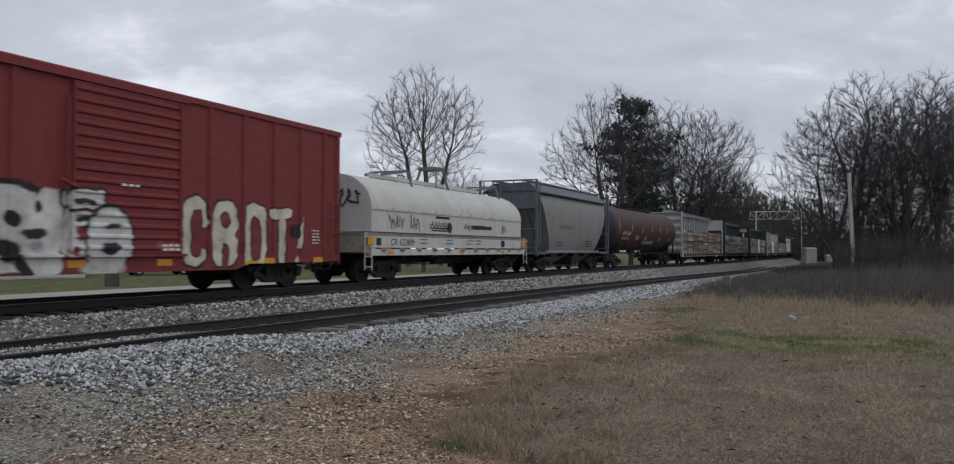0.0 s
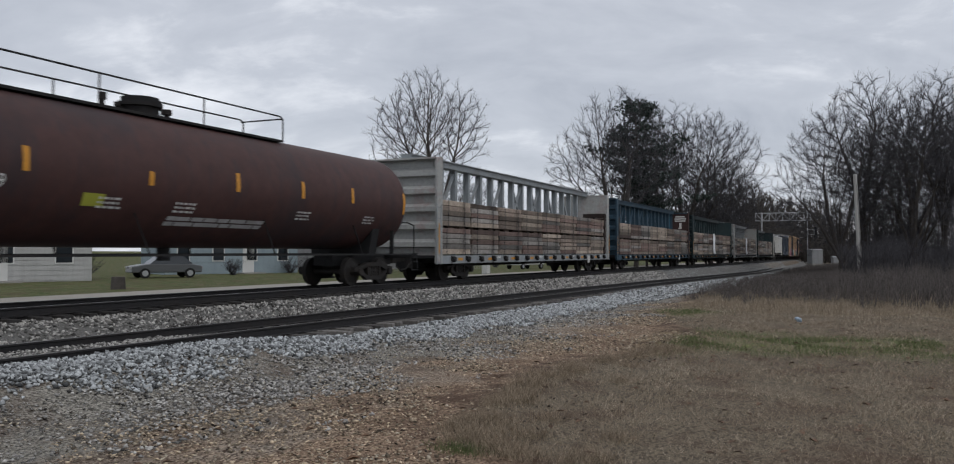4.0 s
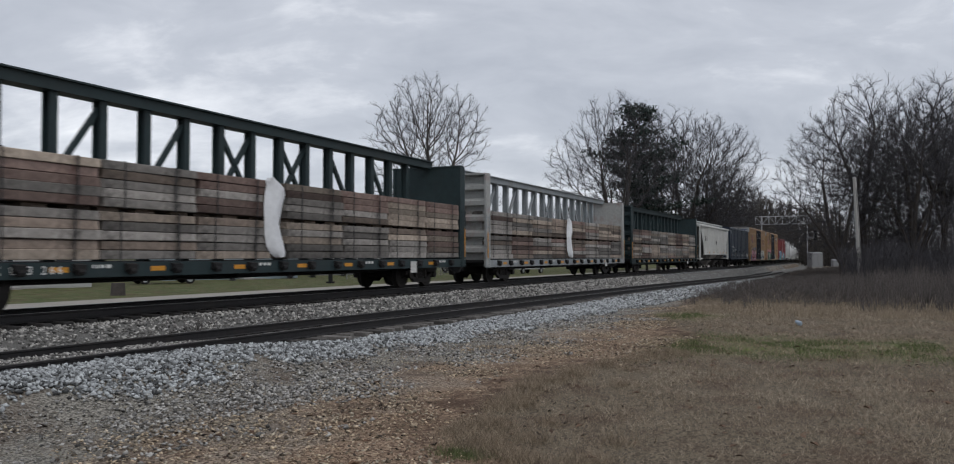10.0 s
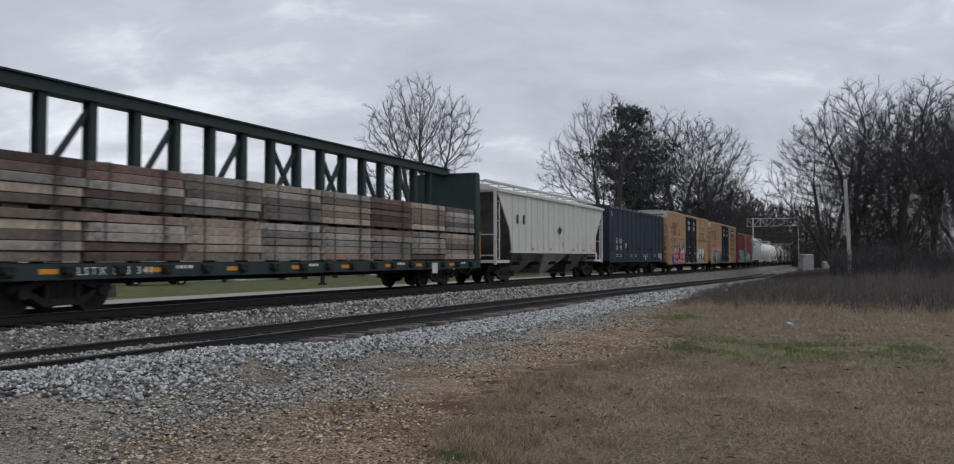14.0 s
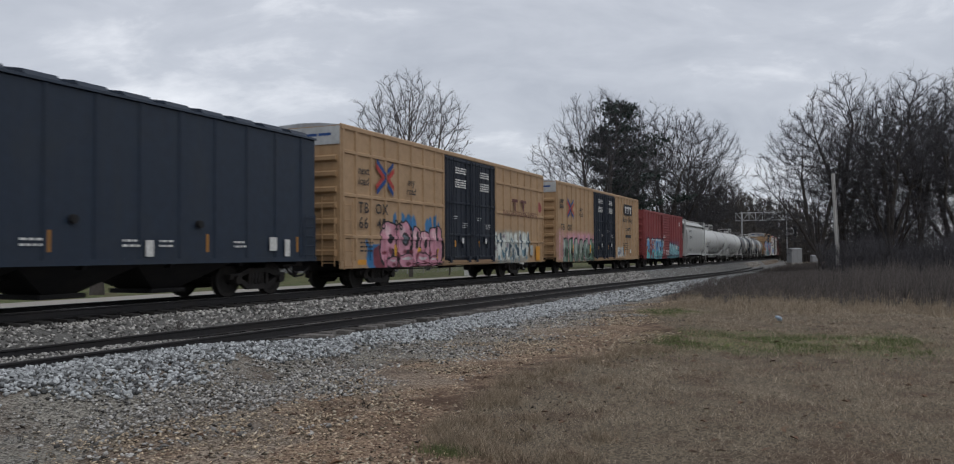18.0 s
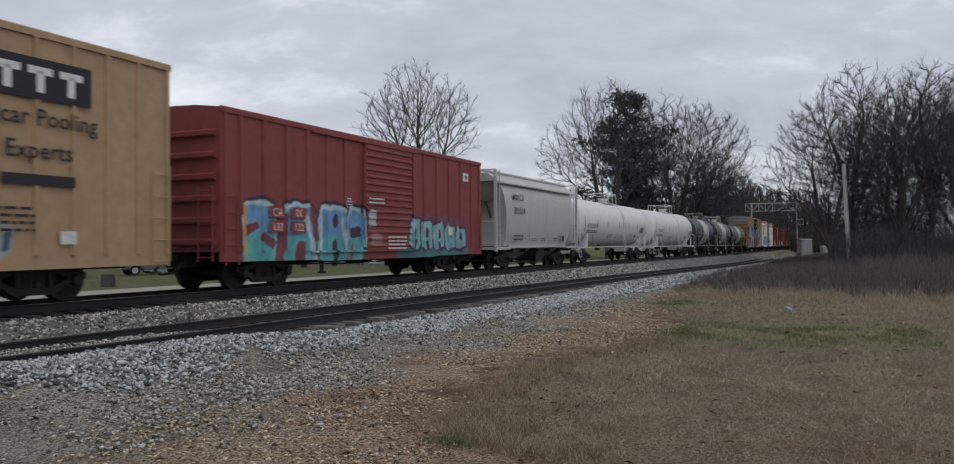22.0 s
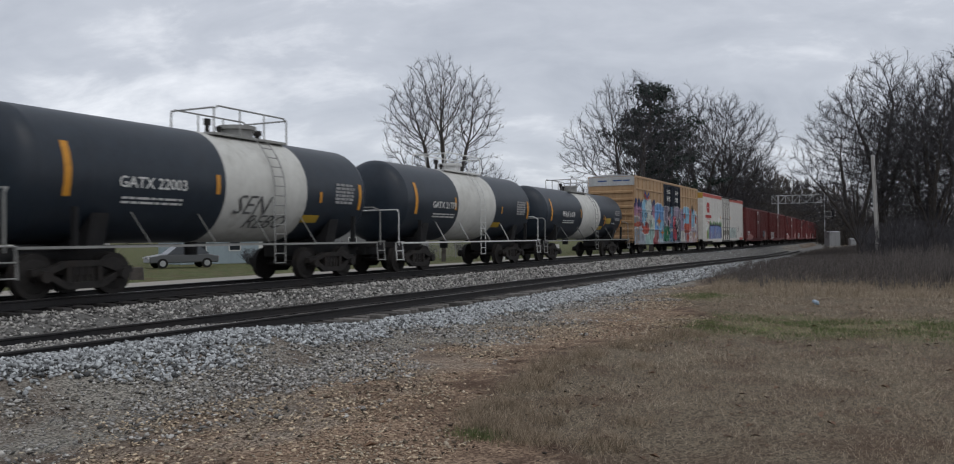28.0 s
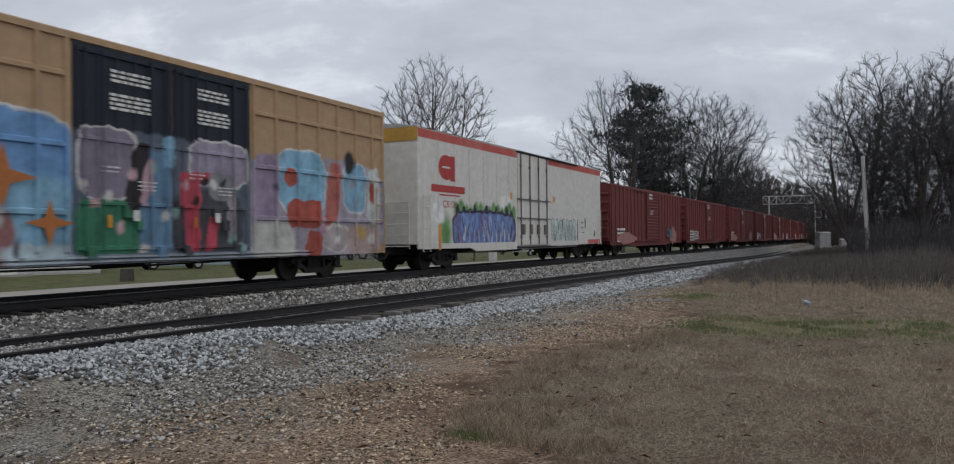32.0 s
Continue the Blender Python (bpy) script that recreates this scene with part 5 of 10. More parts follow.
def mural_paint(mid, door=False):
    """A mural of large overlapping sprayed forms over the lower part of the side."""
    sky_, deep, pale, navy, mauve, brick, green, grey = (0.2, 0.37, 0.5), (0.13, 0.26, 0.47), (0.46, 0.49, 0.48), (0.022, 0.035, 0.1), (0.3, 0.16, 0.23), (0.33, 0.075, 0.055), (0.26, 0.37, 0.35), (0.24, 0.27, 0.31)
    r = random.Random(19)
    if door:
        y = [(4, 375.0, 1.9, 3.2, 1.42, 0, (0.1, 0.12, 0.16), 0.06), (4, 373.3, 2.65, 0.72, 0.72, 0, WHITEP, 0.04), (4, 373.28, 2.65, 0.66, 0.68, 0, (0.19, 0.17, 0.22), 0.05), (4, 373.3, 1.35, 0.78, 0.6, 0, (0.035, 0.15, 0.09), 0.1),
             (4, 374.5, 1.8, 0.42, 1.2, 0, (0.11, 0.2, 0.3), 0.08), (4, 374.0, 2.4, 0.2, 0.75, 12, INK, 0.1), (4, 374.25, 2.3, 0.1, 0.5, 12, (0.4, 0.26, 0.3), 0.2), (4, 376.35, 2.85, 0.95, 0.55, 0, WHITEP, 0.04), (4, 376.35, 2.85, 0.9, 0.5, 0, (0.27, 0.24, 0.31), 0.06),
             (4, 376.0, 1.5, 1.1, 0.75, 0, (0.05, 0.05, 0.06), 0.1), (4, 375.6, 2.5, 0.5, 0.13, 0, (0.42, 0.07, 0.1), 0.1), (4, 375.45, 2.1, 0.32, 0.34, 0, (0.42, 0.07, 0.1), 0.1), (4, 376.4, 2.35, 0.4, 0.3, 0, (0.2, 0.2, 0.22), 0.1), (4, 375.5, 1.35, 0.24, 0.5, -8, (0.4, 0.06, 0.09), 0.1),
             (4, 376.1, 1.2, 0.16, 0.4, 10, (0.4, 0.06, 0.09), 0.1), (4, 376.7, 1.7, 0.1, 0.5, 0, (0.3, 0.28, 0.3), 0.15), (4, 374.85, 3.0, 0.18, 0.35, 0, sky_, 0.15)]
        for k in range(16):
            y.append((2, 372.7 + 0.29 * k, 0.9 + 1.9 * r.random(), 0.1, 0.12, r.uniform(0, 90), r.choice((WHITEP, INK, (0.45, 0.3, 0.33), (0.2, 0.3, 0.3))), 0.4))
        return sprayed("sprayed_mural_door", NAVY, mid, y)
    y = [(4, 374.6, 1.8, 9.2, 1.3, 0, grey, 0.03), (4, 367.7, 2.9, 2.6, 0.5, 0, navy, 0.03)]
    for k in range(15):
        y.append((2, 365.7 + 0.33 * k, 3.35 + r.uniform(-0.06, 0.1), 0.12, 0.26, r.uniform(-12, 12), navy, 0.1))
    y += [(4, 366.3, 2.45, 0.85, 0.62, 0, mauve, 0.2), (2, 365.9, 2.9, 0.3, 0.4, 0, (0.36, 0.2, 0.3), 0.5), (4, 367.9, 2.55, 0.78, 1.08, 0, WHITEP, 0.03), (4, 367.9, 2.55, 0.74, 1.04, 0, sky_, 0.04), (2, 368.75, 3.12, 0.78, 0.55, 0, pale, 0.06), (4, 368.9, 2.75, 0.5, 0.4, 0, pale, 0.2),
          (4, 369.85, 2.55, 0.2, 0.75, 0, mauve, 0.15), (2, 365.85, 2.05, 0.75, 0.5, 0, WHITEP, 0.04), (2, 365.85, 2.03, 0.7, 0.45, 0, (0.2, 0.22, 0.24), 0.05), (4, 366.25, 1.98, 0.85, 0.14, 0, brick, 0.08), (4, 366.4, 1.2, 1.0, 0.62, 0, WHITEP, 0.03), (4, 366.4, 1.18, 0.98, 0.58, 0, grey, 0.05),
          (4, 369.05, 1.6, 1.0, 1.05, 0, WHITEP, 0.03), (4, 369.05, 1.58, 0.96, 1.02, 0, (0.4, 0.44, 0.4), 0.05), (4, 368.95, 1.15, 1.0, 0.55, 0, green, 0.2), (2, 369.45, 1.95, 0.2, 0.16, 0, (0.1, 0.26, 0.18), 0.3), (4, 368.0, 1.72, 0.85, 0.44, 0, WHITEP, 0.03), (4, 368.0, 1.72, 0.8, 0.39, 0, brick, 0.05), (4, 367.6, 2.0, 0.3, 0.14, 0, sky_, 0.1),
          (4, 371.3, 2.3, 1.22, 1.2, 0, WHITEP, 0.025), (4, 371.32, 2.28, 1.18, 1.16, 0, deep, 0.05), (4, 371.75, 1.6, 0.75, 0.7, 0, sky_, 0.25), (4, 370.75, 1.15, 0.62, 0.5, 0, (0.23, 0.11, 0.11), 0.15), (4, 370.2, 0.95, 0.3, 0.4, 25, (0.3, 0.07, 0.08), 0.1), (4, 371.8, 0.85, 0.7, 0.2, 0, (0.36, 0.44, 0.48), 0.3),
          (4, 380.5, 1.95, 3.15, 1.42, 0, (0.3, 0.27, 0.32), 0.04), (4, 378.0, 2.3, 0.45, 0.95, 0, (0.25, 0.2, 0.28), 0.1), (4, 378.3, 1.1, 0.85, 0.5, 0, (0.4, 0.4, 0.38), 0.2), (4, 379.5, 2.65, 1.05, 0.85, 0, WHITEP, 0.03), (4, 379.5, 2.65, 1.0, 0.8, 0, sky_, 0.06), (2, 379.0, 2.75, 0.28, 0.24, 0, brick, 0.1),
          (4, 379.6, 1.8, 0.75, 0.38, 0, brick, 0.08), (4, 380.85, 2.2, 0.28, 1.1, 10, (0.36, 0.12, 0.1), 0.1), (4, 382.0, 2.6, 0.62, 0.75, 0, WHITEP, 0.04), (4, 382.0, 2.6, 0.57, 0.7, 0, sky_, 0.06), (2, 381.7, 3.3, 0.25, 0.35, 0, INK, 0.2), (4, 383.0, 2.4, 0.35, 0.85, 0, pale, 0.1), (2, 382.9, 2.5, 0.14, 0.3, 0, brick, 0.2),
          (2, 381.0, 1.15, 0.75, 0.42, 0, WHITEP, 0.05), (2, 381.0, 1.12, 0.68, 0.36, 0, (0.34, 0.3, 0.3), 0.08), (4, 380.0, 0.95, 0.35, 0.4, 15, brick, 0.1), (4, 382.4, 1.1, 0.8, 0.45, 0, (0.36, 0.27, 0.26), 0.15), (2, 382.3, 1.3, 0.3, 0.2, 0, (0.45, 0.3, 0.12), 0.3)]
    for k in range(24):
        y.append((2, 365.9 + r.random() * 17.4, 0.9 + 2.2 * r.random(), r.uniform(0.04, 0.16), r.uniform(0.05, 0.2), r.uniform(0, 90), r.choice((WHITEP, pale, (0.08, 0.08, 0.1), mauve, grey, (0.4, 0.3, 0.2))), 0.5))
    return sprayed("sprayed_mural_wall", OCHRE, mid, y)


def crossed_logo(car, x, z, y, s=1.0, upper=False):
    """The crossed band mark in blue and red, as plain shapes."""
    w = 0.085 * s
    for (x0, z0, x1, z1), mt in (((-0.56, 0.5, 0.04, 0.06), M_BLUET), ((-0.56, -0.52, 0.04, -0.06), M_BLUET), ((0.12, 0.2, 0.5, 0.46), M_BLUET), ((0.12, -0.24, 0.5, -0.52), M_BLUET),
                                  ((-0.62, 0.34, -0.1, -0.02), M_REDT), ((-0.62, -0.36, -0.1, 0.02), M_REDT), ((0.1, -0.05, 0.54, 0.26), M_REDT), ((0.1, 0.03, 0.54, -0.34), M_REDT)):
        if upper and min(z0, z1) < -0.2:
            continue
        patch(car, "logo_band", [(x + x0 * s, z + z0 * s - w), (x + x1 * s, z + z1 * s - w), (x + x1 * s, z + z1 * s + w), (x + x0 * s, z + z0 * s + w)], y - (0.004 if mt is M_REDT else 0) - (0.002 if z1 < z0 else 0), mt)


def door_print(car, m, d0, d1, W):
    for k, f in enumerate((0.27, 0.74)):
        q = d0 + (d1 - d0) * f - m
        bars(car, q, 4.45, -W - 0.076, 1.0, 3, 0.055, 0.04, seed=30 + k)
        bars(car, q, 3.98, -W - 0.076, 1.05, 4, 0.055, 0.035, seed=40 + k)
        bars(car, q - 0.5, 2.55, -W - 0.076, 0.45, 2, 0.035, 0.05, seed=44 + k)
        bars(car, q + 0.4, 2.3, -W - 0.076, 0.5, 3, 0.03, 0.05, seed=47 + k)
        stripe(car, q + 0.05, 1.62, -W - 0.14, 0.16, 0.22, M_PLATE, "door_placard")
        stripe(car, q - 0.55, 1.5, -W - 0.085, 0.1, 0.25, M_AMBER)


def build_hi_cubes():
    # with pink letters
    a, b = 220.9, 239.3
    ribs = (221.0, 221.72, 222.6, 223.5, 224.4, 225.3, 226.2, 227.1, 227.8, 232.98, 233.9, 234.8, 235.7, 236.6, 237.5, 238.4, 239.2)
    car, m, W = hi_cube(a, b, (227.95, 232.85), ribs, 11, 1)
    y = -W - 0.066
    crossed_logo(car, 223.46 - m, 3.63, y)
    text("next", 0.36, 222.1 - m, 3.75, y, M_BLACKT, car, slant=0.15, fat=0.004)
    text("load", 0.36, 222.1 - m, 3.42, y, M_BLACKT, car, slant=0.15, fat=0.004)
    text("any", 0.36, 225.2 - m, 3.62, y, M_BLACKT, car, slant=0.15, fat=0.004)
    text("road", 0.36, 225.2 - m, 3.3, y, M_BLACKT, car, slant=0.15, fat=0.004)
    text("TB", 0.48, 222.1 - m, 2.58, y, M_BLACKT, car, fat=0.006, space=1.2)
    text("OX", 0.48, 223.2 - m, 2.58, y, M_BLACKT, car, fat=0.006, space=1.2)
    for q, s in ((222.1, "66"), (223.2, "45"), (224.3, "26")):
        text(s, 0.5, q - m, 2.1, y - (0.012 if q > 224 else 0), M_BLACKT, car, fat=0.006, space=1.2)
    text("RAILCAR POOLING EXPERTS", 0.36, 236.0 - m, 2.95, y, M_FADER, car, space=1.02, wide=0.95)
    for q in (235.2, 236.3):
        stripe(car, q - m, 3.55, y, 0.75, 0.14, M_FADER, "logo_block")
        stripe(car, q - m, 3.3, y, 0.16, 0.42, M_FADER, "logo_block")
    stripe(car, 237.4 - m, 1.25, y, 0.4, 0.5, G_FADED, "stencil_block")
    stripe(car, 238.3 - m, 1.1, y, 0.6, 0.7, M_AMBER, "stencil_block")
    stripe(car, 222.1 - m, 0.86, -W - 0.012, 0.5, 0.16)
    bars(car, 222.3 - m, 1.45, y, 0.8, 3, 0.05, 0.08, M_BLACKT, seed=63)
    door_print(car, m, 227.95, 232.85, W)
    stripe_panel(car, a, b, W)
    # with a white and black logo block
    a, b = 241.45, 259.8
    ribs = tuple(np.linspace(241.55, 248.1, 9)) + tuple(np.linspace(253.4, 259.7, 9))
    car, m, W = hi_cube(a, b, (248.35, 253.15), ribs, 12, 2)
    y = -W - 0.066
    crossed_logo(car, 243.7 - m, 3.66, y)
    text("TB", 0.48, 242.3 - m, 2.58, y, M_BLACKT, car, fat=0.006, space=1.2)
    text("OX", 0.48, 243.5 - m, 2.58, y, M_BLACKT, car, fat=0.006, space=1.2)
    bars(car, 242.2 - m, 3.9, y, 0.6, 2, 0.2, 0.1, M_BLACKT, seed=71)
    text("any", 0.36, 245.6 - m, 3.72, y, M_BLACKT, car, slant=0.15, fat=0.004)
    text("road", 0.36, 245.6 - m, 3.4, y, M_BLACKT, car, slant=0.15, fat=0.004)
    stripe(car, 256.6 - m, 4.15, y, 2.2, 0.75, M_BLACKT, "logo_block")
    for q in (255.95, 256.6, 257.25):
        stripe(car, q - m, 4.3, y - 0.004, 0.5, 0.14, M_WHITE, "logo_bar")
        stripe(car, q - m, 4.1, y - 0.004, 0.16, 0.4, M_WHITE, "logo_bar")
    text("Railcar Pooling", 0.45, 256.5 - m, 3.45, y, M_BLACKT, car, fat=0.005)
    text("Experts", 0.45, 256.6 - m, 2.85, y, M_BLACKT, car, fat=0.005)
    stripe(car, 256.6 - m, 2.3, y, 1.5, 0.2, M_BLACKT, "web_address_bar")
    stripe(car, 257.2 - m, 1.25, y, 0.35, 0.25, M_PLATE, "data_plate")
    stripe(car, 255.6 - m, 1.3, y, 0.16, 0.55)
    bars(car, 255.9 - m, 1.75, y, 1.2, 4, 0.05, 0.08, M_BLACKT, seed=75)
    door_print(car, m, 248.35, 253.15, W)
    stripe_panel(car, a, b, W)
    # the mural car
    a, b = 365.6, 383.6
    ribs = (365.7, 366.4, 367.3, 368.2, 369.1, 370.0, 370.9, 371.8, 372.4, 377.55, 378.4, 379.3, 380.2, 381.1, 382.0, 382.9, 383.5)
    car, m, W = hi_cube(a, b, (372.53, 377.41), ribs, 20, 3)
    y = -W - 0.066
    crossed_logo(car, 368.2 - m, 3.63, y, upper=True)
    text("TB", 0.48, 366.8 - m, 2.58, y - 0.004, M_BLACKT, car, fat=0.006, space=1.2)
    text("OX", 0.48, 367.9 - m, 2.58, y - 0.004, M_BLACKT, car, fat=0.006, space=1.2)
    for q, s in ((366.8, "84"), (367.9, "36"), (369.0, "39")):
        text(s, 0.5, q - m, 2.1, y - 0.004, M_BLACKT, car, fat=0.006, space=1.2)
    # stars of the mural
    g_orange = mat("rust_orange_spray", (0.36, 0.13, 0.04), 0.7, grain=0.25)
    for q, z, r in ((371.1, 2.25, 0.6), (372.0, 1.45, 0.45)):
        pts = []
        for k in range(8):
            rr = r if k % 2 == 0 else r * 0.3
            pts.append((q - m + rr * math.cos(math.pi * k / 4) * 1.1, z + rr * math.sin(math.pi * k / 4)))
        patch(car, "mural_star", pts, y - 0.024, g_orange, "rust-orange four-pointed star")
    door_print(car, m, 372.53, 377.41, W)
    stripe_panel(car, a, b, W)


def stripe_panel(car, a, b, W):
    """The pale panel across the top of the end that leads."""
    bm = bmesh.new()
    L = b - a
    box(bm, -L / 2 - 0.03, -L / 2 - 0.002, -W + 0.02, W - 0.02, 4.45, 5.0)
    p = part("end_panel", bm, M_ENDW, car, "pale grey panel at the top of the end")
    bm = bmesh.new()
    for k, (y0, y1) in enumerate(((-1.2, -0.75), (-0.7, -0.1), (0.3, 0.9))):
        box(bm, -L / 2 - 0.035, -L / 2 - 0.03, y0, y1, 4.72, 4.8)
    part("end_number", bm, M_BLUET, p)


def reefer():
    a, b = 385.8, 406.5
    M_CREAM = mat("dirty_white_paint", (0.56, 0.55, 0.52), 0.6, grain=0.1, grain_scale=4, stain=0.4, stain_color=(0.4, 0.37, 0.33), stain_scale=0.5, streak=0.5)
    L, m, W = b - a, (a + b) / 2, 1.53
    car = thing("refrigerator_car", "dirty white refrigerator car with red stripe and blue graffiti", "refrigerator car")
    bm = bmesh.new()
    box(bm, -L / 2, L / 2, -W, W, 0.95, 4.98)
    body = part("body", bm, blue_piece(m), car, bevel=0.03)
    bm = bmesh.new()
    prism(bm, [(-W - 0.02, 4.98), (W + 0.02, 4.98), (W * 0.5, 5.11), (0, 5.14), (-W * 0.5, 5.11)], "x", -L / 2, L / 2)
    part("roof", bm, M_GALV, car, "pale galvanised roof")
    bm = bmesh.new()
    prism(bm, [(-L / 2, 0.98), (L / 2, 0.98), (L / 2, 0.8), (L / 2 - 4, 0.78), (L / 2 - 4.4, 0.66), (-L / 2 + 4.4, 0.66), (-L / 2 + 4, 0.78), (-L / 2, 0.8)], "y", -W - 0.01, -W + 0.05)
    part("side_sill", bm, M_CREAM, car, smooth=0)
    M_STR = mat("faded_red_stripe", (0.42, 0.085, 0.07), 0.65, grain=0.2, stain=0.4, stain_color=(0.5, 0.3, 0.27))
    stripe(car, 0, 4.78, -W - 0.004, L - 0.02, 0.3, M_STR, "red_stripe")
    stripe(car, L / 2 - 1.3, 0.92, -W - 0.014, 2.2, 0.22, M_STR, "red_stripe")
    bm = bmesh.new()
    box(bm, -L / 2 - 0.02, -L / 2 - 0.002, -W + 0.01, W - 0.01, 4.5, 4.97)
    part("end_panel", bm, mat("ochre_end_panel", (0.42, 0.25, 0.05), 0.6, grain=0.15, stain=0.3), car, "ochre panel at the top of the end")
    # door with its locking rods and hardware
    bm = bmesh.new()
    d0, d1 = 394.35 - m, 398.0 - m
    box(bm, d0, d1, -W - 0.05, -W, 0.85, 4.85)
    d = part("door", bm, M_CREAM, car)
    for xx in np.linspace(d0 + 0.25, d1 - 0.25, 4):
        bm = bmesh.new()
        rod(bm, (xx, -W - 0.085, 0.85), (xx, -W - 0.085, 4.85), 0.03, seg=8)
        for z in (1.2, 2.0, 2.9, 4.3):
            box(bm, xx - 0.07, xx + 0.07, -W - 0.1, -W - 0.05, z - 0.05, z + 0.05)
        part("locking_rod", bm, mat("greasy_door_rod", (0.12, 0.11, 0.1), 0.6, stain=0.5, grain=0.3), d)
    bm = bmesh.new()
    for z in (0.78, 2.02, 2.85):
        box(bm, d0 - 0.15, d1 + 0.15, -W - 0.11, -W - 0.05, z - 0.025, z + 0.025)
    for xx in np.linspace(d0 + 0.5, d1 - 0.5, 4):
        box(bm, xx - 0.12, xx + 0.12, -W - 0.13, -W - 0.05, 1.3, 1.75)
    part("door_gear", bm, mat("greasy_door_rod", (0.1, 0.1, 0.1)), d)
    for z in (4.9, 0.72):
        bm = bmesh.new()
        box(bm, d0 - 0.1, d1 + 4.2, -W - 0.09, -W, z - 0.03, z + 0.03)
        part("door_track", bm, M_UNDER, car)
    for q in np.arange(387.2, 394.0, 1.25):
        bm = bmesh.new()
        box(bm, q - m - 0.006, q - m + 0.006, -W - 0.006, -W, 1.0, 4.6)
        part("panel_seam", bm, mat("seam_shadow_paint", (0.4, 0.38, 0.35)), car)
    y = -W - 0.006
    text("CRYX", 0.38, 388.05 - m, 2.4, y, M_REDT, car)
    # company mark and name as plain shapes
    patch(car, "logo_shape", blob(387.8 - m, 3.72, 0.56, 0.46, 20, 0.02, 4), y, M_REDT)
    stripe(car, 388.3 - m, 3.7, y - 0.004, 0.4, 0.9, M_REDT, "logo_shape")
    stripe(car, 387.8 - m, 3.72, y - 0.008, 0.6, 0.07, M_CREAM, "logo_line")
    stripe(car, 388.0 - m, 2.94, y, 2.6, 0.26, M_REDT, "name_bar")
    stripe(car, 388.1 - m, 2.72, y, 1.6, 0.05, M_REDT, "name_bar")
    stripe(car, 387.3 - m, 1.2, y - 0.004, 0.2, 0.9, M_AMBER)
    stripe(car, 398.9 - m, 3.0, y, 0.25, 0.25, M_AMBER)
    stripe(car, 393.7 - m, 2.95, y, 0.2, 0.3, M_AMBER)
    bars(car, 403.2 - m, 1.9, y, 0.5, 3, 0.06, 0.2, M_BLACKT, seed=93)
    ladder(car, -L / 2 - 0.14, -0.6, 0.9, 2.4, 1.3, 5, M_CREAM, "y", 0.02)
    for sx in (-1, 1):
        ladder(car, sx * (L / 2 - 0.45), -W - 0.08, 0.8, 2.6, 0.5, 6, M_CREAM)
    add_underframe(car, L)
    add_trucks(car, -L / 2 + 2.6, L / 2 - 2.6)
    TRAIN.append((car, m))


def red_string():
    """The long string of like maroon boxcars at the back."""
    a, b = 408.4, 427.0
    ribs = tuple(np.linspace(408.6, 416.1, 10)) + tuple(np.linspace(420.0, 426.8, 9))
    car, m, W = box_car("maroon_boxcar", "weathered maroon boxcar in a string of like boxcars", a, b, M_REDOLD, 4.48, ribs, (416.35, 419.7), sill=0.6, floor=0.95, truck_in=2.6, group="maroon boxcars", roof_ribs=8)
    y = -W - 0.06
    bars(car, 417.4 - m, 4.0, -W - 0.105, 0.9, 2, 0.14, 0.08, seed=101)
    bars(car, 417.6 - m, 2.9, -W - 0.105, 0.7, 2, 0.1, 0.08, seed=102)
    bars(car, 410.4 - m, 1.6, y, 1.6, 4, 0.14, 0.1, seed=103)
    patch(car, "spray_shape", blob(411.5 - m, 1.1, 2.0, 0.35, 20, 0.3, 104), y - 0.004, mat("pinkish_spray", (0.3, 0.15, 0.14), 0.7, grain=0.3), "pale pink overspray")
    patch(car, "spray_shape", blob(424.0 - m, 1.3, 0.9, 0.6, 18, 0.3, 105), y - 0.004, mat("pinkish_spray", (0.3, 0.15, 0.14)), "pale pink overspray")
    for k in range(1, 10):
        c = copy_thing(car, pose(0, 0, 0))
        for o in c.children_recursive:
            if o.name.startswith("wheelset"):
                WHEELSETS.append((o, o.matrix_basis.translation.x))
        if k % 2:
            for o in [o for o in c.children if o.name.startswith("spray_shape")]:
                bpy.data.objects.remove(o)
            graffiti_word(c, ("OSEK", "RUNE", "TOLA", "VIMA", "KASP")[k // 2], -6.0, 1.35, 1.0, y - 0.004, G_FADED, mat("wine_spray", (0.1, 0.03, 0.04), 0.7), None, wide=1.3, seed=200 + k, label="pale graffiti letters")
        TRAIN.append((c, m + 20.55 * k))
    graffiti_word(car, "OM", 422.9 - m, 1.5, 1.0, y - 0.008, mat("slate_spray", (0.12, 0.17, 0.2), 0.7, grain=0.3), G_BLACK, None, wide=1.2, seed=210, label="slate-blue graffiti letters")


red_boxcar_first()
cai_boxcar()
build_hi_cubes()
reefer()
red_string()

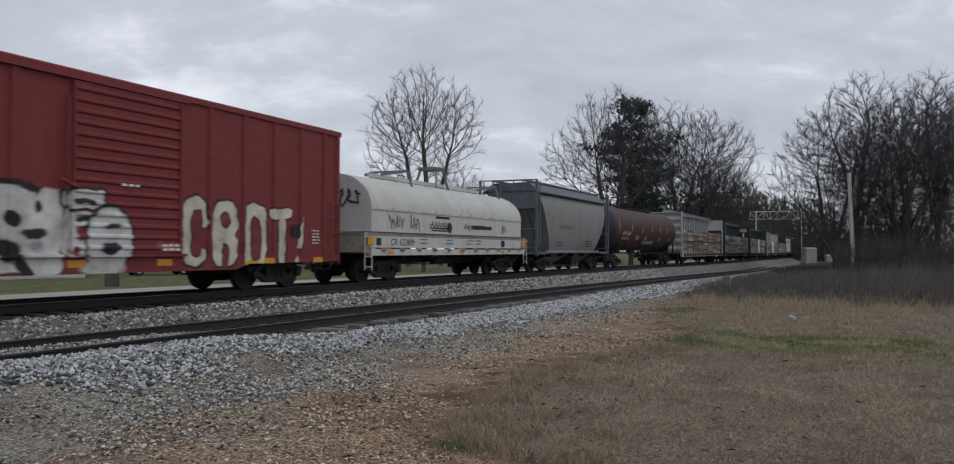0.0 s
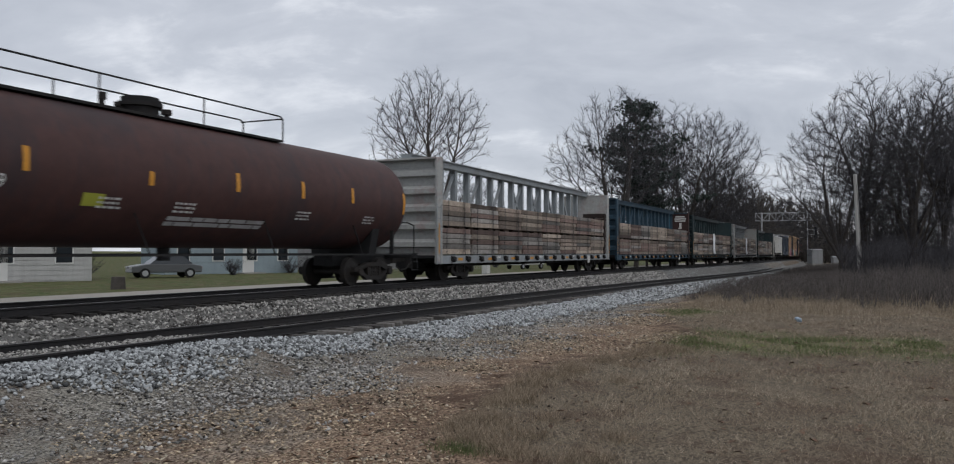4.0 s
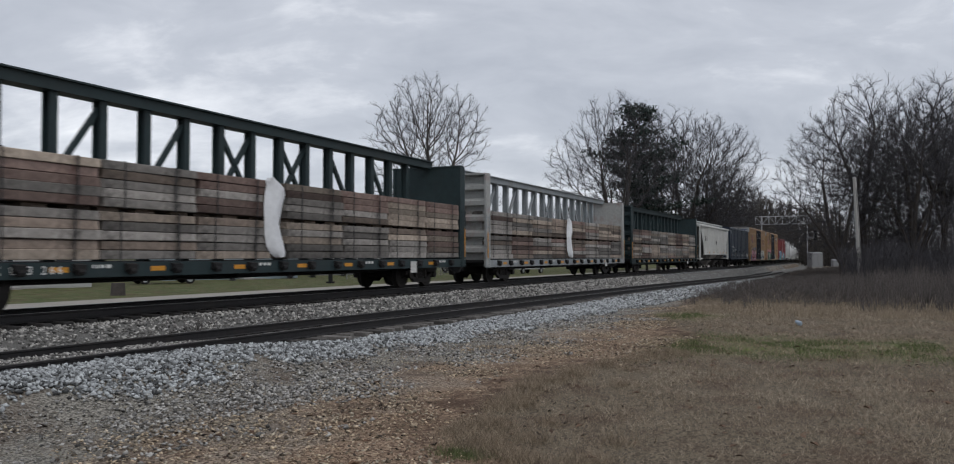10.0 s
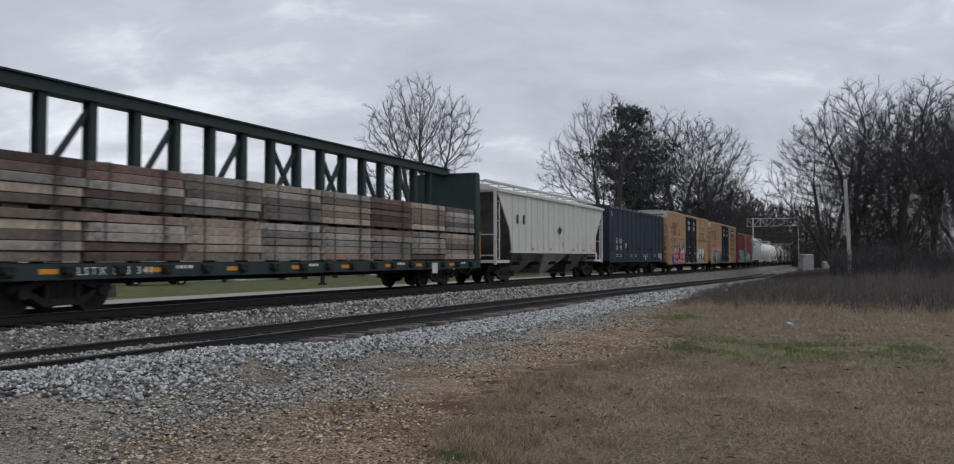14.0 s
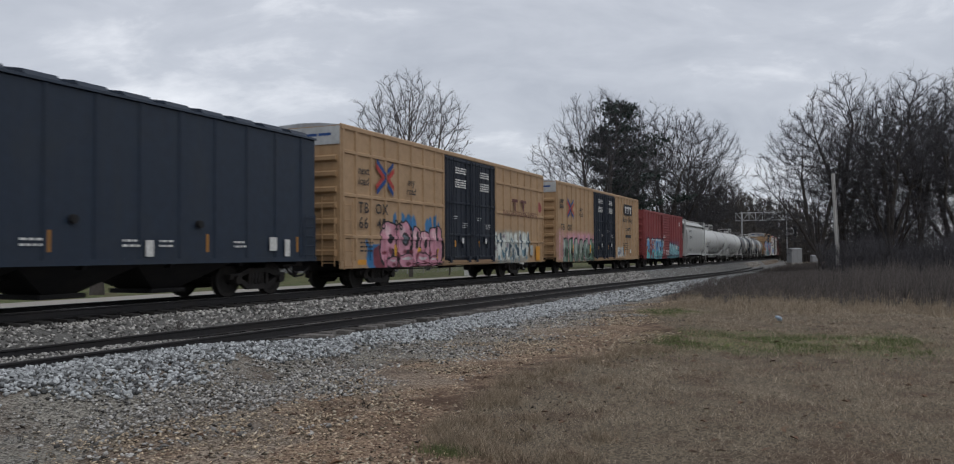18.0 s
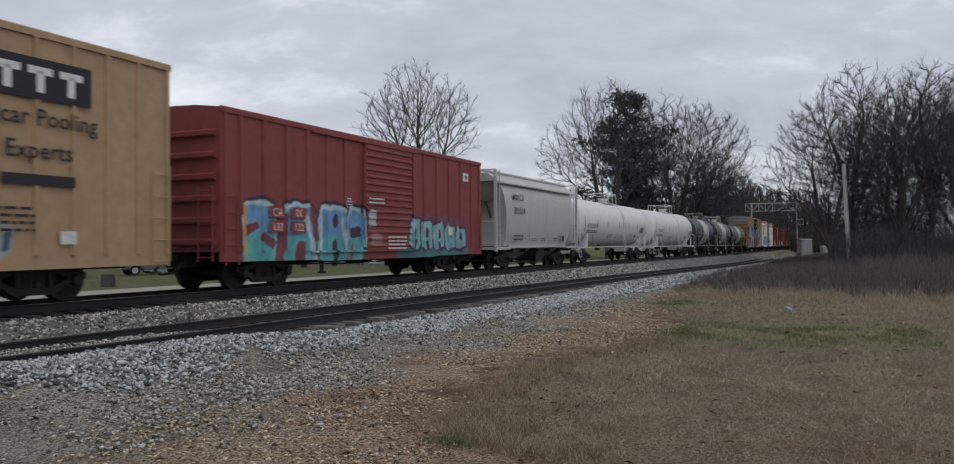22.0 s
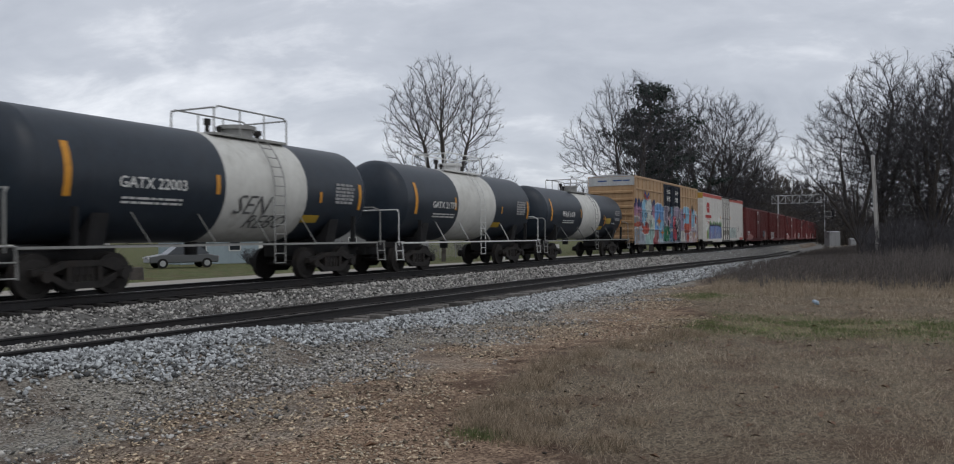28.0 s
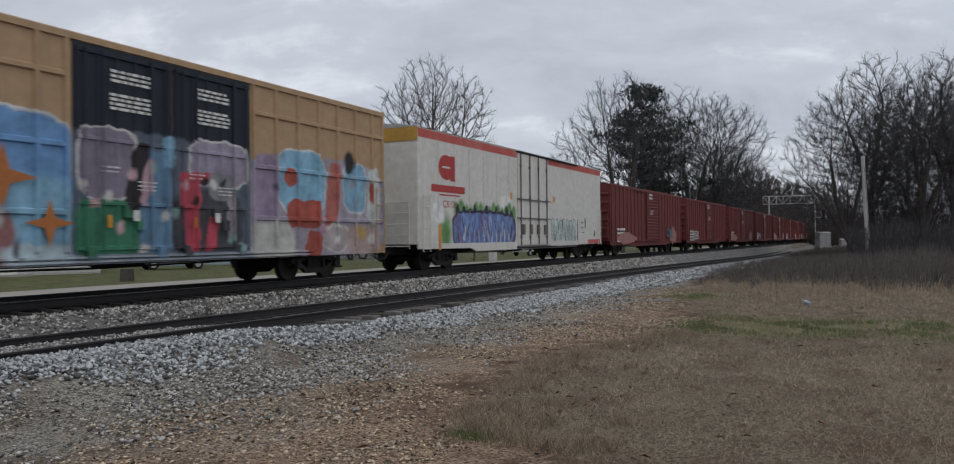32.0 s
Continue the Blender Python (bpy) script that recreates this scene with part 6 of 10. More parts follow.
# -- hoppers, tank cars, the coil car and the centre-beam flat cars --
M_GREYH = mat("weathered_grey_paint", (0.2, 0.205, 0.205), 0.65, grain=0.14, grain_scale=4, stain=0.75, stain_color=(0.17, 0.125, 0.095), stain_scale=0.4, streak=0.45)
M_GREYD = mat("dark_blue_grey_paint", (0.1, 0.115, 0.135), 0.65, grain=0.18, grain_scale=4, stain=0.5, stain_color=(0.05, 0.055, 0.06), stain_scale=0.7)
M_GREYL = mat("light_grey_paint", (0.42, 0.43, 0.42), 0.6, grain=0.08, grain_scale=4, stain=0.3, stain_color=(0.3, 0.3, 0.28), stain_scale=0.5, streak=0.3)
M_WHITEH = mat("off_white_paint", (0.52, 0.52, 0.5), 0.6, grain=0.1, grain_scale=4, stain=0.35, stain_color=(0.38, 0.36, 0.33), stain_scale=0.5, streak=0.45)
M_DIRT = mat("grimy_chute_paint", (0.13, 0.125, 0.12), 0.75, grain=0.25, grain_scale=4, stain=0.7, stain_color=(0.05, 0.045, 0.04), stain_scale=0.8)
M_FURX = mat("blue_black_paint", (0.015, 0.025, 0.043), 0.55, grain=0.16, grain_scale=4, stain=0.4, stain_color=(0.03, 0.035, 0.04), stain_scale=0.6, streak=0.3)


def bay(bm, x0, x1, z0, zb, half=1.2, keel=0.55):
    """A hopper bay: a funnel from x0..x1 at z0 down to a narrow outlet at zb."""
    c = (x0 + x1) / 2
    loft(bm, [[(x0, -half, z0), (x1, -half, z0), (x1, half, z0), (x0, half, z0)], [(c - 0.4, -keel, zb), (c + 0.4, -keel, zb), (c + 0.4, keel, zb), (c - 0.4, keel, zb)]])
    box(bm, c - 0.55, c + 0.55, -keel - 0.1, keel + 0.1, zb - 0.1, zb)


def running_board(car, x0, x1, z, material, half=0.9, n=9):
    bm = bmesh.new()
    for y in (-half, -half + 0.25, half - 0.25, half):
        beam(bm, (x0, y, z), (x1, y, z), 0.05, 0.08 if abs(y) == half else 0.05)
    for x in np.linspace(x0, x1, n):
        box(bm, x - 0.03, x + 0.03, -half, half, z - 0.05, z)
        for y in (-half + 0.1, half - 0.1):
            beam(bm, (x, y, z - 0.35), (x, y, z), 0.05)
    for x in np.arange(x0, x1, 0.22):
        for y in (-half + 0.125, half - 0.125):
            box(bm, x, x + 0.05, y - 0.13, y + 0.13, z - 0.02, z)
    part("running_board", bm, material, car)


def end_cage(car, sx, L, z1, material, W=1.5, xin=0.0):
    """Corner posts, ladders and rails at the end of a hopper car."""
    x = sx * L / 2
    for y in (-W, W):
        bm = bmesh.new()
        beam(bm, (x, y, 0.85), (x, y, z1), 0.09, 0.12)
        part("corner_post", bm, material, car)
        bm = bmesh.new()
        for k in range(8):
            z = 1.1 + (z1 - 1.2) * k / 7
            rod(bm, (x, y, z), (x - sx * 0.45, y, z), 0.014, seg=6)
        beam(bm, (x - sx * 0.45, y, 0.9), (x - sx * 0.45, y, z1), 0.06, 0.03)
        part("ladder", bm, material, car)
    bm = bmesh.new()
    for z in (1.25, 2.15, z1):
        beam(bm, (x, -W, z), (x, W, z), 0.05)
    beam(bm, (x, 0.4, 1.0), (x, 0.4, z1), 0.05)
    beam(bm, (x, -0.3, 1.0), (x, -0.3, z1), 0.05)
    part("end_rail", bm, material, car)
    bm = bmesh.new()
    box(bm, min(x, x - sx * 1.6), max(x, x - sx * 1.6), -W, W, 0.92, 1.04)
    part("end_platform", bm, material, car)


def hopper_round(name, label, a, b, paint, dark, zt, zroof, bays, group="", bow=0.1, inset=0.55, recede=1.75, curve=1.5):
    """A covered hopper with smooth bowed sides, sloped ends and a running board on the roof."""
    L, m, W = b - a, (a + b) / 2, 1.55
    car = thing(name, label, "hopper car", group)
    prof = [(0.9, 1.08), (1.28, 1.08), (1.42, 1.5), (1.52, 2.1), (1.56, 2.7), (1.53, 3.3), (1.42, 3.75), (1.22, zt), (0.7, zt + 0.12)]
    ring = [(y, z) for y, z in prof] + [(-y, z) for y, z in prof[::-1]]

    def cut(z, sx):
        # the end of the side recedes towards the floor
        f = max(0.0, min(1.0, (zt - z) / (zt - 1.08)))
        return sx * (L / 2 - inset - recede * f ** curve)
    bm = bmesh.new()
    loft(bm, [[(cut(z, -1), y, z) for y, z in ring], [(cut(z, 1), y, z) for y, z in ring]])
    part("tank_body", bm, paint, car, smooth=50)
    bm = bmesh.new()
    prism(bm, [(-1.42, 1.12), (-1.3, 1.12), (-1.3, 0.98), (-1.42, 0.98)], "x", -L / 2 + 1.7, L / 2 - 1.7)
    prism(bm, [(1.42, 1.12), (1.3, 1.12), (1.3, 0.98), (1.42, 0.98)], "x", -L / 2 + 1.7, L / 2 - 1.7)
    part("side_sill", bm, paint, car)
    bm = bmesh.new()
    prism(bm, [(-1.3, zt - 0.02), (-1.52, zt - 0.14), (-1.54, zt - 0.08), (-0.95, zroof - 0.1), (0.95, zroof - 0.1), (1.54, zt - 0.08), (1.52, zt - 0.14), (1.3, zt - 0.02)], "x", -L / 2 + 0.35, L / 2 - 0.35)
    part("roof", bm, dark if dark is not M_DIRT else paint, car)
    for sx in (-1, 1):
        bm = bmesh.new()
        x = sx * (L / 2 - 0.4)
        box(bm, min(x, x - sx * 0.2), max(x, x - sx * 0.2), -1.25, 1.25, zt - 0.9, zt + 0.1)
        for y in (-0.8, 0.0, 0.8):
            beam(bm, (sx * (L / 2 - 2.2), y, 1.05), (sx * (L / 2 - 0.5), y, zt - 0.9), 0.1, 0.06)
        part("end_sheet", bm, dark, car)
        end_cage(car, sx, L, zroof, dark if dark is not M_DIRT else paint)
    for x0, x1 in bays:
        bm = bmesh.new()
        bay(bm, x0 - m, x1 - m, 1.08, 0.3, 1.25)
        part("discharge_bay", bm, dark, car)
    running_board(car, -L / 2, L / 2, zroof, dark if dark is not M_DIRT else paint)
    bm = bmesh.new()
    for x in np.linspace(-L / 2 + 2.2, L / 2 - 2.2, 4):
        rod(bm, (x, 0, zroof - 0.12), (x, 0, zroof + 0.05), 0.45, seg=16)
    part("roof_hatch", bm, paint, car)
    add_underframe(car, L, 0.95, rods=False, pull=0.5)
    add_trucks(car, -L / 2 + 1.9, L / 2 - 1.9)
    TRAIN.append((car, m))
    return car, m


def build_hoppers():
    car, m = hopper_round("covered_hopper", "weathered grey round-sided covered hopper with dark ends", 36.2, 48.3, M_GREYH, M_GREYD, 4.05, 4.52, ((38.0, 42.3), (42.3, 46.6)), "covered hoppers")
    text("NAHX 330114", 0.34, 40.4 - m, 2.35, -1.585, mat("faded_black_lettering", (0.08, 0.08, 0.075), 0.8), car)
    bars(car, 39.4 - m, 1.5, -1.5, 0.8, 2, 0.05, 0.1, M_BLACKT, seed=301)
    bars(car, 44.4 - m, 1.6, -1.5, 1.2, 3, 0.05, 0.1, M_BLACKT, seed=302)
    car, m = hopper_round("covered_hopper", "clean light grey covered hopper with two bays", 278.15, 289.35, M_GREYL, M_DIRT, 3.95, 4.38, ((279.5, 283.6), (283.8, 287.9)), "covered hoppers", recede=0.8, curve=0.6)
    text("MWCX", 0.42, 280.55 - m, 3.28, -1.6, M_BLACKT, car, fat=0.003, turn=0)
    text("301514", 0.46, 280.7 - m, 2.68, -1.6, M_BLACKT, car, fat=0.003)
    for q in (279.4, 282.1, 284.5, 286.7, 288.3):
        stripe(car, q - m, 1.55, -1.53, 0.05, 0.45, mat("dull_yellow_stripe", (0.3, 0.24, 0.1), 0.6))
    bars(car, 280.7 - m, 1.5, -1.53, 1.2, 2, 0.07, 0.1, M_BLACKT, seed=303)
    for q, k in ((282.6, 1), (283.9, 2), (285.7, 3)):
        bars(car, q - m, 1.4, -1.53, 0.6, 2, 0.04, 0.06, M_BLACKT, seed=310 + k)
    stripe(car, 286.9 - m, 1.42, -1.54, 0.36, 0.3, M_BLACKT, "data_plate")
    # ribbed off-white hopper
    a, b = 186.9, 203.0
    L, m, W = b - a, (a + b) / 2, 1.53
    car = thing("ribbed_hopper", "off-white ribbed covered hopper with grimy chutes", "hopper car")
    zt, zb = 4.1, 1.46
    for sy in (-1, 1):
        bm = bmesh.new()
        y0, y1 = sorted((sy * W, sy * (W - 0.05)))
        prism(bm, [(-L / 2 + 0.1, zt), (L / 2 - 0.1, zt), (L / 2 - 0.1, zt - 0.15), (L / 2 - 1.45, 2.4), (L / 2 - 1.7, zb), (-L / 2 + 1.7, zb), (-L / 2 + 1.45, 2.4), (-L / 2 + 0.1, zt - 0.15)], "y", y0, y1)
        part("side_sheet", bm, M_WHITEH, car, smooth=0)
    rib = None
    for q in np.arange(188.6, 202.0, 0.79):
        bm = bmesh.new()
        zl = zb if abs(q - m) < L / 2 - 1.6 else 2.35
        prism(bm, [(q - m - 0.07, -W), (q - m - 0.05, -W - 0.06), (q - m + 0.05, -W - 0.06), (q - m + 0.07, -W)], "z", zl, zt - 0.12)
        part("rib", bm, M_WHITEH, car)
    bm = bmesh.new()
    prism(bm, [(-W - 0.1, zt - 0.1), (-W - 0.1, zt + 0.02), (-1.0, zt + 0.2), (1.0, zt + 0.2), (W + 0.1, zt + 0.02), (W + 0.1, zt - 0.1)], "x", -L / 2, L / 2)
    part("roof", bm, M_WHITEH, car)
    bm = bmesh.new()
    box(bm, -L / 2 + 1.6, L / 2 - 1.6, -W - 0.06, -W + 0.06, zb - 0.1, zb + 0.02)
    box(bm, -L / 2 + 1.6, L / 2 - 1.6, W - 0.06, W + 0.06, zb - 0.1, zb + 0.02)
    part("side_sill", bm, M_WHITEH, car)
    for sx in (-1, 1):
        bm = bmesh.new()
        loft(bm, [[(sx * (L / 2 - 0.3), -W + 0.06, zt), (sx * (L / 2 - 0.3), W - 0.06, zt), (sx * (L / 2 - 0.36), W - 0.06, zt), (sx * (L / 2 - 0.36), -W + 0.06, zt)],
                  [(sx * (L / 2 - 3.2), -W + 0.06, 1.0), (sx * (L / 2 - 3.2), W - 0.06, 1.0), (sx * (L / 2 - 3.26), W - 0.06, 1.0), (sx * (L / 2 - 3.26), -W + 0.06, 1.0)]])
        part("slope_sheet", bm, M_DIRT, car)
        end_cage(car, sx, L, zt, M_WHITEH, W=1.45)
    for k, (q0, q1) in enumerate(((188.9, 192.9), (192.9, 197.0), (197.0, 201.0))):
        bm = bmesh.new()
        bay(bm, q0 - m, q1 - m, zb - 0.04, 0.35, W - 0.1)
        part("discharge_bay", bm, M_DIRT if k != 1 else mat("stained_chute_paint", (0.33, 0.31, 0.28), 0.7, grain=0.2, stain=0.8, stain_color=(0.1, 0.09, 0.08), stain_scale=0.9), car)
    running_board(car, -L / 2 + 0.1, L / 2 - 0.1, zt + 0.42, M_GREYL, 0.9, 10)
    for q in (197.1, 199.0, 200.9, 191.0, 193.5):
        stripe(car, q - m, zb + 0.1, -W - 0.065, 0.42, 0.13)
    stripe(car, 189.2 - m, 2.9, -W - 0.012, 0.26, 0.42, M_BLACKT, "logo_block")
    stripe(car, 190.0 - m, 2.9, -W - 0.012, 0.26, 0.42, M_BLACKT, "logo_block")
    patch(car, "logo_block", [(194.6 - m, 2.55), (194.9 - m, 2.8), (195.2 - m, 2.55), (194.9 - m, 2.3)], -W - 0.066, M_BLACKT)
    for q, k in ((195.6, 1), (198.1, 2), (199.0, 3), (199.7, 4), (200.4, 5)):
        bars(car, q - m, 1.9, -W - 0.008, 0.45, 3, 0.04, 0.07, M_BLACKT, seed=320 + k)
    stripe(car, 201.35 - m, 1.2, -W - 0.07, 0.3, 0.42, M_PLATE, "data_plate")
    add_underframe(car, L, 0.95, rods=False, pull=0.5)
    add_trucks(car, -L / 2 + 1.9, L / 2 - 1.9)
    TRAIN.append((car, m))
    # blue-black closed hopper with a ribbed roof
    a, b = 204.4, 219.55
    L, m, W = b - a, (a + b) / 2, 1.53
    car = thing("closed_hopper", "blue-black ribbed hopper car with dark chutes", "hopper car")
    zt, zb = 4.32, 0.98
    bm = bmesh.new()
    box(bm, -L / 2, L / 2, -W, W, zb, zt)
    part("body", bm, M_FURX, car, bevel=0.02)
    for q in np.linspace(205.2, 218.9, 13):
        bm = bmesh.new()
        prism(bm, [(q - m - 0.06, -W), (q - m - 0.03, -W - 0.045), (q - m + 0.03, -W - 0.045), (q - m + 0.06, -W)], "z", zb, zt - 0.02)
        part("rib", bm, M_FURX, car)
    bm = bmesh.new()
    prism(bm, [(-W - 0.06, zt), (-W - 0.04, zt + 0.06), (-1.1, zt + 0.18), (0, zt + 0.24), (1.1, zt + 0.18), (W + 0.04, zt + 0.06), (W + 0.06, zt)], "x", -L / 2 - 0.02, L / 2 + 0.02)
    part("roof", bm, M_FURX, car)
    for k in range(13):
        x = -L / 2 + 0.4 + (L - 1.5) * k / 12
        bm = bmesh.new()
        prism(bm, [(-W - 0.04, zt + 0.04), (-W + 0.1, zt + 0.18), (-0.9, zt + 0.26), (0.9, zt + 0.26), (W - 0.1, zt + 0.18), (W + 0.04, zt + 0.04)], "x", x, x + 0.75)
        part("roof_panel", bm, M_FURX, car)
    bm = bmesh.new()
    box(bm, -L / 2, L / 2, -W - 0.05, -W + 0.02, zb - 0.1, zb + 0.02)
    part("side_sill", bm, M_FURX, car)
    for q0, q1 in ((207.6, 210.9), (210.4, 213.7), (213.2, 216.6)):
        bm = bmesh.new()
        bay(bm, q0 - m, q1 - m, zb, 0.3, 1.35)
        part("discharge_bay", bm, M_UNDER, car)
    y = -W - 0.052
    for q, s in ((205.95, "FU"), (206.85, "RX")):
        text(s, 0.42, q - m, 2.28, y, M_WHITE, car, fat=0.006)
    for q, s in ((205.95, "60"), (206.85, "46")):
        text(s, 0.42, q - m, 1.85, y, M_WHITE, car, fat=0.006)
    for q, k in ((206.0, 1), (206.9, 2), (209.4, 3), (210.6, 4), (212.9, 5), (213.9, 6), (216.3, 7)):
        bars(car, q - m, 1.36, y, 0.45, 2, 0.045, 0.06, seed=330 + k)
    stripe(car, 208.1 - m, 2.0, y, 0.25, 0.3, M_PLATE, "data_plate")
    stripe(car, 213.4 - m, 1.22, y, 0.22, 0.35, M_PLATE, "data_plate")
    stripe(car, 217.6 - m, 1.35, y, 0.3, 0.35, M_PLATE, "data_plate")
    stripe(car, 218.2 - m, 1.25, y, 0.22, 0.45, M_PLATE, "data_plate")
    for q in (208.2, 211.0, 215.2, 218.7, 205.0):
        stripe(car, q - m, 1.35, -W - 0.008, 0.09, 0.42, mat("dull_orange_stripe", (0.3, 0.14, 0.03), 0.6))
    bars(car, 205.0 - m, 4.1, -W - 0.008, 0.4, 3, 0.06, 0.06, seed=339)
    for q in (208.6, 211.5, 214.9):
        bm = bmesh.new()
        rod(bm, (q - m, -W - 0.1, 1.78), (q - m, -W, 1.78), 0.09, seg=10)
        part("vibrator_bracket", bm, M_UNDER, car)
    for sx in (-1, 1):
        ladder(car, sx * (L / 2 - 0.35), -W - 0.09, 1.05, 2.1, 0.45, 5, M_FURX)
    add_underframe(car, L, 0.95, rods=False, pull=0.5)
    add_trucks(car, -L / 2 + 1.9, L / 2 - 1.9)
    TRAIN.append((car, m))


def tank_car(name, label, a, b, zc, r, mats, plat, ladder_q, group="tank cars", rail=None, band=None, dome="hatch", sill_mat=None, sadd=M_UNDER, headmat=None):
    """A tank car: shell with dished heads, stub sills, saddles, side rail, ladder, platform and top fittings."""
    L, m = b - a, (a + b) / 2
    car = thing(name, label, "tank car", group)
    seg = 40
    head = 0.55

    def ring(x, rr):
        return [(x, rr * math.sin(2 * math.pi * k / seg), zc + rr * math.cos(2 * math.pi * k / seg)) for k in range(seg)]
    cuts = [-L / 2 + head, L / 2 - head]
    names = [mats[0]]
    if band:
        cuts = [-L / 2 + head, band[0] - m, band[1] - m, L / 2 - head]
        names = [mats[0], mats[1], mats[0]]
    for k, (u, v) in enumerate(zip(cuts, cuts[1:])):
        bm = bmesh.new()
        xs = np.linspace(u, v, 4)
        vs = [[bm.verts.new(p) for p in ring(x, r)] for x in xs]
        for A, B in zip(vs, vs[1:]):
            for i in range(seg):
                bm.faces.new((A[i], B[i], B[(i + 1) % seg], A[(i + 1) % seg]))
        bmesh.ops.recalc_face_normals(bm, faces=bm.faces)
        part("shell_band" if names[k] is mats[-1] and band else "shell", bm, names[k], car, smooth=60)
    for sx in (-1, 1):
        bm = bmesh.new()
        prev = None
        for k in range(7):
            f = k / 6 * math.pi / 2
            x = sx * (L / 2 - head + head * math.sin(f))
            rr = r * math.cos(f)
            cur = [bm.verts.new(p) for p in ring(x, rr)] if k < 6 else [bm.verts.new((x, 0, zc))]
            if prev:
                for i in range(seg):
                    if k < 6:
                        bm.faces.new((prev[i], cur[i], cur[(i + 1) % seg], prev[(i + 1) % seg]))
                    else:
                        bm.faces.new((prev[i], cur[0], prev[(i + 1) % seg]))
            prev = cur
        bmesh.ops.recalc_face_normals(bm, faces=bm.faces)
        part("tank_head", bm, headmat or mats[0], car, smooth=60)
        # stub sill and saddle
        bm = bmesh.new()
        x = sx * (L / 2)
        box(bm, min(x + sx * 0.5, x - sx * 3.0), max(x + sx * 0.5, x - sx * 3.0), -0.35, 0.35, 0.62, 1.0)
        box(bm, min(x + sx * 0.45, x + sx * 0.1), max(x + sx * 0.45, x + sx * 0.1), -1.45, 1.45, 0.85, 1.0)
        part("stub_sill", bm, sill_mat or M_UNDER, car)
        bm = bmesh.new()
        prism(bm, [(-1.1, 0.98), (1.1, 0.98), (1.25, zc - r * 0.55), (0.8, zc - r * 0.9), (-0.8, zc - r * 0.9), (-1.25, zc - r * 0.55)], "x", sx * (L / 2 - 1.9) - 0.2, sx * (L / 2 - 1.9) + 0.2)
        part("saddle", bm, sadd, car)
        bm = bmesh.new()
        xx = sx * (L / 2 + 0.2)
        pipe(bm, [(xx, -1.45, 0.9), (xx, -1.45, 1.95), (xx - sx * 0.15, -1.3, 2.05), (xx - sx * 0.15, 1.3, 2.05), (xx, 1.45, 1.95), (xx, 1.45, 0.9)], 0.022)
        part("end_handrail", bm, rail or M_UNDER, car)
        bm = bmesh.new()
        for k in range(3):
            rod(bm, (xx - 0.2, -1.5, 0.45 + k * 0.28), (xx + 0.2, -1.5, 0.45 + k * 0.28), 0.015, seg=6)
        for dx in (-0.2, 0.2):
            beam(bm, (xx + dx, -1.5, 0.42), (xx + dx, -1.45, 1.0), 0.035, 0.015)
        part("sill_step", bm, rail or M_UNDER, car)
        bm = bmesh.new()
        beam(bm, (sx * (L / 2 - 1.2), -1.4, 1.0), (sx * (L / 2 - 1.2), -1.42, 1.75), 0.07, 0.12)
        part("bolster_bracket", bm, sill_mat or M_UNDER, car)
    # side rail
    for sy in (-1, 1):
        bm = bmesh.new()
        beam(bm, (-L / 2, sy * 1.45, 0.98), (L / 2, sy * 1.45, 0.98), 0.07, 0.05)
        for x in np.linspace(-L / 2 + 3, L / 2 - 3, 4):
            beam(bm, (x, sy * 1.45, 0.98), (x - 0.3, sy * (r * 0.86), zc - r * 0.52), 0.05, 0.02)
        part("side_rail", bm, rail or M_UNDER, car)
    # platform, rails, fittings
    p0, p1 = plat[0] - m, plat[1] - m
    zt = zc + r
    bm = bmesh.new()
    box(bm, p0, p1, -0.7, -0.3, zt - 0.1, zt - 0.04)
    box(bm, p0, p1, 0.3, 0.7, zt - 0.1, zt - 0.04)
    part("top_platform", bm, rail or M_UNDER, car)
    bm = bmesh.new()
    for y in (-0.7, 0.7):
        pipe(bm, [(p0, y, zt - 0.1), (p0, y, zt + 0.5), (p0 + 0.12, y, zt + 0.6), (p1 - 0.12, y, zt + 0.6), (p1, y, zt + 0.5), (p1, y, zt - 0.1)], 0.022)
        for x in np.linspace(p0, p1, 4)[1:-1]:
            rod(bm, (x, y, zt - 0.1), (x, y, zt + 0.6), 0.02, seg=6)
    for x in (p0, p1):
        rod(bm, (x, -0.7, zt + 0.55), (x, 0.7, zt + 0.55), 0.022, seg=6)
    part("platform_rail", bm, rail or M_UNDER, car)
    bm = bmesh.new()
    c = (p0 + p1) / 2 + 0.2
    rod(bm, (c, 0, zt - 0.15), (c, 0, zt + (0.42 if dome == "hatch" else 0.22)), 0.42, seg=20)
    rod(bm, (c, 0, zt + 0.2), (c, 0, zt + 0.3), 0.5, seg=20)
    part("dome", bm, sadd if dome == "hatch" else (rail or M_UNDER), car, "manway dome")
    for dx, rr, hh in ((-0.95, 0.09, 0.4), (0.9, 0.12, 0.3), (-0.55, 0.07, 0.25)):
        bm = bmesh.new()
        rod(bm, (c + dx, 0.1, zt - 0.1), (c + dx, 0.1, zt + hh), rr * 0.6, seg=10)
        rod(bm, (c + dx, 0.1, zt + hh * 0.6), (c + dx, 0.1, zt + hh), rr, seg=10)
        part("valve", bm, M_STEEL, car)
